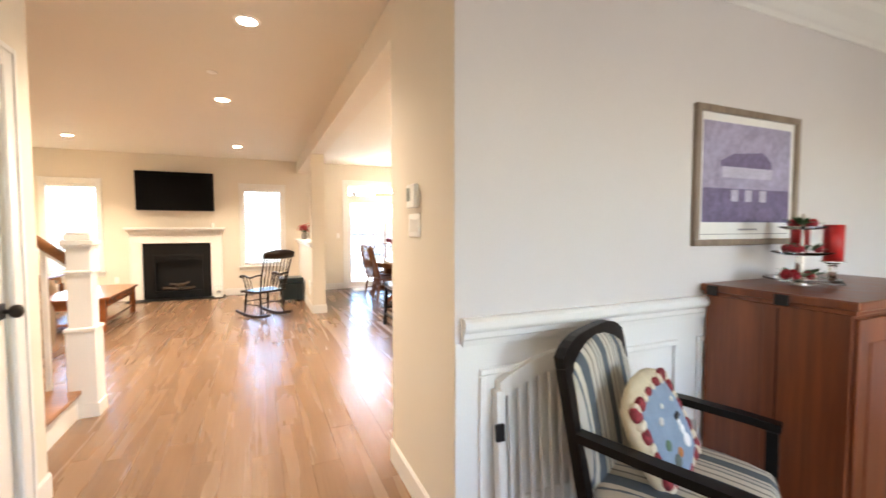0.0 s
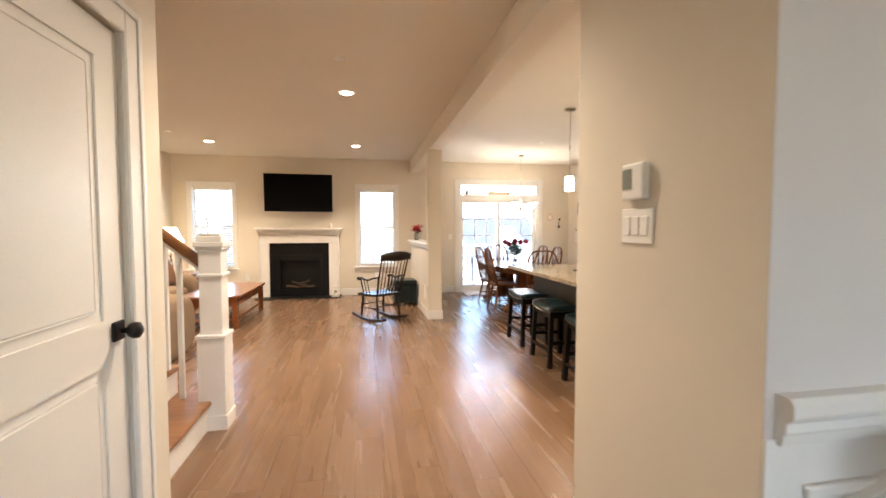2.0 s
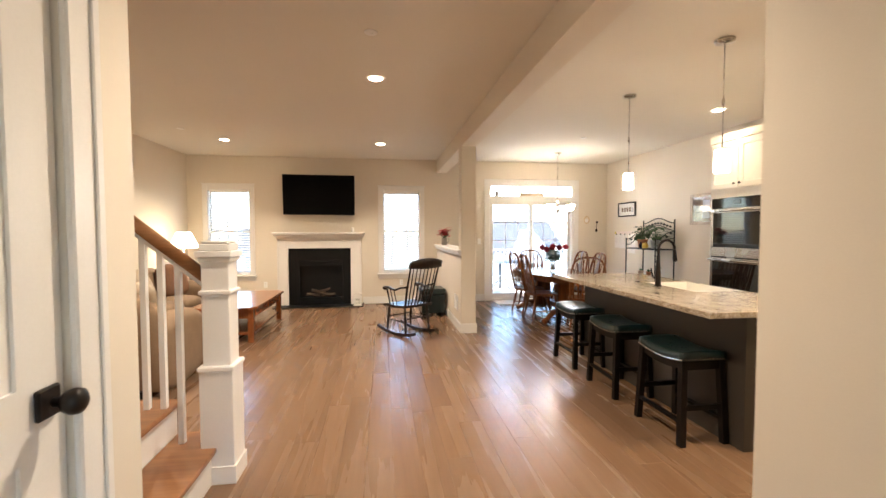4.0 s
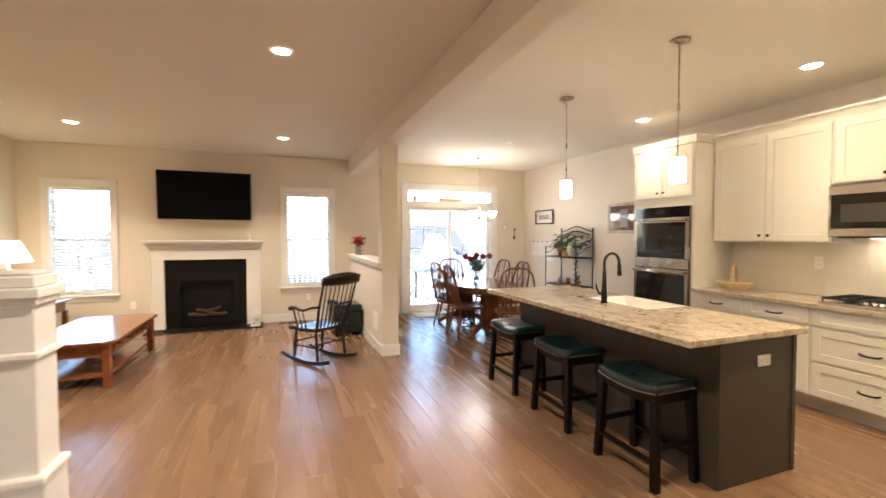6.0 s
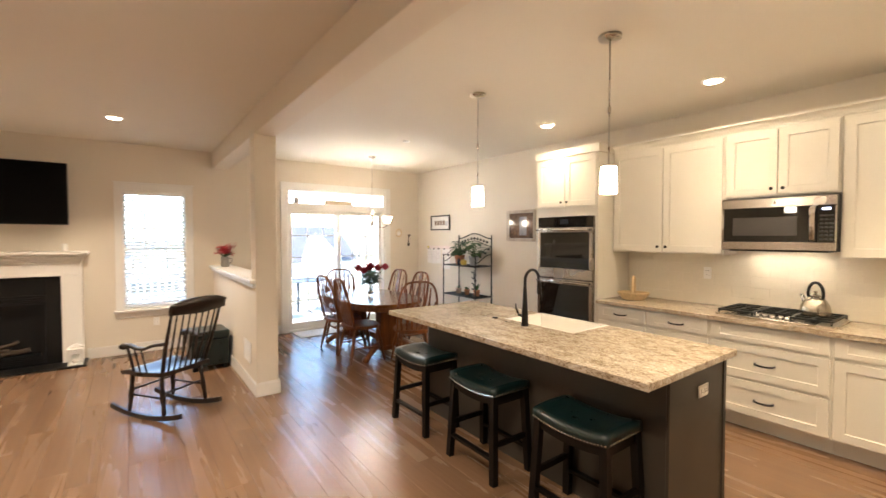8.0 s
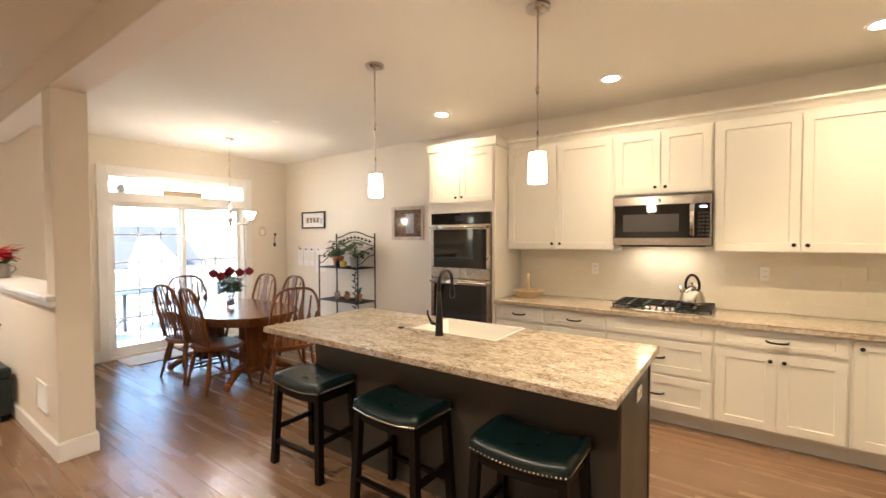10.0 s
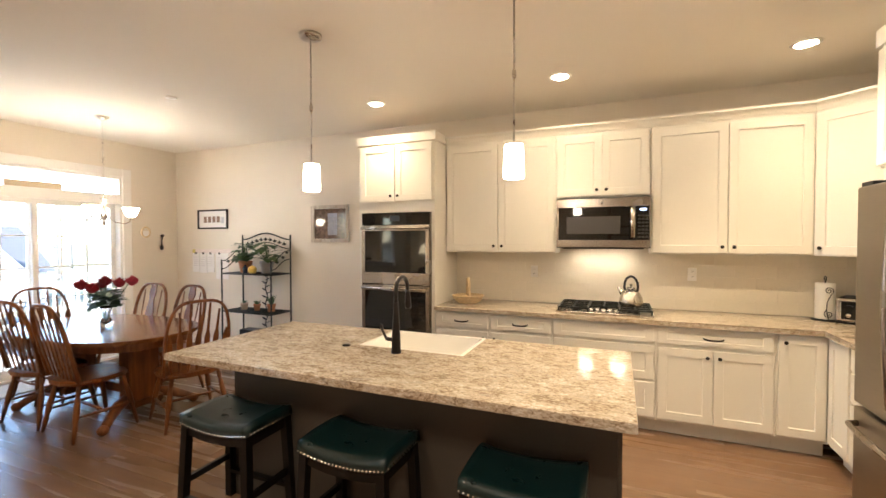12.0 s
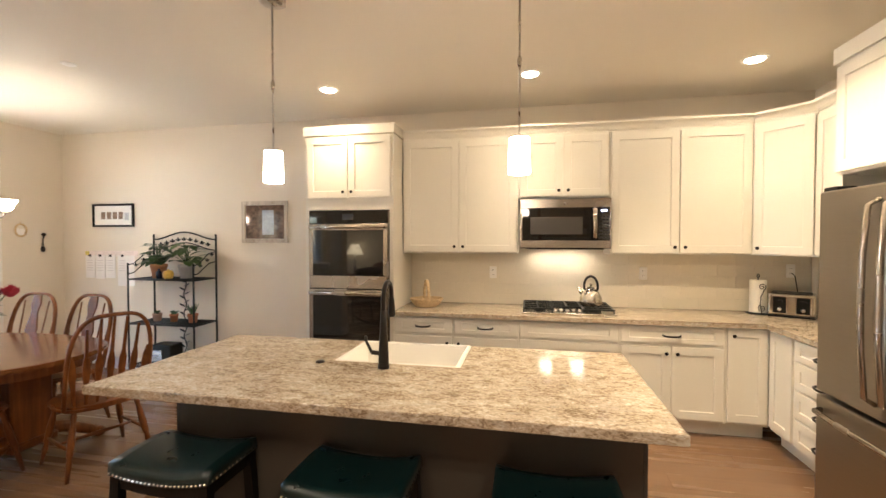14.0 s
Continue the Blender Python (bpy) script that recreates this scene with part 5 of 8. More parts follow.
add_tube(bm, [(0, 0, 0.008), (0, 0, 0.31)], 0.005, 8)
add_tube(bm, [(0.018 * math.cos(2 * math.pi * i / 14), 0, 0.325 + 0.016 * math.sin(2 * math.pi * i / 14)) for i in range(14)], 0.004, 6, closed=True)
part("spindle", bm, IRON, t)
bm = bmesh.new()
sp = []
for i in range(18):
    a, r = i * 0.62, 0.004 + i * 0.0016
    sp.append((-0.068, r * math.cos(a), 0.235 + r * math.sin(a)))
add_tube(bm, sp, 0.003, 6)
sp2 = [(x, -y, 0.29 - z) for x, y, z in sp]
add_tube(bm, sp2, 0.003, 6)
add_tube(bm, [sp[-1], (-0.068, 0.01, 0.15), sp2[-1]], 0.003, 6)
add_tube(bm, [sp2[-1], (-0.07, 0.0, 0.008)], 0.003, 6)
part("scroll", bm, IRON, t)

t = thing("toaster", "brushed steel four-slot toaster with black controls", "toaster", pose(4.29, 4.13, 0.919, 0, 0, -120))
part("shell", B(-0.155, 0.155, -0.13, 0.13, 0.012, 0.19, bev=0.018, seg=3), KETTLE, t)
part("foot_plate", B(-0.15, 0.15, -0.125, 0.125, 0.0, 0.0118), BLACK, t)
part("top_plate", B(-0.13, 0.13, -0.11, 0.11, 0.1905, 0.194), BLACK, t)
for x in (-0.075, 0.075):
    part("plate_rim", B(x - 0.05, x + 0.05, -0.1335, -0.1303, 0.027, 0.173, bev=0.0012), CHROME, t)
    c = part("control_plate", B(x - 0.042, x + 0.042, -0.137, -0.1337, 0.035, 0.165, bev=0.0015), BLACK, t)
    part("lever", B(x - 0.02, x + 0.02, -0.155, -0.1375, 0.125, 0.14, bev=0.003), BLACK, c)
    bm = bmesh.new()
    add_lathe(bm, [(0.0, 0.0), (0.016, 0.0), (0.015, 0.01), (0.0, 0.011)], 16, Matrix.Translation((x, -0.1375, 0.065)) @ Matrix.Rotation(radians(90), 4, "X"))
    part("dial", bm, CHROME, c)
for x in (-0.095, -0.04, 0.04, 0.095):
    part("slot", B(x - 0.012, x + 0.012, -0.09, 0.09, 0.1942, 0.1952), BLACK, t)
bm = bmesh.new()
add_tube(bm, [(4.42, 3.98, 0.95), (4.455, 3.98, 1.0), (4.46, 4.0, 1.12), (4.44, 4.03, 1.24), (4.468, 4.04, 1.262)], 0.004, 6)
single("power_cord", bm, BLACK, "black power cord hanging from the outlet", "cord")

# refrigerator and the cabinet over it
t = thing("refrigerator", "dark stainless french-door refrigerator with bottom freezer", "refrigerator", pose(2.925, 4.74, 0, 0, 0, 180))
W = 0.91
part("case", B(0.004, W - 0.004, 0.07, 0.80, 0.02, 1.80), material("fridge_case_grey", (0.10, 0.095, 0.09), 0.5), t)
for x0, x1, hx in ((0.0, W / 2 - 0.003, W / 2 - 0.05), (W / 2 + 0.003, W, W / 2 + 0.05)):
    d = part("door", B(x0, x1, 0.0, 0.066, 0.735, 1.81, bev=0.01, seg=2), FRIDGE_STEEL, t)
    bm = bmesh.new()
    add_tube(bm, [(hx, 0.0, 0.80), (hx, -0.045, 0.83), (hx, -0.062, 1.05), (hx, -0.066, 1.27), (hx, -0.062, 1.49), (hx, -0.045, 1.71), (hx, 0.0, 1.74)], 0.014, 10, flat=(0.03, 0.024))
    part("handle", bm, STEEL, d)
d = part("freezer_drawer", B(0.0, W, 0.0, 0.066, 0.07, 0.715, bev=0.01, seg=2), FRIDGE_STEEL, t)
bm = bmesh.new()
add_tube(bm, [(0.05, 0.0, 0.64), (0.07, -0.045, 0.64), (0.25, -0.062, 0.64), (0.455, -0.066, 0.64), (0.66, -0.062, 0.64), (0.84, -0.045, 0.64), (0.86, 0.0, 0.64)], 0.014, 10, flat=(0.024, 0.03))
part("handle", bm, STEEL, d)
part("hinge_cover", boxes((0.02, 0.12, 0.01, 0.1, 1.8105, 1.83), (W - 0.12, W - 0.02, 0.01, 0.1, 1.8105, 1.83)), BLACK, t)
part("base_grille", B(0.02, W - 0.02, 0.03, 0.069, 0.0, 0.065), BLACK, t)
t = thing("fridge_cabinet", "white shaker cabinet and side panel round the refrigerator", "cabinet", pose(2.95, 4.65, 0, 0, 0, 180))
part("side_panel", B(0.0, 0.02, 0.02, 0.745, 0.0, 2.50), CABINET, t)
part("side_panel", B(0.955, 0.975, 0.02, 0.745, 0.0, 2.50), CABINET, t)
part("body", B(0.02, 0.955, 0.0, 0.745, 1.90, 2.50), CABINET, t)
front(t, "door", 0.02, 1.91, 0.467, 0.57, "rb")
front(t, "door", 0.487, 1.91, 0.467, 0.57, "lb")
part("crown", crown([(0.975, 0.745), (0.975, 0.0), (0.0, 0.0), (0.0, 0.40)], 2.5005, 1.15), CABINET, t)

# ---- island ----
IX0, IX1, IY0, IY1 = 1.745, 2.765, 5.775, 8.19
t = thing("kitchen_island", "dark grey painted kitchen island base", "island")
part("body", boxes((2.06, 2.70, 5.84, 6.618, 0.09, 0.879), (2.06, 2.70, 7.302, 7.98, 0.09, 0.879), (2.06, 2.70, 6.618, 7.302, 0.09, 0.678), (2.06, 2.32, 6.618, 7.302, 0.678, 0.879)), ISLAND, t)
part("plinth", B(2.10, 2.66, 5.88, 7.94, 0.0, 0.0895), ISLAND, t)
part("end_panel", B(2.045, 2.715, 5.822, 5.8395, 0.0, 0.879, bev=0.002), ISLAND, t)
part("end_panel", B(2.045, 2.715, 7.9805, 7.998, 0.0, 0.879, bev=0.002), ISLAND, t)
part("back_panel", B(2.046, 2.0595, 5.8396, 7.98, 0.0, 0.879), ISLAND, t)
part("corner_post", B(2.69, 2.727, 5.815, 5.85, 0.0, 0.879, bev=0.003), ISLAND, t)
SX0, SX1, SY0, SY1 = 2.325, IX1, 6.62, 7.30
bm = bmesh.new()
xs, ys = [IX0, SX0, IX1], [IY0, SY0, SY1, IY1]
grid = {}
for z in (0.88, 0.92):
    for i, x in enumerate(xs):
        for j, y in enumerate(ys):
            grid[i, j, z] = bm.verts.new((x, y, z))
for i in range(2):
    for j in range(3):
        if (i, j) != (1, 1):
            for z in (0.88, 0.92):
                bm.faces.new([grid[a, b_, z] for a, b_ in ((i, j), (i + 1, j), (i + 1, j + 1), (i, j + 1))])
path = [(0, 0), (1, 0), (2, 0), (2, 1), (1, 1), (1, 2), (2, 2), (2, 3), (1, 3), (0, 3), (0, 2), (0, 1)]
for p, q in zip(path, path[1:] + path[:1]):
    bm.faces.new([grid[(*p, 0.88)], grid[(*q, 0.88)], grid[(*q, 0.92)], grid[(*p, 0.92)]])
bmesh.ops.recalc_face_normals(bm, faces=bm.faces)
corner = [e for e in bm.edges if abs(e.verts[0].co.z - e.verts[1].co.z) > 0.01 and e.verts[0].co.x in (IX0, IX1)]
corner = [e for e in corner if min(abs(e.verts[0].co.y - IY0), abs(e.verts[0].co.y - IY1)) < 1e-4]
bmesh.ops.bevel(bm, geom=corner, offset=0.03, segments=3, profile=0.5, affect="EDGES")
rim = [e for e in bm.edges if len(e.link_faces) == 2 and abs(e.calc_face_angle(0)) > 1.0 and abs(e.verts[0].co.z - e.verts[1].co.z) < 1e-4]
bmesh.ops.bevel(bm, geom=rim, offset=0.006, segments=2, profile=0.6, affect="EDGES")
single("island_countertop", bm, GRANITE, "polished beige and brown granite island top", "countertop")
t = thing("kitchen_sink", "white porcelain apron-front sink in the island", "sink")
a, b_, c0, c1 = SX0 + 0.002, SX1 + 0.02, SY0 + 0.002, SY1 - 0.002
bm = bmesh.new()
def ring_of(x0, x1, y0, y1, z):
    return [bm.verts.new(p) for p in ((x0, y0, z), (x1, y0, z), (x1, y1, z), (x0, y1, z))]
rings = [ring_of(a, b_, c0, c1, 0.68), ring_of(a, b_, c0, c1, 0.917), ring_of(a + 0.026, b_ - 0.026, c0 + 0.026, c1 - 0.026, 0.917), ring_of(a + 0.035, b_ - 0.035, c0 + 0.035, c1 - 0.035, 0.72)]
for p, q in zip(rings, rings[1:]):
    for k in range(4):
        bm.faces.new((p[k], p[(k + 1) % 4], q[(k + 1) % 4], q[k]))
bm.faces.new(rings[0]), bm.faces.new(rings[-1])
rimE = [e for e in bm.edges if all(abs(v.co.z - 0.917) < 1e-4 for v in e.verts)]
bmesh.ops.bevel(bm, geom=rimE, offset=0.005, segments=2, affect="EDGES")
part("basin", bm, PORCELAIN, t)
bm = bmesh.new()
add_lathe(bm, [(0.0, 0.7205), (0.042, 0.7205), (0.045, 0.724), (0.0, 0.7235)], 20, Matrix.Translation(((SX0 + SX1) / 2, (SY0 + SY1) / 2, 0)))
part("drain", bm, CHROME, t)
t = thing("kitchen_faucet", "black bronze gooseneck pull-down kitchen faucet", "faucet", pose(2.245, 6.99, 0.92, 0, 0, 5) @ Matrix.Diagonal((1.0, 1.0, 0.95, 1.0)))
bm = bmesh.new()
add_lathe(bm, [(0.0, 0.0), (0.029, 0.0), (0.029, 0.012), (0.026, 0.02), (0.024, 0.10), (0.018, 0.20), (0.014, 0.30), (0.0, 0.305)], 20)
part("body", bm, BRONZE, t)
bm = bmesh.new()
pts = [(0, 0, 0.30), (0, 0, 0.36)] + [(0.085 - 0.085 * math.cos(math.pi * i / 12), 0, 0.36 + 0.08 * math.sin(math.pi * i / 12)) for i in range(1, 12)] + [(0.17, 0, 0.35)]
add_tube(bm, pts, 0.012, 12)
part("spout", bm, BRONZE, t)
bm = bmesh.new()
add_tube(bm, [(0.17, 0, 0.352), (0.172, 0, 0.33), (0.178, 0, 0.25), (0.18, 0, 0.235)], [0.012, 0.015, 0.02, 0.016], 14)
part("spray_head", bm, BRONZE, t)
bm = bmesh.new()
add_tube(bm, [(0, 0.02, 0.075), (0, 0.06, 0.08)], 0.012, 10)
add_tube(bm, [(0, 0.06, 0.08), (0, 0.085, 0.13), (0, 0.09, 0.165)], [0.008, 0.007, 0.006], 8)
part("lever", bm, BRONZE, t)
bm = bmesh.new()
add_lathe(bm, [(0.0, 0.0), (0.024, 0.0), (0.022, 0.006), (0.014, 0.01), (0.0, 0.011)], 20, Matrix.Translation((2.275, 7.345, 0.9205)))
single("sink_hole_cover", bm, BRONZE, "small black round button on the island top", "button")

# ---- saddle stools ----
def stool(m):
    t = thing("bar_stool", "black wooden saddle stool with green leather seat and nailheads", "stool", m, "island stools")
    n, L_, W_ = 14, 0.465, 0.325
    bm = bmesh.new()
    top = {}
    def height(u, v):
        return 0.606 + 0.026 * (2 * abs(u)) ** 2.2 - 0.012 * (2 * abs(v)) ** 3 - 0.02 * max(0, 2 * abs(u) - 0.85) * 4 * 0.15
    for i in range(n + 1):
        for j in range(9):
            u, v = i / n - 0.5, j / 8 - 0.5
            top[i, j] = bm.verts.new((v * W_, u * L_, height(u, v)))
    for i in range(n):
        for j in range(8):
            bm.faces.new((top[i, j], top[i + 1, j], top[i + 1, j + 1], top[i, j + 1])).smooth = True
    rimv = [(i, 0) for i in range(n + 1)] + [(n, j) for j in range(1, 9)] + [(i, 8) for i in range(n - 1, -1, -1)] + [(0, j) for j in range(7, 0, -1)]
    low = {}
    for i, j in rimv:
        v = top[i, j]
        low[i, j] = bm.verts.new((v.co.x * 1.02, v.co.y * 1.015, height(i / n - 0.5, 0) - 0.065))
    for p, q in zip(rimv, rimv[1:] + rimv[:1]):
        bm.faces.new((top[p], top[q], low[q], low[p])).smooth = True
    bm.faces.new([low[p] for p in rimv])
    seat = part("seat", bm, LEATHER, t, "dark green leather saddle seat")
    bm = bmesh.new()
    nail = []
    for sx in (-1, 1):
        for k in range(24):
            nail.append((sx * (W_ / 2 * 1.02 + 0.001), (k / 23 - 0.5) * L_ * 0.98, k / 23 - 0.5))
    for sy in (-1, 1):
        for k in range(1, 13):
            nail.append(((k / 13 - 0.5) * W_, sy * (L_ / 2 * 1.015 + 0.001), sy * 0.5))
    for x, y, u in nail:
        z = height(u, 0) - 0.056
        bmesh.ops.create_uvsphere(bm, u_segments=6, v_segments=4, radius=0.0056, matrix=Matrix.Translation((x, y, z)))
    nails = part("nailhead_trim", bm, CHROME, seat, "silver nailhead trim")
    nails["kind"] = "stuff"
    bm = bmesh.new()
    for sx in (-1, 1):
        prev = None
        for i in range(n + 1):
            u = i / n - 0.5
            z = height(u, 0) - 0.066
            cur = [bm.verts.new((sx * (W_ / 2 - d), u * (L_ - 0.03), zz)) for d, zz in ((0.012, z), (0.034, z), (0.034, z - 0.05), (0.012, z - 0.05))]
            if prev:
                for a in range(4):
                    bm.faces.new((prev[a], prev[(a + 1) % 4], cur[(a + 1) % 4], cur[a]))
            else:
                bm.faces.new(cur)
            prev = cur
        bm.faces.new(prev[::-1])
    for sy in (-1, 1):
        z = height(0.48, 0) - 0.07
        add_box(bm, -W_ / 2 + 0.034, W_ / 2 - 0.034, sy * (L_ / 2 - 0.03) - 0.011, sy * (L_ / 2 - 0.03) + 0.011, z - 0.06, z)
    part("apron", bm, BLACK_WOOD, t)
    for sx in (-1, 1):
        for sy in (-1, 1):
            bm = bmesh.new()
            a, c = (sx * 0.16, sy * 0.235, 0.0), (sx * 0.138, sy * 0.208, 0.565)
            add_tube(bm, [a, c], 0.02, 4, flat=(0.042, 0.042))
            part("leg", bm, BLACK_WOOD, t)
    for sx in (-1, 1):
        bm = bmesh.new()
        add_tube(bm, [(sx * 0.154, -0.226, 0.16), (sx * 0.154, 0.226, 0.16)], 0.01, 4, flat=(0.034, 0.02))
        part("stretcher", bm, BLACK_WOOD, t)
    for sy in (-1, 1):
        bm = bmesh.new()
        add_tube(bm, [(-0.15, sy * 0.224, 0.25), (0.15, sy * 0.224, 0.25)], 0.01, 4, flat=(0.02, 0.034))
        part("stretcher", bm, BLACK_WOOD, t)
    return t


first = stool(pose(1.875, 7.785, 0, 0, 0, 1))
copy_thing(first, pose(1.865, 6.98, 0, 0, 0, -1))
copy_thing(first, pose(1.86, 6.185, 0, 0, 0, 0.5))

# ---- backsplash tiles ----
splash = tagged(new("backsplash"), "cream glazed subway tile backsplash", "backsplash", kind="structure")
part("grout", boxes((EAST - 0.004, EAST - 0.001, 3.873, 7.467, 0.9185, 1.4245), (2.955, EAST - 0.004, 3.871, 3.874, 0.9185, 1.4245)), GROUT, splash)
def tile_mesh(w, h):
    bm = B(0, w, -0.003, 0.0, 0, h)
    es = [e for e in bm.edges if all(v.co.y < -0.0025 for v in e.verts)]
    bmesh.ops.bevel(bm, geom=es, offset=0.0008, segments=1, affect="EDGES")
    return finish("tile", bm, TILE)
tiles = {}
def lay_tiles(length, place):
    for row in range(5):
        x = -0.15 * (row % 2)
        while x < length:
            a, c = max(x, 0.0), min(x + 0.30, length)
            if c - a > 0.02:
                key = (round(c - a, 3), 0.099 if row < 4 else 0.1)
                if key not in tiles:
                    tiles[key] = tile_mesh(key[0] - 0.002, key[1])
                ob = new("tile", tiles[key])
                ob.matrix_basis = place @ Matrix.Translation((a, 0, 0.9188 + row * 0.101))
                ob.parent = splash
            x += 0.30
lay_tiles(3.58, pose(EAST - 0.0042, 7.466, 0, 0, 0, -90))
lay_tiles(1.525, pose(4.485, 3.8745, 0, 0, 0, 180))

# ---- dining corner ----
def superellipse(a, b_, n=40, p=2.6):
    out = []
    for i in range(n):
        t = 2 * math.pi * i / n
        c, s = math.cos(t), math.sin(t)
        out.append((a * math.copysign(abs(c) ** (2 / p), c), b_ * math.copysign(abs(s) ** (2 / p), s)))
    return out


def dining_table(m):
    t = thing("dining_table", "oval honey oak pedestal dining table", "table", m)
    bm = bmesh.new()
    add_prism(bm, superellipse(0.545, 0.90, 48), 0.718, 0.75)
    es = [e for e in bm.edges if abs(e.verts[0].co.z - e.verts[1].co.z) < 1e-5]
    bmesh.ops.bevel(bm, geom=es, offset=0.009, segments=2, affect="EDGES")
    part("tabletop", bm, OAK_TOP, t)
    bm = bmesh.new()
    o, i_ = superellipse(0.485, 0.835, 48), superellipse(0.46, 0.81, 48)
    for k in range(48):
        j = (k + 1) % 48
        q = [bm.verts.new((*p, z)) for p, z in ((o[k], 0.65), (o[j], 0.65), (o[j], 0.717), (o[k], 0.717), (i_[k], 0.65), (i_[j], 0.65), (i_[j], 0.717), (i_[k], 0.717))]
        bm.faces.new(q[:4]), bm.faces.new(q[4:][::-1]), bm.faces.new((q[0], q[4], q[5], q[1]))
    bmesh.ops.remove_doubles(bm, verts=bm.verts, dist=0.0001)
    part("apron", bm, OAK, t)
    for sy in (-1, 1):
        y = sy * 0.47
        bm = bmesh.new()
        add_box(bm, -0.13, 0.13, y - 0.08, y + 0.08, 0.14, 0.60, bev=0.012)
        add_box(bm, -0.15, 0.15, y - 0.10, y + 0.10, 0.10, 0.16, bev=0.012)
        add_box(bm, -0.16, 0.16, y - 0.11, y + 0.11, 0.60, 0.649, bev=0.01)
        ped = part("pedestal", bm, OAK, t)
        for sx in (-1, 1):
            bm = bmesh.new()
            add_tube(bm, [(sx * 0.11, y, 0.17), (sx * 0.22, y + sy * 0.06, 0.15), (sx * 0.33, y + sy * 0.13, 0.085), (sx * 0.385, y + sy * 0.16, 0.042)], [0.05, 0.046, 0.036, 0.034], 10)
            bmesh.ops.create_uvsphere(bm, u_segments=12, v_segments=8, radius=0.042, matrix=Matrix.Translation((sx * 0.39, y + sy * 0.163, 0.042)))
            part("claw_foot", bm, OAK, ped)
    part("stretcher", B(-0.03, 0.03, -0.369, 0.369, 0.17, 0.25, bev=0.006), OAK, t)
    return t


dining_table(Matrix.Translation((2.60, 10.25, 0)))


def windsor_chair(m, splat, label):
    t = thing("dining_chair", label, "chair", m, "chairs round the table")
    bm = bmesh.new()
    add_prism(bm, [(x, y - 0.02 * (y < 0)) for x, y in superellipse(0.25, 0.22, 28, 3.0)], 0.425, 0.46)
    es = [e for e in bm.edges if abs(e.verts[0].co.z - e.verts[1].co.z) < 1e-5]
    bmesh.ops.bevel(bm, geom=es, offset=0.012, segments=2, affect="EDGES")
    part("seat", bm, OAK, t)
    def lean(z):
        return -0.175 - (z - 0.45) * 0.22
    top = 1.055
    pts = []
    for i in range(25):
        a = math.pi * i / 24
        z = 0.455 + (top - 0.455) * min(1.0, math.sin(a) ** 0.75 if 0 < i < 24 else 0.0)
        x = 0.27 * math.copysign(abs(math.cos(a)) ** 0.55, math.cos(a)) * (0.88 + 0.12 * math.sin(a))
        pts.append((x, lean(z), z))
    bm = bmesh.new()
    add_tube(bm, pts, 0.013, 8, flat=(0.036, 0.026))
    part("hoop", bm, OAK, t)
    n = 6 if splat else 7
    for k in range(n):
        u = (k / (n - 1) - 0.5) * 2
        if splat and k in (2, 3):
            continue
        x0, x1 = u * 0.185, u * 0.222
        zt = 0.455 + (top - 0.455) * max(0.05, 1 - abs(x1 / 0.262) ** 2.6) ** 0.5 - 0.01
        bm = bmesh.new()
        if splat:
            add_tube(bm, [(x0, lean(0.455), 0.455), (x1, lean(zt), zt)], 0.006, 6)
        else:
            zs = [0.455, 0.60, 0.68, 0.74, 0.80, zt]
            ws = [0.015, 0.026, 0.044, 0.042, 0.02, 0.015]
            vs = []
            for z, w in zip(zs, ws):
                f = (z - 0.455) / (zt - 0.455)
                xx = x0 + (x1 - x0) * f
                vs.append([bm.verts.new((xx + dx, lean(z) + dy, z)) for dx, dy in ((-w / 2, -0.005), (w / 2, -0.005), (w / 2, 0.005), (-w / 2, 0.005))])
            for a, c in zip(vs, vs[1:]):
                for q in range(4):
                    bm.faces.new((a[q], a[(q + 1) % 4], c[(q + 1) % 4], c[q]))
            bm.faces.new(vs[0][::-1]), bm.faces.new(vs[-1])
        part("spindle" if splat else "arrow_slat", bm, OAK, t)
    if splat:
        bm = bmesh.new()
        prof = [(0.03, 0.455), (0.026, 0.55), (0.05, 0.66), (0.062, 0.74), (0.045, 0.82), (0.03, 0.88), (0.05, 0.96), (0.04, 1.04)]
        vs = [[bm.verts.new((dx, lean(z) + dy, z)) for dx, dy in ((-w, -0.006), (w, -0.006), (w, 0.006), (-w, 0.006))] for w, z in prof]
        for a, c in zip(vs, vs[1:]):
            for q in range(4):
                bm.faces.new((a[q], a[(q + 1) % 4], c[(q + 1) % 4], c[q]))
        bm.faces.new(vs[0][::-1]), bm.faces.new(vs[-1])
        part("splat", bm, OAK, t, "fiddle-shaped oak splat")
    for sx in (-1, 1):
        for sy in (-1, 1):
            bm = bmesh.new()
            a, c = Vector((sx * 0.175, sy * 0.15, 0.43)), Vector((sx * 0.245, sy * 0.225, 0.0))
            fs = [0, 0.12, 0.2, 0.26, 0.45, 0.62, 0.68, 0.74, 1.0]
            rs = [0.014, 0.018, 0.013, 0.019, 0.022, 0.019, 0.013, 0.017, 0.011]
            add_tube(bm, [a.lerp(c, f) for f in fs], rs, 8)
            part("leg", bm, OAK, t)
        bm = bmesh.new()
        add_tube(bm, [(sx * 0.214, -0.19, 0.185), (sx * 0.217, 0, 0.185), (sx * 0.214, 0.19, 0.185)], [0.008, 0.013, 0.008], 8)
        part("stretcher", bm, OAK, t)
    bm = bmesh.new()
    add_tube(bm, [(-0.215, 0, 0.185), (0, 0, 0.185), (0.215, 0, 0.185)], [0.008, 0.013, 0.008], 8)
    part("stretcher", bm, OAK, t)
    return t


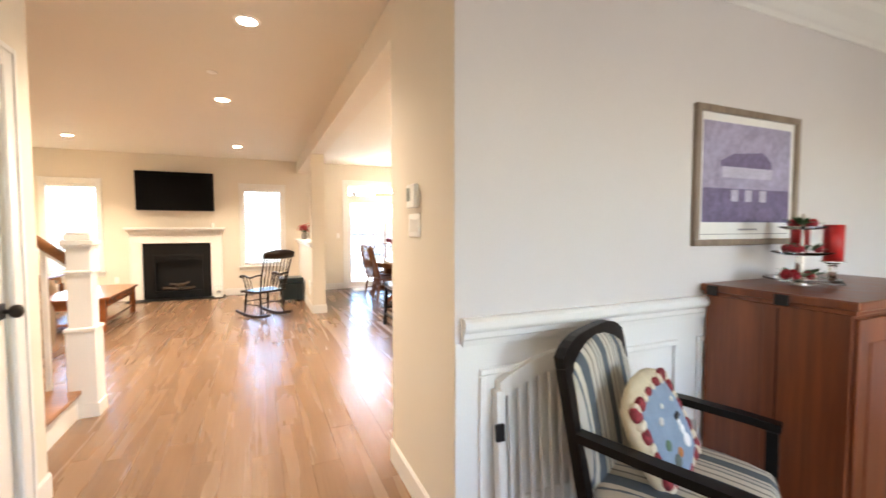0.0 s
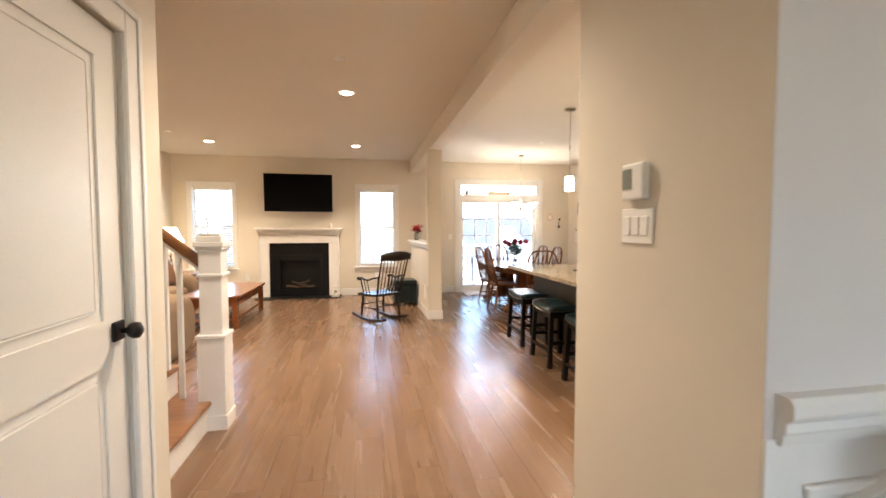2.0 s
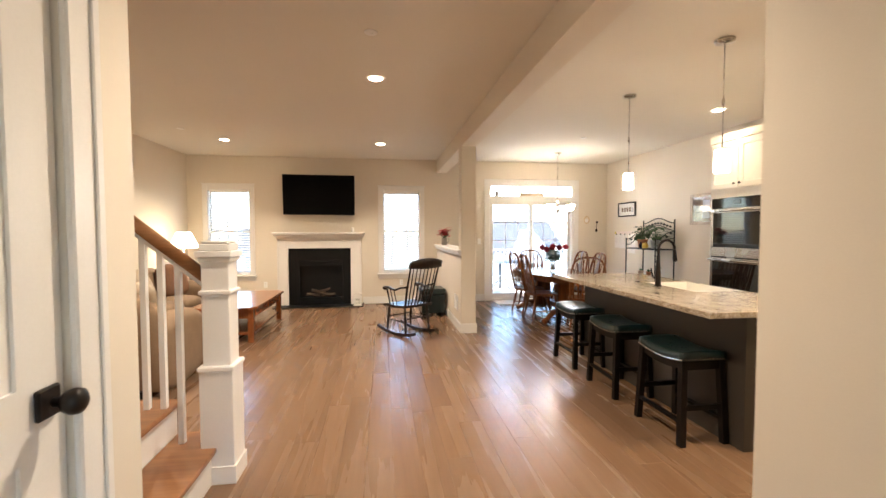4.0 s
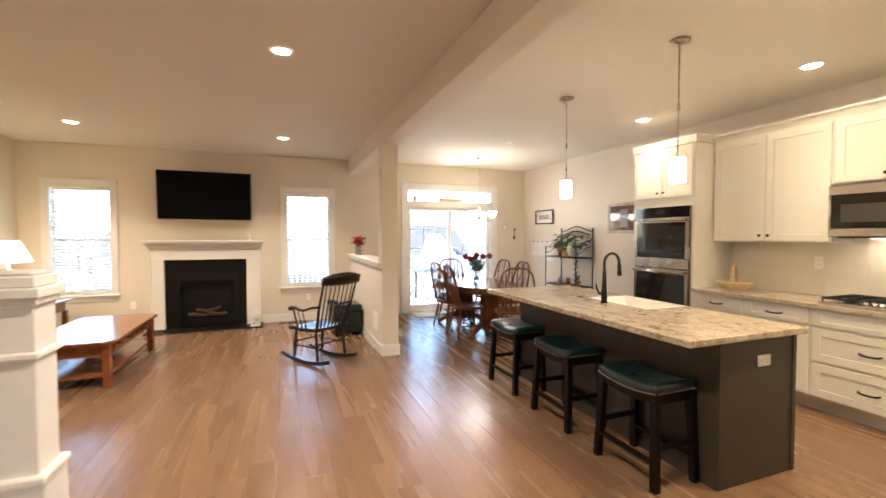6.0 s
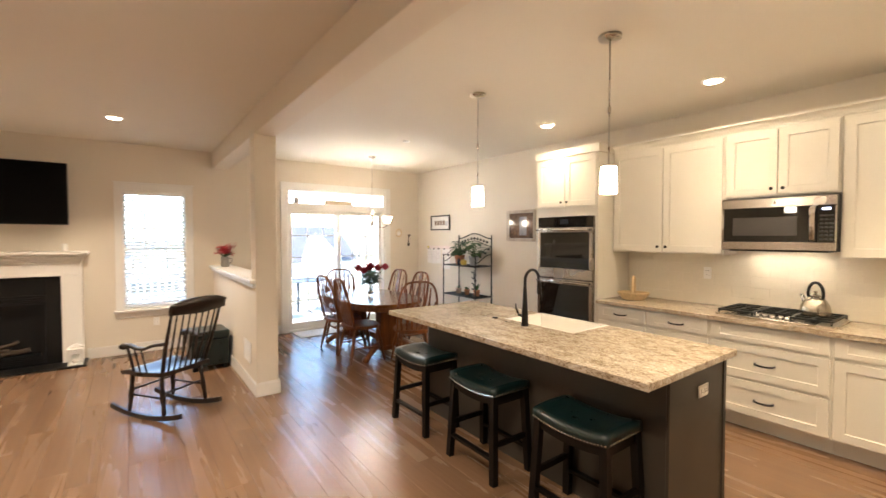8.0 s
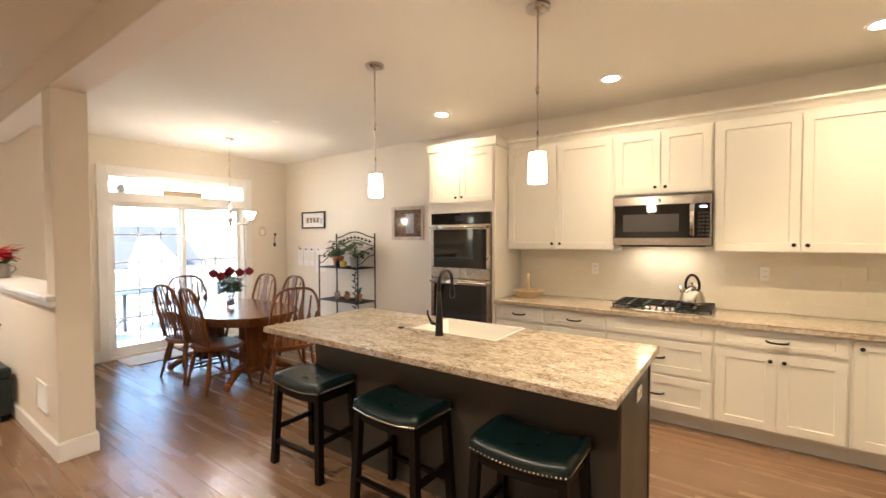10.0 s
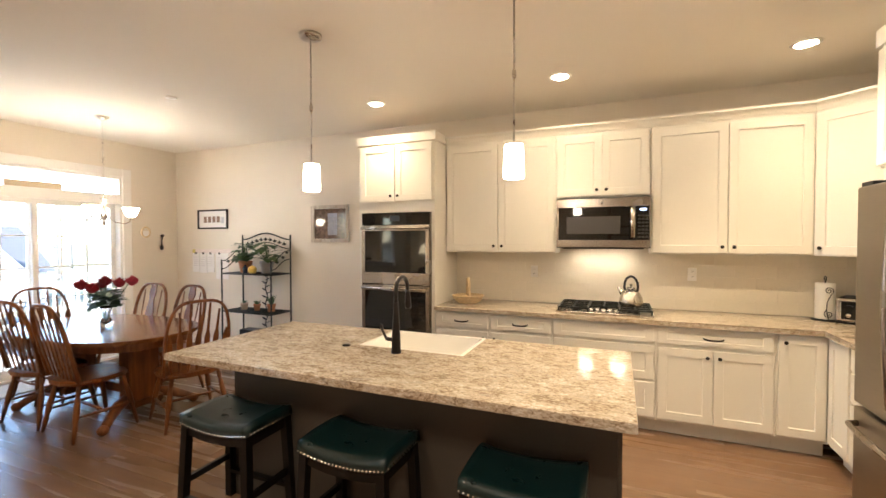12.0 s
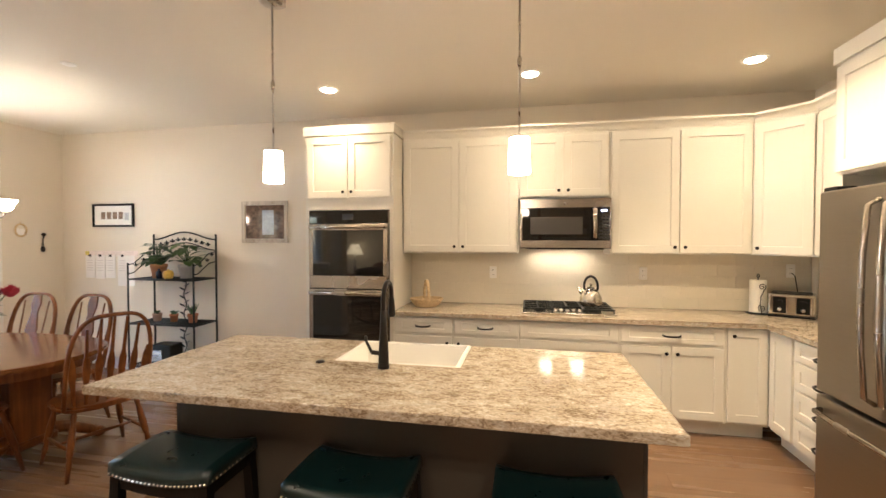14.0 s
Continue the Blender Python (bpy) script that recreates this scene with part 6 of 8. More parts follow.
arrow = windsor_chair(pose(2.27, 9.88, 0, 0, 0, -94), False, "honey oak windsor chair with arrow slats and hoop back")
copy_thing(arrow, pose(2.27, 10.46, 0, 0, 0, -86))
copy_thing(arrow, pose(2.71, 9.29, 0, 0, 0, -20))
copy_thing(arrow, pose(2.59, 11.08, 0, 0, 0, 178))
fiddle = windsor_chair(pose(3.07, 10.73, 0, 0, 0, 92), True, "honey oak windsor chair with a fiddle-shaped splat")
copy_thing(fiddle, pose(3.08, 10.13, 0, 0, 0, 88))

LEAF = material("leaf_green", (0.035, 0.085, 0.022), 0.45, var=0.3, scale=30, bump=0.03)
LEAF_LIGHT = material("light_leaf", (0.06, 0.115, 0.03), 0.45, var=0.3, scale=30, bump=0.03)
STEM = material("stem_green", (0.05, 0.09, 0.03), 0.6)
ROSE = material("red_petals", (0.28, 0.005, 0.014), 0.55, var=0.25, scale=60, bump=0.05)
PINK = material("pale_petals", (0.42, 0.03, 0.06), 0.55, var=0.2, scale=60)
TERRA = material("terracotta", (0.42, 0.17, 0.08), 0.85, var=0.15, scale=20, bump=0.1)
POT_PINK = material("blush_pot", (0.52, 0.36, 0.28), 0.7, var=0.1, scale=20)
POT_GREY = material("grey_pot", (0.42, 0.41, 0.40), 0.5, var=0.1, scale=20)
SOIL = material("potting_soil", (0.03, 0.02, 0.014), 0.95, var=0.3, grain=200, bump=0.5)


def add_leaf(bm, base, tip, width, droop=0.1, n=5):
    """A pointed, bent leaf of two halves along its midrib."""
    base, tip = Vector(base), Vector(tip)
    d = tip - base
    side = d.cross(Vector((0, 0, 1)))
    side = side.normalized() if side.length > 1e-4 else Vector((1, 0, 0))
    rows = []
    for i in range(n + 1):
        f = i / n
        c = base + d * f + Vector((0, 0, -droop * d.length * f * f))
        w = width * 0.5 * math.sin(math.pi * min(1, 0.06 + 0.94 * f)) ** 0.8
        rows.append((bm.verts.new(c + side * w + Vector((0, 0, 0.12 * w))), bm.verts.new(c), bm.verts.new(c - side * w + Vector((0, 0, 0.12 * w)))))
    for a, c in zip(rows, rows[1:]):
        for k in range(2):
            bm.faces.new((a[k], a[k + 1], c[k + 1], c[k])).smooth = True


def add_rose(bm, at, r, rng):
    at = Vector(at)
    for ring, (n, tilt, size) in enumerate(((3, 0.15, 0.55), (4, 0.45, 0.75), (5, 0.8, 0.95))):
        for k in range(n):
            a = 2 * math.pi * (k + ring * 0.37) / n + rng.uniform(-0.2, 0.2)
            out = Vector((math.cos(a), math.sin(a), 0))
            add_leaf(bm, at + out * r * 0.15, at + out * r * tilt * 1.1 + Vector((0, 0, r * (1.35 - tilt * 0.55))), r * size * 1.3, -0.25, 4)


t = thing("rose_vase", "clear glass vase with red roses on the table", "flowers", Matrix.Translation((2.60, 10.25, 0.75)))
bm = bmesh.new()
add_lathe(bm, [(0.0, 0.0), (0.045, 0.0), (0.05, 0.01), (0.048, 0.05), (0.035, 0.09), (0.03, 0.12), (0.045, 0.17), (0.06, 0.195), (0.056, 0.195), (0.041, 0.17), (0.026, 0.12), (0.031, 0.09), (0.042, 0.05), (0.0, 0.02)], 24)
part("vase", bm, CLEAR, t, "clear glass")
rng = random.Random(5)
heads = [(-0.15, 0.05, 0.39), (-0.12, -0.04, 0.36), (0.01, 0.02, 0.41), (0.09, -0.03, 0.39), (0.17, -0.07, 0.40), (0.03, 0.12, 0.36)]
bm = bmesh.new()
for x, y, z in heads:
    add_tube(bm, [(0, 0, 0.03), (x * 0.3, y * 0.3, 0.2), (x, y, z)], 0.0035, 6)
part("stems", bm, STEM, t)
for i, (x, y, z) in enumerate(heads):
    bm = bmesh.new()
    add_rose(bm, (x * 1.1, y * 1.1, z - 0.035), 0.064, rng)
    part("rose", bm, PINK if i == 4 else ROSE, t)
bm = bmesh.new()
for k in range(120):
    a, r, z = rng.uniform(0, 6.28), rng.uniform(0.04, 0.14), rng.uniform(0.18, 0.34)
    p = Vector((r * 0.5 * math.cos(a), r * 0.5 * math.sin(a), z))
    add_leaf(bm, p, p + Vector((math.cos(a), math.sin(a), rng.uniform(-0.1, 0.5))) * rng.uniform(0.09, 0.14), 0.075, 0.2)
part("leaves", bm, LEAF, t)

# ---- wire rack with plants ----
def wire_rack():
    x0, x1, y0, y1 = 4.12, 4.455, 9.745, 10.57
    t = thing("bakers_rack", "black iron baker's rack with leaf scrollwork", "rack")
    for y in (y0, y1):
        bm = bmesh.new()
        add_tube(bm, [(x1, y, 0.0), (x1, y, 1.615)], 0.011, 8)
        part("back_post", bm, IRON, t)
        bm = bmesh.new()
        add_tube(bm, [(x0, y, 0.0), (x0, y, 1.30)], 0.010, 8)
        part("front_post", bm, IRON, t)
        bm = bmesh.new()
        for z0, z1 in ((1.29, 1.42), (1.19, 1.31)):
            add_tube(bm, [(x0, y, z0 - 0.01), (x0 + 0.07, y, z0 + 0.0), (x0 + 0.14, y, z0 + 0.05), (x0 + 0.22, y, z1 - 0.02), (x1, y, z1)], 0.006, 6)
        for k, (xx, z) in enumerate(((x0 + 0.10, 1.255), (x0 + 0.2, 1.31), (x0 + 0.27, 1.37))):
            for s in (-1, 0, 1):
                add_leaf(bm, (xx, y, z), (xx + 0.03 * s, y + 0.004, z + 0.045 - 0.015 * abs(s)), 0.025, 0)
        part("side_scroll", bm, IRON, t)
    n = 16
    for dz, r in ((0.0, 0.009), (-0.12, 0.006)):
        bm = bmesh.new()
        add_tube(bm, [(x1, y0 + (y1 - y0) * i / n, 1.555 + dz + 0.085 * math.sin(math.pi * i / n) ** 2) for i in range(n + 1)], r, 8)
        part("back_arch", bm, IRON, t)
    bm = bmesh.new()
    for k in range(9):
        y = y0 + 0.1 + k * 0.078
        z = 1.49 + 0.07 * math.sin(math.pi * (y - y0) / (y1 - y0)) ** 2
        for s in (-1, 0, 1):
            add_leaf(bm, (x1 - 0.003, y, z - 0.02), (x1 - 0.006, y + 0.035 * s, z + 0.03 - 0.02 * abs(s)), 0.03, 0)
    part("leaf_band", bm, IRON, t)
    for z in (1.12, 0.635, 0.17):
        bm = bmesh.new()
        for a, c in (((x0, y0), (x1, y0)), ((x1, y0), (x1, y1)), ((x1, y1), (x0, y1)), ((x0, y1), (x0, y0))):
            add_tube(bm, [(*a, z), (*c, z)], 0.009, 8)
        shelf = part("shelf", bm, IRON, t, "wire shelf")
        for k in range(1, 10):
            xx = x0 + (x1 - x0) * k / 10
            bm = bmesh.new()
            add_tube(bm, [(xx, y0, z), (xx, y1, z)], 0.004, 6)
            part("wire", bm, IRON, shelf)
    for z0, z1 in ((0.64, 1.11), (0.18, 0.62)):
        bm = bmesh.new()
        ym = (y0 + y1) / 2
        add_tube(bm, [(x1, ym + 0.02 * math.sin(i * 1.3), z0 + (z1 - z0) * i / 10) for i in range(11)], 0.006, 6)
        for i in range(1, 10):
            z = z0 + (z1 - z0) * i / 10
            s = 1 if i % 2 else -1
            add_leaf(bm, (x1 - 0.004, ym, z), (x1 - 0.008, ym + s * 0.07, z + 0.04), 0.045, 0)
        part("vine_panel", bm, IRON, t)


wire_rack()


def pot(t, r, h, mat, name="pot"):
    bm = bmesh.new()
    add_lathe(bm, [(0.0, 0.0), (r * 0.72, 0.0), (r * 0.95, h * 0.8), (r, h * 0.8), (r, h), (r * 0.9, h), (r * 0.88, h * 0.9), (0.0, h * 0.9)], 20)
    p = part(name, bm, mat, t)
    bm = bmesh.new()
    add_lathe(bm, [(0.0, h * 0.902), (r * 0.87, h * 0.902), (r * 0.5, h * 0.94), (0.0, h * 0.95)], 14)
    part("soil", bm, SOIL, p)


def leafy_plant(at, r, h, pot_mat, leaves, reach, width, leaf_mat, label, seed):
    t = thing("potted_plant", label, "plant", Matrix.Translation(at), "plants on the rack")
    pot(t, r, h, pot_mat)
    rng = random.Random(seed)
    stems, bm = bmesh.new(), bmesh.new()
    for k in range(leaves):
        a, up = rng.uniform(0, 6.28), rng.uniform(0.1, 1.0)
        d = Vector((math.cos(a), math.sin(a), 0))
        p = d * reach * rng.uniform(0.15, 0.55) * (1.2 - up) + Vector((0, 0, h + reach * up * 1.0))
        add_tube(stems, [(0, 0, h * 0.9), p * 0.5 + Vector((0, 0, h * 0.55)), p], 0.003, 5)
        add_leaf(bm, p, p + d * reach * rng.uniform(0.45, 0.75) + Vector((0, 0, rng.uniform(-0.05, 0.10))), width, 0.35)
    part("stems", stems, STEM, t)
    part("foliage", bm, leaf_mat, t)


def spiky_plant(at, r, h, pot_mat, label, seed, n=16, length=0.09, ball=False):
    t = thing("potted_succulent", label, "plant", Matrix.Translation(at), "small plants on the rack")
    pot(t, r, h, pot_mat)
    rng = random.Random(seed)
    bm = bmesh.new()
    for k in range(n):
        a = rng.uniform(0, 6.28)
        d = Vector((math.cos(a), math.sin(a), 0))
        s = rng.uniform(0.3, 0.9)
        if ball:
            add_leaf(bm, (0, 0, h * 0.95), d * r * s + Vector((0, 0, h + length * rng.uniform(0.3, 0.8))), 0.03, 0.3)
        else:
            add_leaf(bm, d * r * 0.3 + Vector((0, 0, h * 0.92)), d * r * (0.4 + s) + Vector((0, 0, h + length * rng.uniform(0.7, 1.2))), 0.018, 0.05)
    part("leaves", bm, LEAF, t)


Z1, Z2 = 1.13, 0.645
leafy_plant((4.28, 10.33, Z1), 0.085, 0.15, TERRA, 30, 0.21, 0.105, LEAF, "leafy green plant in a terracotta pot", 11)
leafy_plant((4.29, 9.98, Z1), 0.085, 0.15, POT_GREY, 26, 0.25, 0.10, LEAF_LIGHT, "tall leafy plant in a grey pot", 12)
spiky_plant((4.28, 10.36, Z2), 0.05, 0.085, POT_PINK, "small round succulent in a pale pot", 21, 40, 0.06, True)
spiky_plant((4.28, 10.14, Z2), 0.045, 0.085, TERRA, "small succulent in a terracotta pot", 22, 14, 0.04)
spiky_plant((4.28, 9.90, Z2), 0.055, 0.095, TERRA, "spiky aloe in a terracotta pot", 23, 18, 0.11)
bm = bmesh.new()
add_lathe(bm, [(0.0, 0.0), (0.04, 0.0), (0.052, 0.03), (0.052, 0.06), (0.04, 0.085), (0.012, 0.09), (0.01, 0.10), (0.0, 0.101)], 18)
single("yellow_jar", bm, material("yellow_glaze", (0.62, 0.42, 0.08), 0.35, var=0.25, scale=40), "small yellow patterned ceramic jar on the rack", "jar", "", Matrix.Translation((4.20, 10.13, Z1)))
bm = bmesh.new()
add_lathe(bm, [(0.0, 0.0), (0.028, 0.0), (0.028, 0.07), (0.012, 0.085), (0.012, 0.105), (0.0, 0.106)], 16)
single("dark_bottle", bm, material("dark_blue_glaze", (0.02, 0.025, 0.05), 0.2), "small dark bottle beside the plants", "bottle", "", Matrix.Translation((4.19, 10.24, Z1)))
t = thing("radio", "black and silver radio on the rack's bottom shelf", "radio", pose(4.26, 10.22, 0.181, 0, 0, -90) @ Matrix.Scale(0.74, 4))
part("case", B(-0.17, 0.17, -0.11, 0.12, 0.0, 0.30, bev=0.015, seg=2), BLACK, t)
part("face_plate", B(-0.15, 0.02, -0.117, -0.1105, 0.05, 0.22, bev=0.003), STEEL, t)
part("dial", B(-0.13, 0.0, -0.1195, -0.1175, 0.15, 0.20), PLASTIC, t)

# ---- pictures and papers on the walls ----
def framed(m, w, h, bar, frame_mat, mat_board, name, label, thick=0.025):
    t = thing(name, label, "picture", m)
    bm = bmesh.new()
    for r in ((-w / 2, w / 2, -h / 2, -h / 2 + bar), (-w / 2, w / 2, h / 2 - bar, h / 2), (-w / 2, -w / 2 + bar, -h / 2 + bar, h / 2 - bar), (w / 2 - bar, w / 2, -h / 2 + bar, h / 2 - bar)):
        add_box(bm, r[0], r[1], -thick, -0.001, r[2], r[3], bev=0.003)
    part("frame", bm, frame_mat, t)
    part("mat_board", B(-w / 2 + bar, w / 2 - bar, -0.010, -0.002, -h / 2 + bar, h / 2 - bar), mat_board, t)
    return t


CARD = material("white_card", (0.78, 0.76, 0.72), 0.8, var=0.03, bump=0.02)
BROWN_PIC = material("sepia_prints", (0.22, 0.14, 0.10), 0.6, var=0.5, scale=30)
t = framed(pose(EAST, 11.175, 1.845, 0, 0, -90), 0.59, 0.275, 0.022, BLACK_WOOD, CARD, "letter_picture", "black framed row of small sepia letter prints")
for k in range(4):
    part("print", B(-0.175 + k * 0.085, -0.115 + k * 0.085, -0.0125, -0.0105, -0.045, 0.04), BROWN_PIC, t)
part("print", B(0.165, 0.225, -0.0125, -0.0105, -0.06, 0.03), material("pale_print", (0.5, 0.5, 0.52), 0.7, var=0.3, scale=40), t)
WASHED = wood("whitewashed_wood", (0.32, 0.25, 0.18), (0.66, 0.60, 0.52), 0.7, 2, 20, 0.2)
t = framed(pose(EAST, 9.15, 1.75, 0, 0, -90), 0.565, 0.46, 0.042, WASHED, CARD, "family_picture", "whitewashed wooden frame with a dim brown photo under glass")
part("photo", B(-0.235, 0.235, -0.013, -0.0105, -0.185, 0.185), material("dim_photo", (0.14, 0.09, 0.065), 0.06, var=0.7, scale=7, grain=30, bump=0), t)
part("photo_patch", B(-0.03, 0.11, -0.0142, -0.0132, -0.14, 0.13), material("photo_pale_patch", (0.30, 0.31, 0.36), 0.08, var=0.3, scale=9, bump=0), t)
t = thing("wall_calendar", "white paper chart with hanging sheets on the wall", "paper", pose(EAST, 11.22, 1.42, 0, 0, -90))
PAPER = material("paper_sheet", (0.80, 0.77, 0.74), 0.85, var=0.03)
part("header", B(-0.39, 0.38, -0.005, -0.001, -0.075, 0.0), material("pink_print_paper", (0.76, 0.66, 0.62), 0.85, var=0.15, scale=30), t)
for k, (x, h) in enumerate(((-0.375, 0.27), (-0.225, 0.28), (-0.075, 0.27), (0.10, 0.36))):
    s = part("sheet", B(x, x + (0.14 if k < 3 else 0.24), -0.009 - 0.001 * k, -0.0055, -0.06 - h, -0.055), PAPER, t)
    part("clip", B(x + 0.055, x + 0.085, -0.018, -0.0095 - 0.001 * k, -0.072, -0.045), BRONZE, s)
    for r in range(5):
        part("text_bar", B(x + 0.02, x + 0.11, -0.0098 - 0.001 * k, -0.0091 - 0.001 * k, -0.12 - r * 0.03, -0.114 - r * 0.03), material("faint_ink", (0.55, 0.50, 0.50), 0.9) if k == 0 and r == 0 else bpy.data.materials["faint_ink"], s)
part("sticker", B(-0.38, -0.32, -0.007, -0.0055, -0.07, -0.005), material("yellow_sticker", (0.6, 0.5, 0.12), 0.7, var=0.3, scale=60), t)
t = thing("wall_ornament", "small oval straw ornament on the wall", "ornament", pose(4.04, NORTH, 1.66))
bm = bmesh.new()
add_tube(bm, [(0.055 * math.cos(2 * math.pi * i / 24), -0.012, 0.07 * math.sin(2 * math.pi * i / 24)) for i in range(24)], 0.010, 8, closed=True)
part("ring", bm, WICKER, t)
bm = bmesh.new()
add_tube(bm, [(0, -0.012, 0.075), (0, -0.004, 0.095)], 0.004, 6)
part("hanger", bm, WICKER, t)
part("center", B(-0.045, 0.045, -0.006, -0.002, -0.05, 0.02, bev=0.002), PAPER, t)
t = thing("wall_spoon", "dark carved wooden spoon hanging on the wall", "ornament", pose(4.26, NORTH, 1.52))
bm = bmesh.new()
add_tube(bm, [(0.012, -0.012, 0.08), (0, -0.012, 0.03), (0, -0.012, -0.05)], [0.008, 0.006, 0.007], 8)
part("handle", bm, DARK_WOOD, t)
bm = bmesh.new()
bmesh.ops.create_uvsphere(bm, u_segments=12, v_segments=8, radius=0.03, matrix=Matrix.Translation((0, -0.013, -0.08)) @ Matrix.Diagonal((0.9, 0.4, 1.2, 1)))
part("bowl", bm, DARK_WOOD, t)
bm = bmesh.new()
bmesh.ops.create_uvsphere(bm, u_segments=12, v_segments=8, radius=0.026, matrix=Matrix.Translation((0.012, -0.012, 0.095)) @ Matrix.Diagonal((1.1, 0.4, 0.8, 1)))
part("knot", bm, DARK_WOOD, t)

# ---- half wall: poinsettia ----
t = thing("poinsettia", "red poinsettia in a small grey pitcher on the half wall", "plant", Matrix.Translation((0.93, 11.45, 1.1655)))
bm = bmesh.new()
add_lathe(bm, [(0.0, 0.0), (0.05, 0.0), (0.056, 0.03), (0.05, 0.10), (0.055, 0.14), (0.05, 0.14), (0.045, 0.12), (0.0, 0.12)], 20)
PEWTER = material("pewter_glaze", (0.23, 0.205, 0.18), 0.4, var=0.12, scale=25)
p = part("pitcher", bm, PEWTER, t)
bm = bmesh.new()
add_tube(bm, [(0.05, 0, 0.12), (0.085, 0, 0.11), (0.09, 0, 0.07), (0.055, 0, 0.045)], 0.006, 8)
part("handle", bm, PEWTER, p)
rng = random.Random(9)
bm, bg = bmesh.new(), bmesh.new()
for k in range(64):
    a, u = rng.uniform(0, 6.28), rng.uniform(0, 1)
    c = Vector((0.05 * math.cos(a) * u, 0.05 * math.sin(a) * u, 0.17 + 0.12 * rng.random()))
    add_leaf(bm, c, c + Vector((math.cos(a), math.sin(a), rng.uniform(0.0, 0.9))) * rng.uniform(0.085, 0.13), 0.075, 0.3)
for k in range(12):
    a = rng.uniform(0, 6.28)
    c = Vector((0.02 * math.cos(a), 0.02 * math.sin(a), 0.14))
    add_leaf(bg, c, c + Vector((math.cos(a) * 0.09, math.sin(a) * 0.09, rng.uniform(0.0, 0.14))), 0.04, 0.2)
part("red_bracts", bm, material("red_bracts", (0.55, 0.010, 0.020), 0.6, var=0.2, scale=40), t)
part("green_leaves", bg, LEAF, t)

# ---- living room ----
def rocking_chair(m):
    t = thing("rocking_chair", "dark stained wooden spindle-back rocking chair", "rocking chair", m)
    bm = bmesh.new()
    n = 10
    grid = {}
    for i in range(n + 1):
        for j in range(n + 1):
            u, v = i / n - 0.5, j / n - 0.5
            w = 0.50 if v > 0 else 0.46
            z = 0.415 - 0.018 * math.cos(math.pi * u) * math.cos(math.pi * v * 0.9) + 0.02 * max(0, v) * 2 - 0.03 * max(0, v - 0.35) * 4 + 0.02 * max(0, -v) * 2
            grid[i, j] = (bm.verts.new((u * w, v * 0.46, z)), bm.verts.new((u * w * 0.97, v * 0.45, z - 0.034)))
    for i in range(n):
        for j in range(n):
            bm.faces.new([grid[a][0] for a in ((i, j), (i + 1, j), (i + 1, j + 1), (i, j + 1))]).smooth = True
            bm.faces.new([grid[a][1] for a in ((i, j), (i, j + 1), (i + 1, j + 1), (i + 1, j))])
    edge = [(i, 0) for i in range(n)] + [(n, j) for j in range(n)] + [(i, n) for i in range(n, 0, -1)] + [(0, j) for j in range(n, 0, -1)]
    for p, q in zip(edge, edge[1:] + edge[:1]):
        bm.faces.new((grid[p][0], grid[q][0], grid[q][1], grid[p][1]))
    part("seat", bm, DARK_WOOD, t)
    def back(z, k=0.30):
        return -0.19 - (z - 0.42) * k
    for sx in (-1, 1):
        bm = bmesh.new()
        add_tube(bm, [(sx * 0.20, 0.42 - 0.08 * i, 0.02 + 0.85 * (0.42 - 0.08 * i - 0.03) ** 2 * 0.42) for i in range(11)], 0.014, 4, flat=(0.028, 0.04))
        part("rocker", bm, DARK_WOOD, t)
        for y0, y1 in ((0.17, 0.20), (-0.16, -0.20)):
            bm = bmesh.new()
            a, c = Vector((sx * 0.185, y0, 0.395)), Vector((sx * 0.20, y1, 0.045))
            add_tube(bm, [a.lerp(c, f) for f in (0, 0.2, 0.3, 0.4, 0.6, 0.75, 0.85, 1)], [0.014, 0.019, 0.014, 0.02, 0.021, 0.014, 0.019, 0.012], 8)
            part("leg", bm, DARK_WOOD, t)
        bm = bmesh.new()
        add_tube(bm, [(sx * 0.193, -0.18, 0.2), (sx * 0.193, 0.19, 0.2)], 0.009, 8)
        part("stretcher", bm, DARK_WOOD, t)
        bm = bmesh.new()
        add_tube(bm, [(sx * 0.20, -0.19, 0.42), (sx * 0.225, back(0.65), 0.65), (sx * 0.235, back(0.95), 0.95)], [0.017, 0.015, 0.011], 8)
        part("back_post", bm, DARK_WOOD, t)
        bm = bmesh.new()
        add_tube(bm, [(sx * 0.225, back(0.68), 0.69), (sx * 0.24, -0.14, 0.668), (sx * 0.258, -0.07, 0.638), (sx * 0.268, 0.0, 0.640), (sx * 0.275, 0.08, 0.665), (sx * 0.276, 0.14, 0.662)], 0.02, 8, flat=(0.058, 0.028))
        bmesh.ops.create_uvsphere(bm, u_segments=12, v_segments=8, radius=0.034, matrix=Matrix.Translation((sx * 0.276, 0.14, 0.648)) @ Matrix.Diagonal((1.1, 1.0, 0.85, 1)))
        part("arm", bm, DARK_WOOD, t)
        for y in (-0.03, 0.045, 0.12):
            bm = bmesh.new()
            add_tube(bm, [(sx * 0.225, y - 0.02, 0.415), (sx * 0.265, y, 0.65)], [0.009, 0.012] if y > 0.1 else [0.007, 0.007], 7)
            part("arm_spindle", bm, DARK_WOOD, t)
    for y in (0.185, -0.175):
        bm = bmesh.new()
        add_tube(bm, [(-0.19, y, 0.24), (0.19, y, 0.24)], 0.009, 8)
        part("stretcher", bm, DARK_WOOD, t)
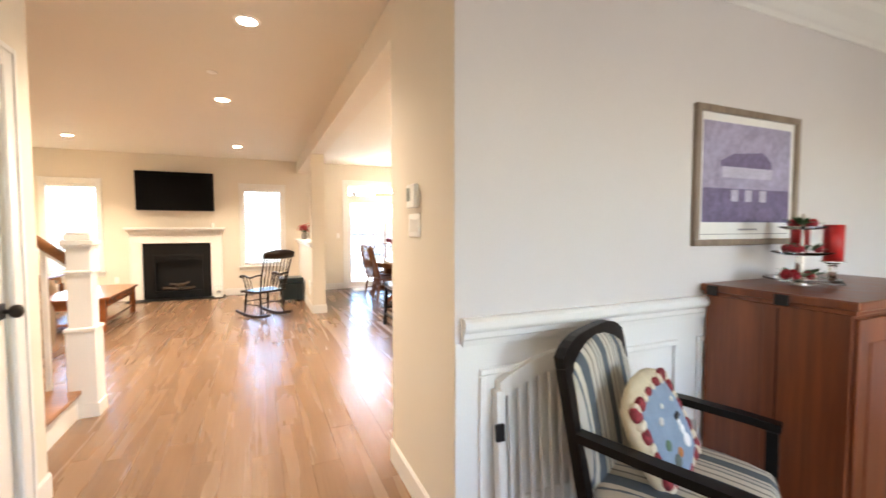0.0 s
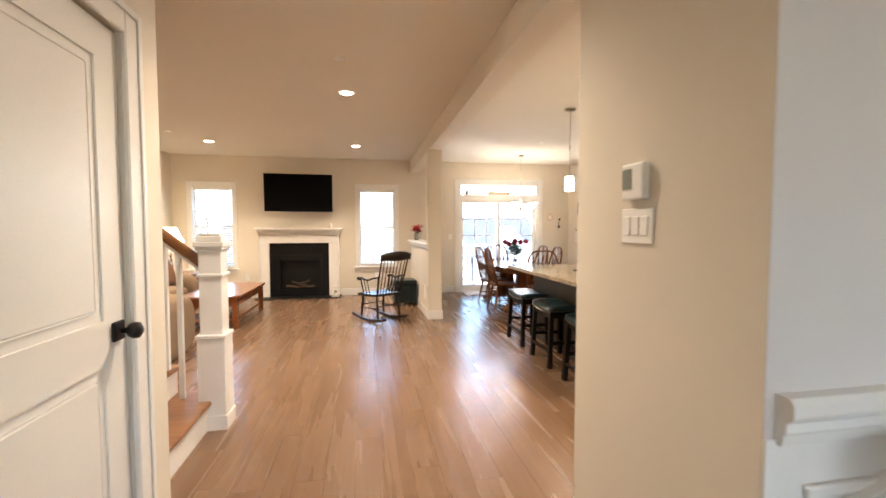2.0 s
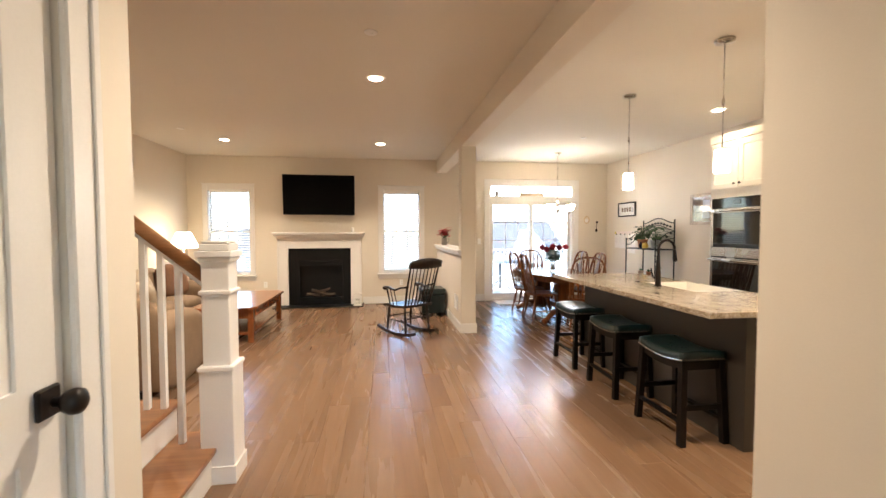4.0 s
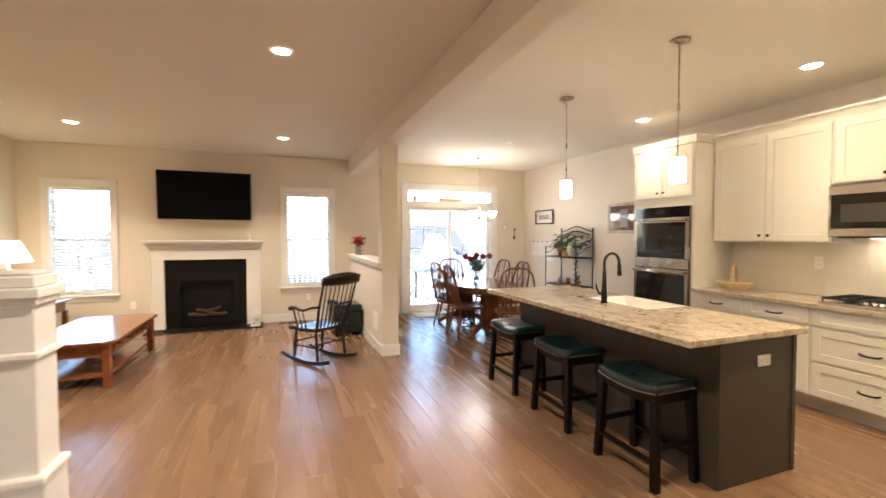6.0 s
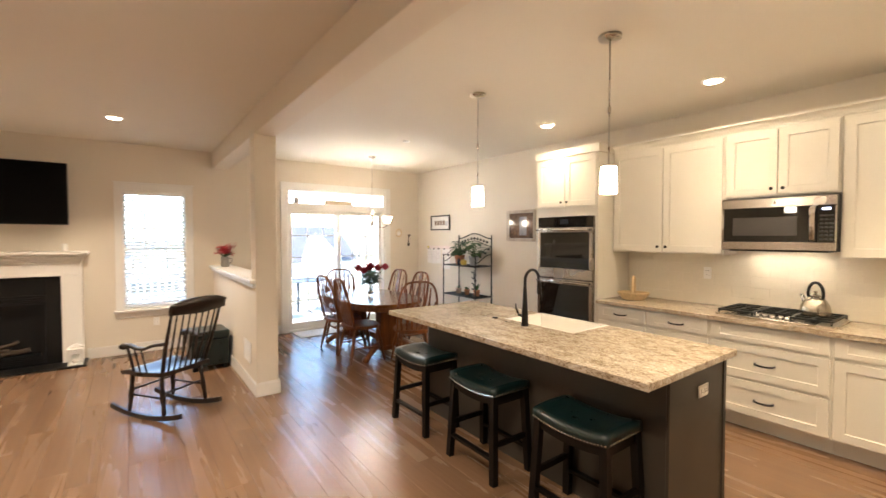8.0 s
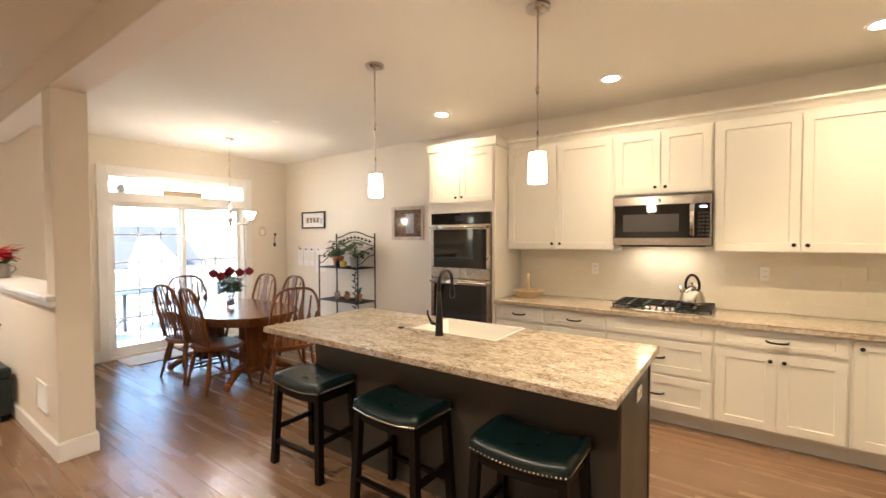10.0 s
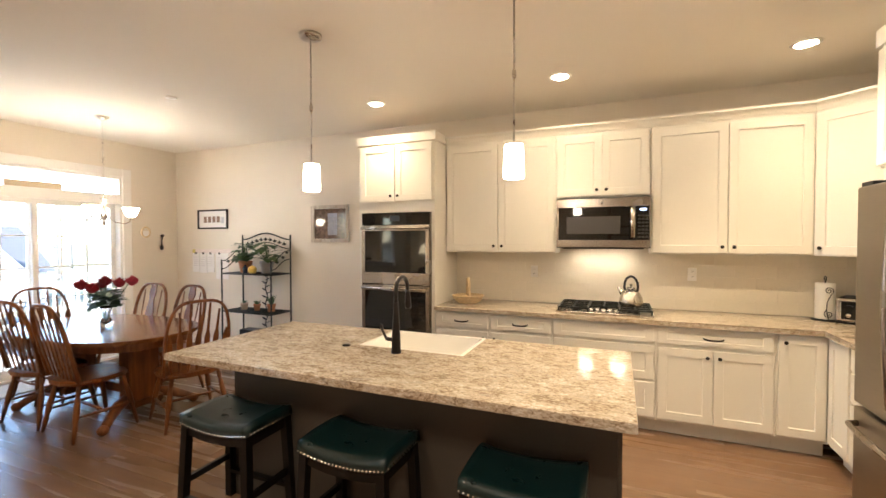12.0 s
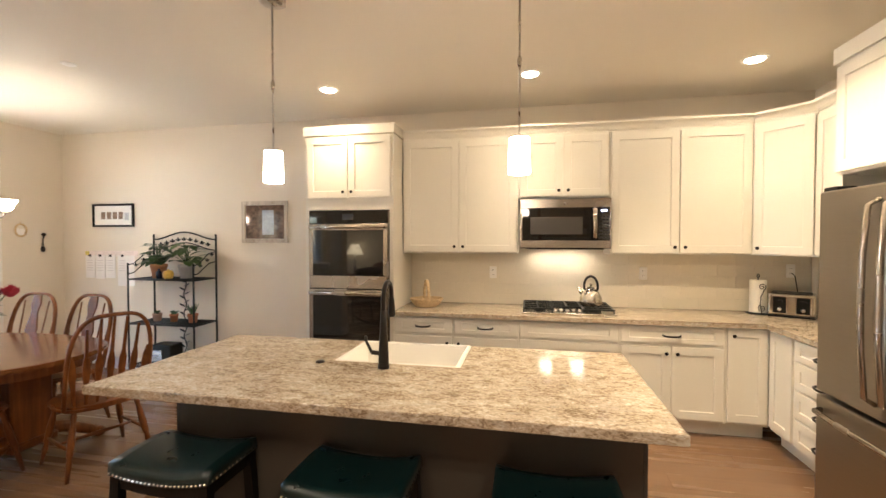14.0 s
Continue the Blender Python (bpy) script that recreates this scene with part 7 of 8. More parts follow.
    for k in range(7):
        u = (k / 6 - 0.5) * 2
        bm = bmesh.new()
        add_tube(bm, [(u * 0.155, -0.195, 0.42), (u * 0.175, back(0.62) - 0.012, 0.62), (u * 0.185, back(0.96), 0.96)], [0.008, 0.009, 0.006], 7)
        part("spindle", bm, DARK_WOOD, t)
    bm = bmesh.new()
    vs = []
    for i in range(17):
        u = i / 8 - 1
        x = u * 0.265
        top = 1.07 - 0.045 * abs(u) ** 2.5
        low = 0.925 + 0.015 * abs(u)
        yb = back(1.0) - 0.03 * (1 - u * u)
        vs.append([bm.verts.new((x, yb + dy, z)) for dy, z in ((0.012, low), (0.012, (low + top) / 2), (-0.008, top), (-0.034, top - 0.006), (-0.016, (low + top) / 2), (-0.012, low))])
    for a, c in zip(vs, vs[1:]):
        for q in range(6):
            bm.faces.new((a[q], a[(q + 1) % 6], c[(q + 1) % 6], c[q])).smooth = True
    bm.faces.new(vs[0]), bm.faces.new(vs[-1][::-1])
    part("crest_rail", bm, DARK_WOOD, t)
    return t


rocking_chair(pose(0.115, 9.38, 0, 0, 0, 35) @ Matrix.Diagonal((1.04, 1.04, 1.0, 1.0)))

t = thing("ottoman", "dark green leather storage ottoman by the half wall", "ottoman", pose(0.60, 10.69, 0, 0, 0, 2))
part("body", B(-0.2, 0.2, -0.21, 0.21, 0.05, 0.36, bev=0.012, seg=2), LEATHER, t)
part("lid", B(-0.21, 0.21, -0.22, 0.22, 0.362, 0.46, bev=0.025, seg=3), LEATHER, t)
for sx in (-1, 1):
    for sy in (-1, 1):
        part("foot", B(sx * 0.16 - 0.025, sx * 0.16 + 0.025, sy * 0.17 - 0.025, sy * 0.17 + 0.025, 0.0, 0.0495), BLACK_WOOD, t)


def coffee_table():
    x0, x1, y0, y1 = -2.66, -1.83, 9.08, 10.72
    t = thing("coffee_table", "cherry wood coffee table with drawers and lower shelf", "table")
    c = 0.09
    bm = bmesh.new()
    add_prism(bm, [(x0 + c, y0), (x1 - c, y0), (x1, y0 + c), (x1, y1 - c), (x1 - c, y1), (x0 + c, y1), (x0, y1 - c), (x0, y0 + c)], 0.43, 0.462)
    es = [e for e in bm.edges if abs(e.verts[0].co.z - e.verts[1].co.z) < 1e-5]
    bmesh.ops.bevel(bm, geom=es, offset=0.008, segments=2, affect="EDGES")
    part("tabletop", bm, CHERRY, t)
    a = 0.07
    part("apron", boxes((x0 + a, x1 - a, y0 + a, y0 + a + 0.02, 0.31, 0.4295), (x0 + a, x1 - a, y1 - a - 0.02, y1 - a, 0.31, 0.4295), (x0 + a, x0 + a + 0.02, y0 + a + 0.02, y1 - a - 0.02, 0.31, 0.4295), (x1 - a - 0.02, x1 - a, y0 + a + 0.02, y1 - a - 0.02, 0.31, 0.4295)), CHERRY, t)
    for k in range(2):
        ya = y0 + 0.2 + k * 0.63
        d = part("drawer", B(x1 - a + 0.0005, x1 - a + 0.012, ya, ya + 0.58, 0.325, 0.42, bev=0.003), CHERRY, t)
        for yy in (ya + 0.15, ya + 0.43):
            bm = bmesh.new()
            add_lathe(bm, [(0.0, 0.0), (0.006, 0.0), (0.012, 0.014), (0.008, 0.02), (0.0, 0.021)], 12, Matrix.Translation((x1 - a + 0.012, yy, 0.372)) @ Matrix.Rotation(radians(90), 4, "Y"))
            part("knob", bm, CHERRY, d)
    for x in (x0 + a - 0.02, x1 - a - 0.05):
        for y in (y0 + a - 0.02, y1 - a - 0.05):
            part("leg", B(x, x + 0.07, y, y + 0.07, 0.0, 0.4295, bev=0.006), CHERRY, t)
    part("shelf", B(x0 + a + 0.01, x1 - a - 0.01, y0 + a + 0.01, y1 - a - 0.01, 0.10, 0.13, bev=0.004), CHERRY, t)


coffee_table()

TAN = material("tan_microfibre", (0.25, 0.17, 0.105), 0.95, var=0.16, scale=7, grain=220, bump=0.25)
TAN_LIGHT = material("pale_striped_cushion", (0.46, 0.38, 0.28), 0.95, var=0.25, scale=25, grain=220, bump=0.25)
BROWN_CUSHION = material("brown_cushion", (0.17, 0.085, 0.045), 0.95, var=0.2, scale=12, grain=200, bump=0.25)


def cushion(bm, cx, cy, cz, sx, sy, sz, m=None):
    """A puffed block with soft edges."""
    made = bmesh.ops.create_cube(bm, size=1)["verts"]
    bmesh.ops.subdivide_edges(bm, edges=list({e for v in made for e in v.link_edges}), cuts=5, use_grid_fill=True)
    made = [v for v in bm.verts if not v.tag]
    for v in made:
        v.tag = True
        p = v.co * 2
        q = Vector([math.copysign(abs(c) ** 0.9, c) for c in p])
        s = 1 - 0.10 * (q.x * q.x * q.y * q.y + q.y * q.y * q.z * q.z + q.x * q.x * q.z * q.z) / 1.5
        bulge = Vector((1 + 0.06 * (1 - q.y * q.y) * (1 - q.z * q.z), 1 + 0.06 * (1 - q.x * q.x) * (1 - q.z * q.z), 1 + 0.22 * (1 - q.x * q.x) * (1 - q.y * q.y)))
        v.co = Vector((q.x * sx / 2 * s * bulge.x, q.y * sy / 2 * s * bulge.y, q.z * sz / 2 * s * bulge.z))
        if m is not None:
            v.co = m @ v.co
        v.co += Vector((cx, cy, cz))
    for f in bm.faces:
        f.smooth = True


def one_cushion(*args, **kw):
    bm = bmesh.new()
    cushion(bm, *args, **kw)
    return bm


def sofa(m, w, seats, label):
    t = thing("sofa", label, "sofa", m, "tan sofas")
    part("base", B(-w / 2 + 0.2, w / 2 - 0.2, -0.40, 0.42, 0.06, 0.30, bev=0.03, seg=2), TAN, t)
    part("back", one_cushion(0, -0.36, 0.45, w - 0.1, 0.22, 0.78), TAN, t)
    for s in (-1, 1):
        part("arm", one_cushion(s * (w / 2 - 0.12), 0.02, 0.33, 0.25, 0.90, 0.60), TAN, t)
        for y in (-0.38, 0.36):
            part("foot", B(s * (w / 2 - 0.2) - 0.03, s * (w / 2 - 0.2) + 0.03, y - 0.03, y + 0.03, 0, 0.0595), BLACK_WOOD, t)
    cw = (w - 0.5) / seats
    for k in range(seats):
        x = -w / 2 + 0.25 + cw * (k + 0.5)
        part("seat_cushion", one_cushion(x, 0.07, 0.39, cw, 0.66, 0.20), TAN, t)
        part("back_cushion", one_cushion(x, -0.20, 0.64, cw, 0.22, 0.46, m=Matrix.Rotation(radians(12), 3, "X")), TAN, t)
    return t


sofa(pose(-3.30, 9.42, 0, 0, 0, -90), 2.15, 3, "tan microfibre three-seat sofa against the wall")
sofa(pose(-2.93, 7.74, 0, 0, 0, 0), 1.72, 2, "tan microfibre loveseat with its back to the stairs")
for x, y, mat, rz, lab in ((-3.28, 8.75, BROWN_CUSHION, -70, "brown throw pillow on the sofa"), (-3.27, 10.1, BROWN_CUSHION, -110, "brown throw pillow on the sofa"), (-3.22, 9.2, TAN_LIGHT, -80, "pale striped throw pillow on the sofa"), (-2.6, 7.83, TAN_LIGHT, 10, "pale striped throw pillow on the loveseat"), (-3.3, 7.83, BROWN_CUSHION, -8, "brown throw pillow on the loveseat")):
    ob = single("throw_pillow", one_cushion(0, 0, 0, 0.44, 0.16, 0.42), mat, lab, "pillow", "throw pillows", pose(x, y, 0.71, 18, 0, rz))

t = thing("end_table", "dark cherry end table in the room corner", "table", Matrix.Translation((-3.43, 11.20, 0)))
part("tabletop", B(-0.33, 0.33, -0.42, 0.42, 0.565, 0.595, bev=0.006), CHERRY, t)
part("apron", B(-0.28, 0.28, -0.37, 0.37, 0.44, 0.5645), CHERRY, t)
part("shelf", B(-0.28, 0.28, -0.37, 0.37, 0.14, 0.165), CHERRY, t)
for sx in (-1, 1):
    for sy in (-1, 1):
        part("leg", B(sx * 0.275 - 0.03, sx * 0.275 + 0.03, sy * 0.365 - 0.03, sy * 0.365 + 0.03, 0, 0.439, bev=0.004), CHERRY, t)
t = thing("table_lamp", "chrome table lamp with a white cone shade, lit", "lamp", Matrix.Translation((-3.45, 10.92, 0.595)))
bm = bmesh.new()
add_lathe(bm, [(0.0, 0.0), (0.085, 0.0), (0.085, 0.015), (0.03, 0.03), (0.022, 0.06), (0.045, 0.12), (0.055, 0.18), (0.04, 0.25), (0.016, 0.30), (0.03, 0.33), (0.035, 0.37), (0.018, 0.41), (0.008, 0.43), (0.008, 0.56), (0.0, 0.56)], 20)
part("base", bm, CHROME, t)
bm = bmesh.new()
n = 32
lo = [(0.225, 0.565), (0.105, 0.825), (0.102, 0.825), (0.222, 0.565)]
vs = [[bm.verts.new((r * math.cos(6.28318 * i / n), r * math.sin(6.28318 * i / n), z)) for i in range(n)] for r, z in lo]
for q in range(4):
    for i in range(n):
        bm.faces.new((vs[q][i], vs[q][(i + 1) % n], vs[(q + 1) % 4][(i + 1) % n], vs[(q + 1) % 4][i])).smooth = True
part("shade", bm, SHADE_GLOW, t, "glowing white fabric shade")
bm = bmesh.new()
bmesh.ops.create_uvsphere(bm, u_segments=14, v_segments=8, radius=0.03, matrix=Matrix.Translation((0, 0, 0.60)))
part("bulb", bm, glow("bulb", WARM, 4.5), t, "glowing bulb")
t = framed(pose(WEST, 9.70, 1.62, 0, 0, 90), 0.60, 0.72, 0.03, NICKEL, CARD, "wall_picture", "silver framed pale picture over the sofa")
part("print", B(-0.2, 0.2, -0.0125, -0.0105, -0.25, 0.25), material("pale_picture", (0.42, 0.42, 0.40), 0.6, var=0.3, scale=5), t)

# ---- front dining room ----
t = thing("bar_cabinet", "red-brown wooden folding-top bar cabinet", "cabinet", pose(2.80, 3.26, 0, 0, 0, 0))
part("body", B(-0.555, 0.60, -0.30, 0.315, 0.06, 1.045, bev=0.004), MAHOGANY, t)
part("plinth", B(-0.53, 0.58, -0.28, 0.30, 0.0, 0.0595), MAHOGANY, t)
part("folding_top", B(-0.585, 0.62, -0.335, 0.328, 1.066, 1.105, bev=0.006), MAHOGANY, t)
part("top_rail", B(-0.565, 0.605, -0.315, 0.32, 1.0455, 1.0655, bev=0.003), MAHOGANY, t)
part("side_seam", B(-0.5562, -0.5552, -0.034, -0.028, 0.08, 1.03), BLACK_WOOD, t)
part("side_stile", B(-0.5575, -0.5553, -0.0275, 0.03, 0.08, 1.03, bev=0.001), MAHOGANY, t)
for y in (-0.06, 0.26):
    part("hinge", B(-0.592, -0.5855, y - 0.03, y + 0.03, 1.05, 1.10, bev=0.002), BRONZE, t)
for x0, x1, kx in ((-0.54, 0.02, -0.02), (0.025, 0.585, 0.065)):
    bm = bmesh.new()
    add_box(bm, x0, x1, -0.318, -0.301, 0.09, 1.03, bev=0.003)
    d = part("door", bm, MAHOGANY, t)
    part("door_panel", B(x0 + 0.08, x1 - 0.08, -0.324, -0.3185, 0.18, 0.93, bev=0.003), MAHOGANY, d)
    bm = bmesh.new()
    add_lathe(bm, [(0.0, 0.0), (0.006, 0.0), (0.014, 0.02), (0.0, 0.026)], 12, Matrix.Translation((kx, -0.3185, 0.6)) @ Matrix.Rotation(radians(90), 4, "X"))
    part("knob", bm, BRONZE, d)


def striped():
    m = bpy.data.materials.new("striped_fabric")
    tree, b = nodes_of(m)
    N, L = tree.nodes.new, tree.links.new
    co, sep = N("ShaderNodeTexCoord"), N("ShaderNodeSeparateXYZ")
    L(co.outputs["Object"], sep.inputs[0])
    mul, fr, ramp, ns = N("ShaderNodeMath"), N("ShaderNodeMath"), N("ShaderNodeValToRGB"), N("ShaderNodeTexNoise")
    mul.operation, fr.operation = "MULTIPLY", "FRACT"
    mul.inputs[1].default_value = 6.0
    L(sep.outputs["X"], mul.inputs[0]), L(mul.outputs[0], fr.inputs[0]), L(fr.outputs[0], ramp.inputs[0])
    r = ramp.color_ramp
    r.interpolation = "CONSTANT"
    r.elements[0].position, r.elements[0].color = 0.0, (0.10, 0.118, 0.132, 1)
    r.elements[1].position, r.elements[1].color = 0.30, (0.55, 0.50, 0.40, 1)
    for pos, c in ((0.40, (0.12, 0.14, 0.16, 1)), (0.44, (0.50, 0.46, 0.38, 1)), (0.56, (0.20, 0.20, 0.19, 1)), (0.62, (0.58, 0.53, 0.43, 1)), (0.78, (0.24, 0.22, 0.19, 1)), (0.84, (0.55, 0.50, 0.40, 1))):
        r.elements.new(pos).color = c
    ns.inputs["Scale"].default_value = 260
    bp = N("ShaderNodeBump")
    bp.inputs["Strength"].default_value, bp.inputs["Distance"].default_value = 0.25, 0.01
    L(ns.outputs[0], bp.inputs["Height"]), L(bp.outputs[0], b.inputs["Normal"])
    L(ramp.outputs[0], b.inputs["Base Color"])
    b.inputs["Roughness"].default_value = 0.9
    return m


STRIPE = striped()


def armchair(m):
    t = thing("armchair", "black wooden armchair with blue and cream striped upholstery", "chair", m)
    def lean(z):
        return -0.27 - (z - 0.40) * 0.20
    for sx in (-1, 1):
        bm = bmesh.new()
        add_tube(bm, [(sx * 0.27, -0.30, 0.0), (sx * 0.275, -0.27, 0.40), (sx * 0.28, lean(0.88), 0.88)], 0.02, 4, flat=(0.042, 0.046))
        part("back_post", bm, BLACK_WOOD, t)
        bm = bmesh.new()
        add_tube(bm, [(sx * 0.29, 0.26, 0.0), (sx * 0.29, 0.255, 0.60)], 0.02, 4, flat=(0.044, 0.044))
        part("front_leg", bm, BLACK_WOOD, t)
        bm = bmesh.new()
        add_tube(bm, [(sx * 0.285, lean(0.64) + 0.02, 0.645), (sx * 0.30, -0.05, 0.635), (sx * 0.302, 0.15, 0.625), (sx * 0.298, 0.285, 0.615)], 0.02, 4, flat=(0.052, 0.032))
        part("arm", bm, BLACK_WOOD, t)
    bm = bmesh.new()
    prev = None
    for i in range(15):
        u = i / 7 - 1
        z0, z1 = 0.845 + 0.045 * (1 - u * u), 0.92 + 0.062 * (1 - u ** 4)
        cur = [bm.verts.new((u * 0.30, lean(z) + dy, z)) for dy, z in ((0.02, z0), (0.02, z1), (-0.022, z1), (-0.022, z0))]
        if prev:
            for q in range(4):
                bm.faces.new((prev[q], prev[(q + 1) % 4], cur[(q + 1) % 4], cur[q]))
        else:
            bm.faces.new(cur)
        prev = cur
    bm.faces.new(prev[::-1])
    part("crest_rail", bm, BLACK_WOOD, t)
    part("seat_rail", boxes((-0.27, 0.27, -0.27, -0.235, 0.30, 0.37), (-0.27, 0.27, 0.235, 0.27, 0.30, 0.37), (-0.29, -0.255, -0.235, 0.235, 0.30, 0.37), (0.255, 0.29, -0.235, 0.235, 0.30, 0.37)), BLACK_WOOD, t)
    part("seat_cushion", one_cushion(0, 0.01, 0.42, 0.53, 0.56, 0.12), STRIPE, t, "striped upholstered seat")
    bm = bmesh.new()
    cushion(bm, 0, 0, 0, 0.50, 0.09, 0.50)
    bmesh.ops.transform(bm, matrix=pose(0, lean(0.66) + 0.012, 0.655, 11.5, 0, 0), verts=bm.verts)
    part("back_cushion", bm, STRIPE, t, "striped upholstered back")
    return t


armchair(pose(1.51, 3.13, 0, 0, 0, 206) @ Matrix.Diagonal((1.08, 0.96, 1.0, 1.0)))
PILLOW = material("blue_tapestry", (0.22, 0.28, 0.36), 0.95, var=0.18, scale=14, grain=200, bump=0.3)
t = thing("tapestry_pillow", "blue tapestry pillow with red check border, on the chair", "pillow", pose(1.44, 3.185, 0.63, 22, 12, 203) @ Matrix.Diagonal((0.84, 0.8, 0.86, 1.0)))
part("body", one_cushion(0, 0, 0, 0.43, 0.10, 0.43), material("cream_tapestry", (0.62, 0.53, 0.36), 0.95, var=0.15, scale=20, grain=200, bump=0.3), t, "cream quilted backing")
part("blue_field", one_cushion(0, 0.032, 0, 0.35, 0.06, 0.35), PILLOW, t, "blue woven field")
RED = material("red_check", (0.22, 0.025, 0.03), 0.95, var=0.5, scale=60, bump=0.2)
CREAM = material("cream_check", (0.60, 0.50, 0.36), 0.95, var=0.15, scale=40, bump=0.2)
for k in range(4):
    for j in range(8):
        bm = bmesh.new()
        cushion(bm, -0.168 + j * 0.048, 0.036, 0.180, 0.036 if j % 2 else 0.06, 0.036, 0.05)
        bmesh.ops.transform(bm, matrix=Matrix.Rotation(k * math.pi / 2, 4, "Y"), verts=bm.verts)
        part("border_check", bm, CREAM if j % 2 else RED, t, "cream check" if j % 2 else "red check")
for x, z, r, c in ((0.06, 0.07, 0.018, (0.55, 0.50, 0.44)), (0.09, -0.02, 0.022, (0.10, 0.16, 0.09)), (0.02, -0.09, 0.02, (0.42, 0.16, 0.05)), (0.07, -0.10, 0.026, (0.12, 0.14, 0.12)), (-0.11, 0.09, 0.013, (0.6, 0.57, 0.5)), (0.0, 0.11, 0.012, (0.6, 0.57, 0.5))):
    bm = bmesh.new()
    bmesh.ops.create_uvsphere(bm, u_segments=12, v_segments=8, radius=r, matrix=Matrix.Translation((x, 0.064, z)) @ Matrix.Diagonal((1.2, 0.25, 1, 1)))
    part("woven_patch", bm, material("woven_patch", c, 0.95, var=0.2, scale=60, bump=0.2), t)
for x, z, r in ((-0.03, -0.05, 0.03), (-0.03, 0.0, 0.022), (-0.03, 0.035, 0.016)):
    bm = bmesh.new()
    bmesh.ops.create_uvsphere(bm, u_segments=12, v_segments=8, radius=r, matrix=Matrix.Translation((x - 0.05, 0.064, z - 0.04)) @ Matrix.Diagonal((1, 0.25, 1, 1)))
    part("white_patch", bm, PAPER, t, "white woven patch")
part("black_patch", B(-0.105, -0.06, 0.062, 0.072, 0.01, 0.035, bev=0.004), BLACK, t)

t = thing("baby_gate", "white arched wooden baby gate leaning on the wainscot", "gate", pose(1.325, 3.515, 0, -4, 0, 0))
bm = bmesh.new()
for z, bow, h in ((0.69, 0.10, 0.075), (0.05, 0.0, 0.05)):
    prev = None
    for i in range(17):
        u = i / 8 - 1
        z0 = z + bow * (1 - u * u)
        cur = [bm.verts.new((u * 0.37, y, zz)) for y, zz in ((-0.02, z0), (0.02, z0), (0.02, z0 + h), (-0.02, z0 + h))]
        if prev:
            for q in range(4):
                bm.faces.new((prev[q], prev[(q + 1) % 4], cur[(q + 1) % 4], cur[q]))
        else:
            bm.faces.new(cur)
        prev = cur
    bm.faces.new(prev[::-1])
    part("top_rail" if bow else "bottom_rail", bm, TRIM, t)
    bm = bmesh.new()
bm.free()
for sx in (-1, 1):
    part("side_post", B(sx * 0.37 - 0.02, sx * 0.37 + 0.02, -0.022, 0.022, 0.0, 0.73, bev=0.004), TRIM, t)
for k in range(13):
    x = -0.318 + k * 0.053
    part("bar", B(x - 0.01, x + 0.01, -0.008, 0.008, 0.10, 0.705 + 0.10 * (1 - (x / 0.37) ** 2), bev=0.003), TRIM, t)
part("latch", B(-0.405, -0.365, -0.04, -0.0225, 0.53, 0.60, bev=0.003), BRONZE, t, "dark metal latch")

TAUPE = wood("taupe_frame_wood", (0.17, 0.125, 0.09), (0.30, 0.23, 0.17), 0.4, 2, 20, 0.05)
t = framed(pose(2.595, 3.60, 1.675), 0.91, 0.745, 0.035, TAUPE, CARD, "large_picture", "large taupe framed purple print of a shop building", 0.03)
part("print", B(-0.385, 0.385, -0.0125, -0.0105, -0.245, 0.295), material("violet_print", (0.34, 0.31, 0.44), 0.5, var=0.28, scale=6, grain=30), t)
VIOLET = material("deep_violet_print", (0.15, 0.12, 0.22), 0.5, var=0.35, scale=10, grain=40)
part("print_ground", B(-0.384, 0.384, -0.0135, -0.0126, -0.244, -0.06), VIOLET, t)
bm = bmesh.new()
vs = [(-0.24, 0.06), (0.2, 0.06), (0.2, 0.10), (0.12, 0.15), (-0.14, 0.13), (-0.24, 0.09)]
f = [bm.verts.new((x, -0.0142, z)) for x, z in vs]
k2 = [bm.verts.new((x, -0.0127, z)) for x, z in vs]
bm.faces.new(f), bm.faces.new(k2[::-1])
for i in range(6):
    bm.faces.new((f[i], f[(i + 1) % 6], k2[(i + 1) % 6], k2[i]))
part("print_roof", bm, VIOLET, t)
part("print_facade", B(-0.23, 0.21, -0.0142, -0.0127, 0.0, 0.058), material("pale_violet_print", (0.46, 0.44, 0.54), 0.5, var=0.2, scale=12), t)
for x in (-0.15, -0.03, 0.10):
    part("print_window", B(x, x + 0.06, -0.0142, -0.0136, -0.13, -0.065), bpy.data.materials["pale_violet_print"], t)
part("caption_bar", B(-0.08, 0.09, -0.0125, -0.0105, -0.29, -0.28), material("grey_ink", (0.35, 0.34, 0.34), 0.8), t)
part("inner_line", B(-0.385, 0.385, -0.0122, -0.0105, -0.312, -0.308), bpy.data.materials["grey_ink"], t)

t = thing("tiered_tray", "glass three-tier stand with holiday berries and greenery", "stand", Matrix.Translation((2.62, 3.33, 1.105)))
for z, r in ((0.02, 0.16), (0.155, 0.13), (0.285, 0.10)):
    bm = bmesh.new()
    add_lathe(bm, [(0.0, z), (r * 0.7, z), (r, z + 0.012), (r, z + 0.017), (r * 0.7, z + 0.006), (0.0, z + 0.006)], 24)
    part("plate", bm, CLEAR, t, "clear glass plate")
bm = bmesh.new()
add_lathe(bm, [(0.0, 0.0), (0.05, 0.0), (0.012, 0.018), (0.008, 0.10), (0.008, 0.36), (0.0, 0.37)], 14)
part("stem", bm, NICKEL, t)
rng = random.Random(31)
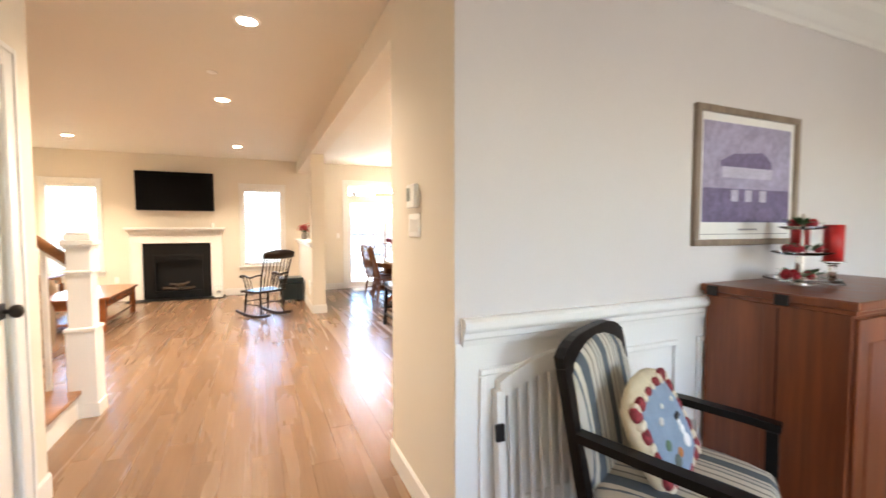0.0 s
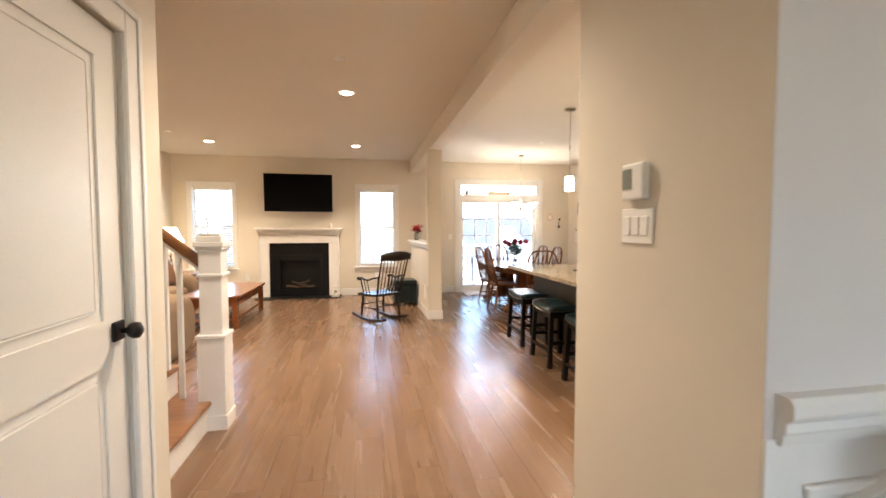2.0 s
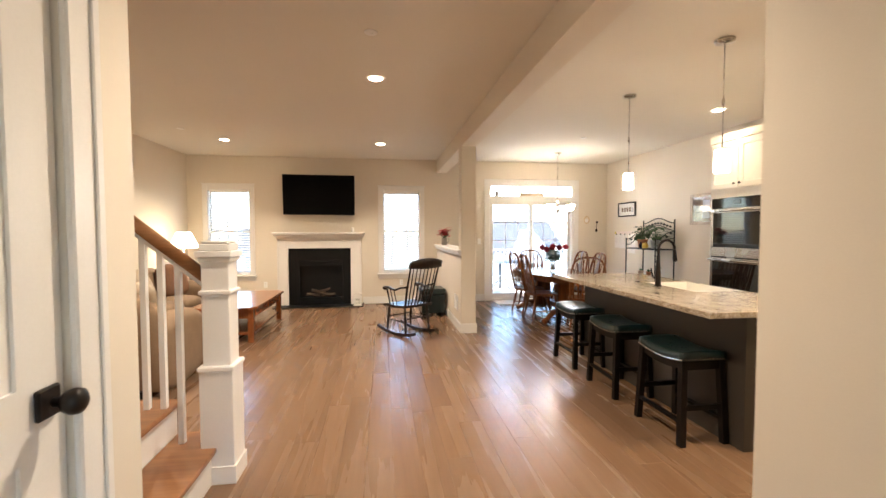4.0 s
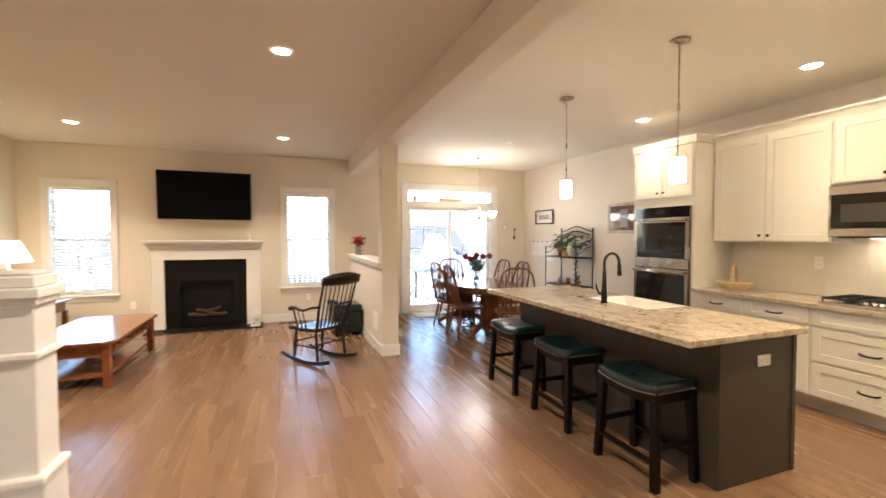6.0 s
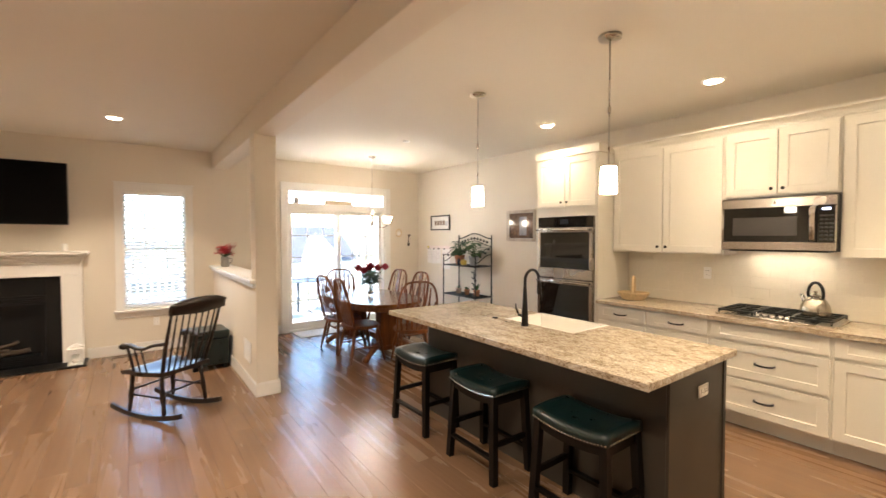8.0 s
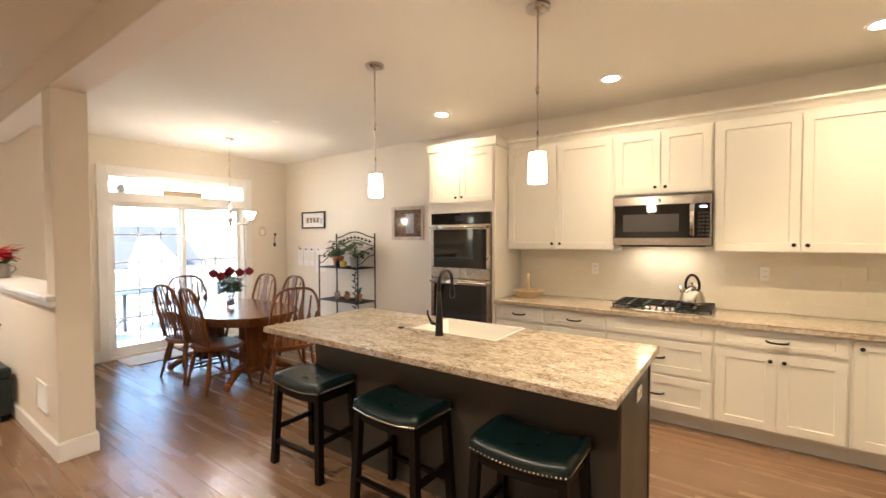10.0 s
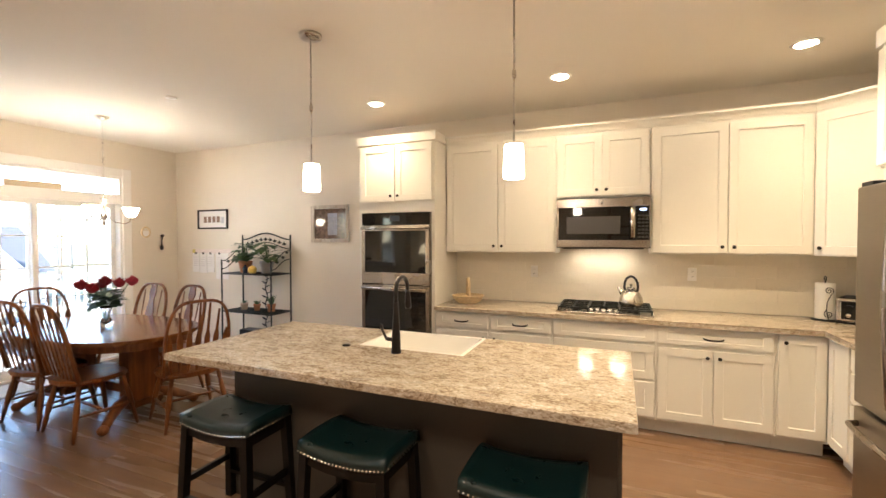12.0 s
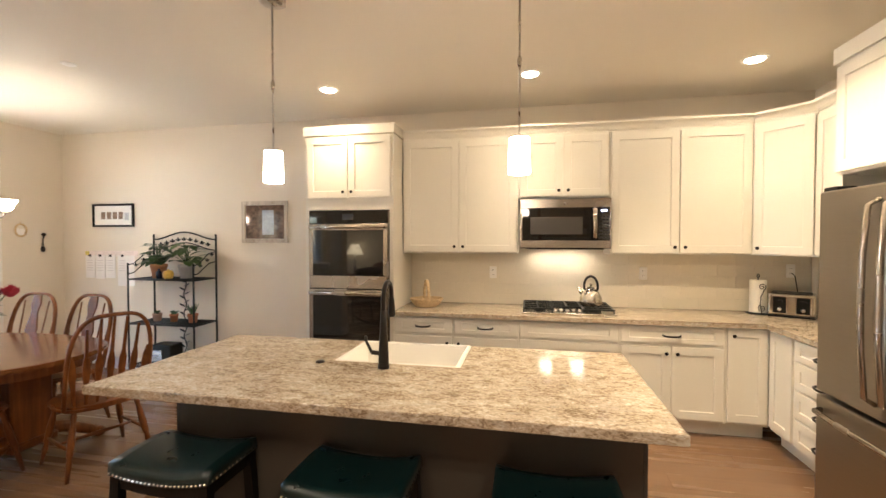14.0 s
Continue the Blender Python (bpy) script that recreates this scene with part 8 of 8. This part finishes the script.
for z, r, n in ((0.03, 0.09, 9), (0.165, 0.08, 8), (0.295, 0.055, 6)):
    bg = bmesh.new()
    for k in range(n):
        a = rng.uniform(0, 6.28)
        bm = bmesh.new()
        bmesh.ops.create_icosphere(bm, subdivisions=2, radius=rng.uniform(0.016, 0.026), matrix=Matrix.Translation((r * math.cos(a) * 0.8, r * math.sin(a) * 0.8, z + 0.022)))
        part("bauble", bm, ROSE, t, "red bauble")
    for k in range(26):
        a = rng.uniform(0, 6.28)
        p = Vector((r * 0.6 * math.cos(a), r * 0.6 * math.sin(a), z + 0.015))
        add_leaf(bg, p, p + Vector((math.cos(a) * 0.06, math.sin(a) * 0.06, rng.uniform(0.0, 0.06))), 0.022, 0.2)
    part("greenery", bg, LEAF, t, "green sprigs")["kind"] = "stuff"
WAX = material("red_wax", (0.42, 0.012, 0.012), 0.45, var=0.06)
for x, y, h, c in ((2.78, 3.42, 0.20, 0.14), (2.80, 3.28, 0.12, 0.19)):
    t = thing("candle_holder", "red pillar candle on a clear glass holder", "candle", Matrix.Translation((x, y, 1.105)), "red candles")
    bm = bmesh.new()
    add_lathe(bm, [(0.0, 0.0), (0.055, 0.0), (0.05, 0.012), (0.018, 0.03), (0.015, h - 0.03), (0.03, h - 0.012), (0.055, h), (0.0, h)], 20)
    part("holder", bm, CLEAR, t)
    bm = bmesh.new()
    add_lathe(bm, [(0.0, h + 0.001), (0.042, h + 0.001), (0.043, h + c), (0.036, h + c), (0.033, h + c - 0.01), (0.0, h + c - 0.012)], 20)
    part("candle", bm, WAX, t, "red wax candle")

# ---- the floor boards ----
def lay_floor():
    """Boards along y, in staggered rows; the nearest ones are pieces of their own, the rest one joined part."""
    rng = random.Random(7)
    floor = tagged(new("floor"), "brown hand-scraped oak plank floor", "floor", kind="structure")
    W, GAP = 0.165, 0.0005
    meshes = {}
    rest = bmesh.new()
    count = 0
    x = WEST
    while x < EAST - 0.001:
        w = min(W, EAST - x)
        y = -1.0 - rng.random() * 1.2
        while y < NORTH:
            length = rng.choice((0.8, 1.2, 1.2, 1.6, 1.9))
            y0, y1 = max(y, -1.0), min(y + length, NORTH)
            y += length
            if y1 - y0 < 0.05:
                continue
            near = -1.6 < x < 2.0 and 3.0 < y0 < 10.6 and abs(w - W) < 1e-6 and y1 - y0 > 0.3
            if near and count < 300:
                key = round(y1 - y0, 2)
                if key not in meshes:
                    bm = bmesh.new()
                    add_box(bm, 0, w - GAP, 0, key - GAP, -0.012, 0.0)
                    top = [e for e in bm.edges if all(v.co.z > -0.001 for v in e.verts)]
                    bmesh.ops.bevel(bm, geom=top, offset=0.0009, segments=1, affect="EDGES")
                    meshes[key] = finish("plank", bm, FLOOR)
                ob = new("plank", meshes[key])
                ob.location = (x, y0, 0)
                ob.parent = floor
                count += 1
            else:
                add_box(rest, x, x + w - GAP, y0, y1 - GAP, -0.012, 0.0)
        x += W
    far = part("far_planks", rest, FLOOR_FAR, floor)
    far["kind"] = "stuff"


lay_floor()
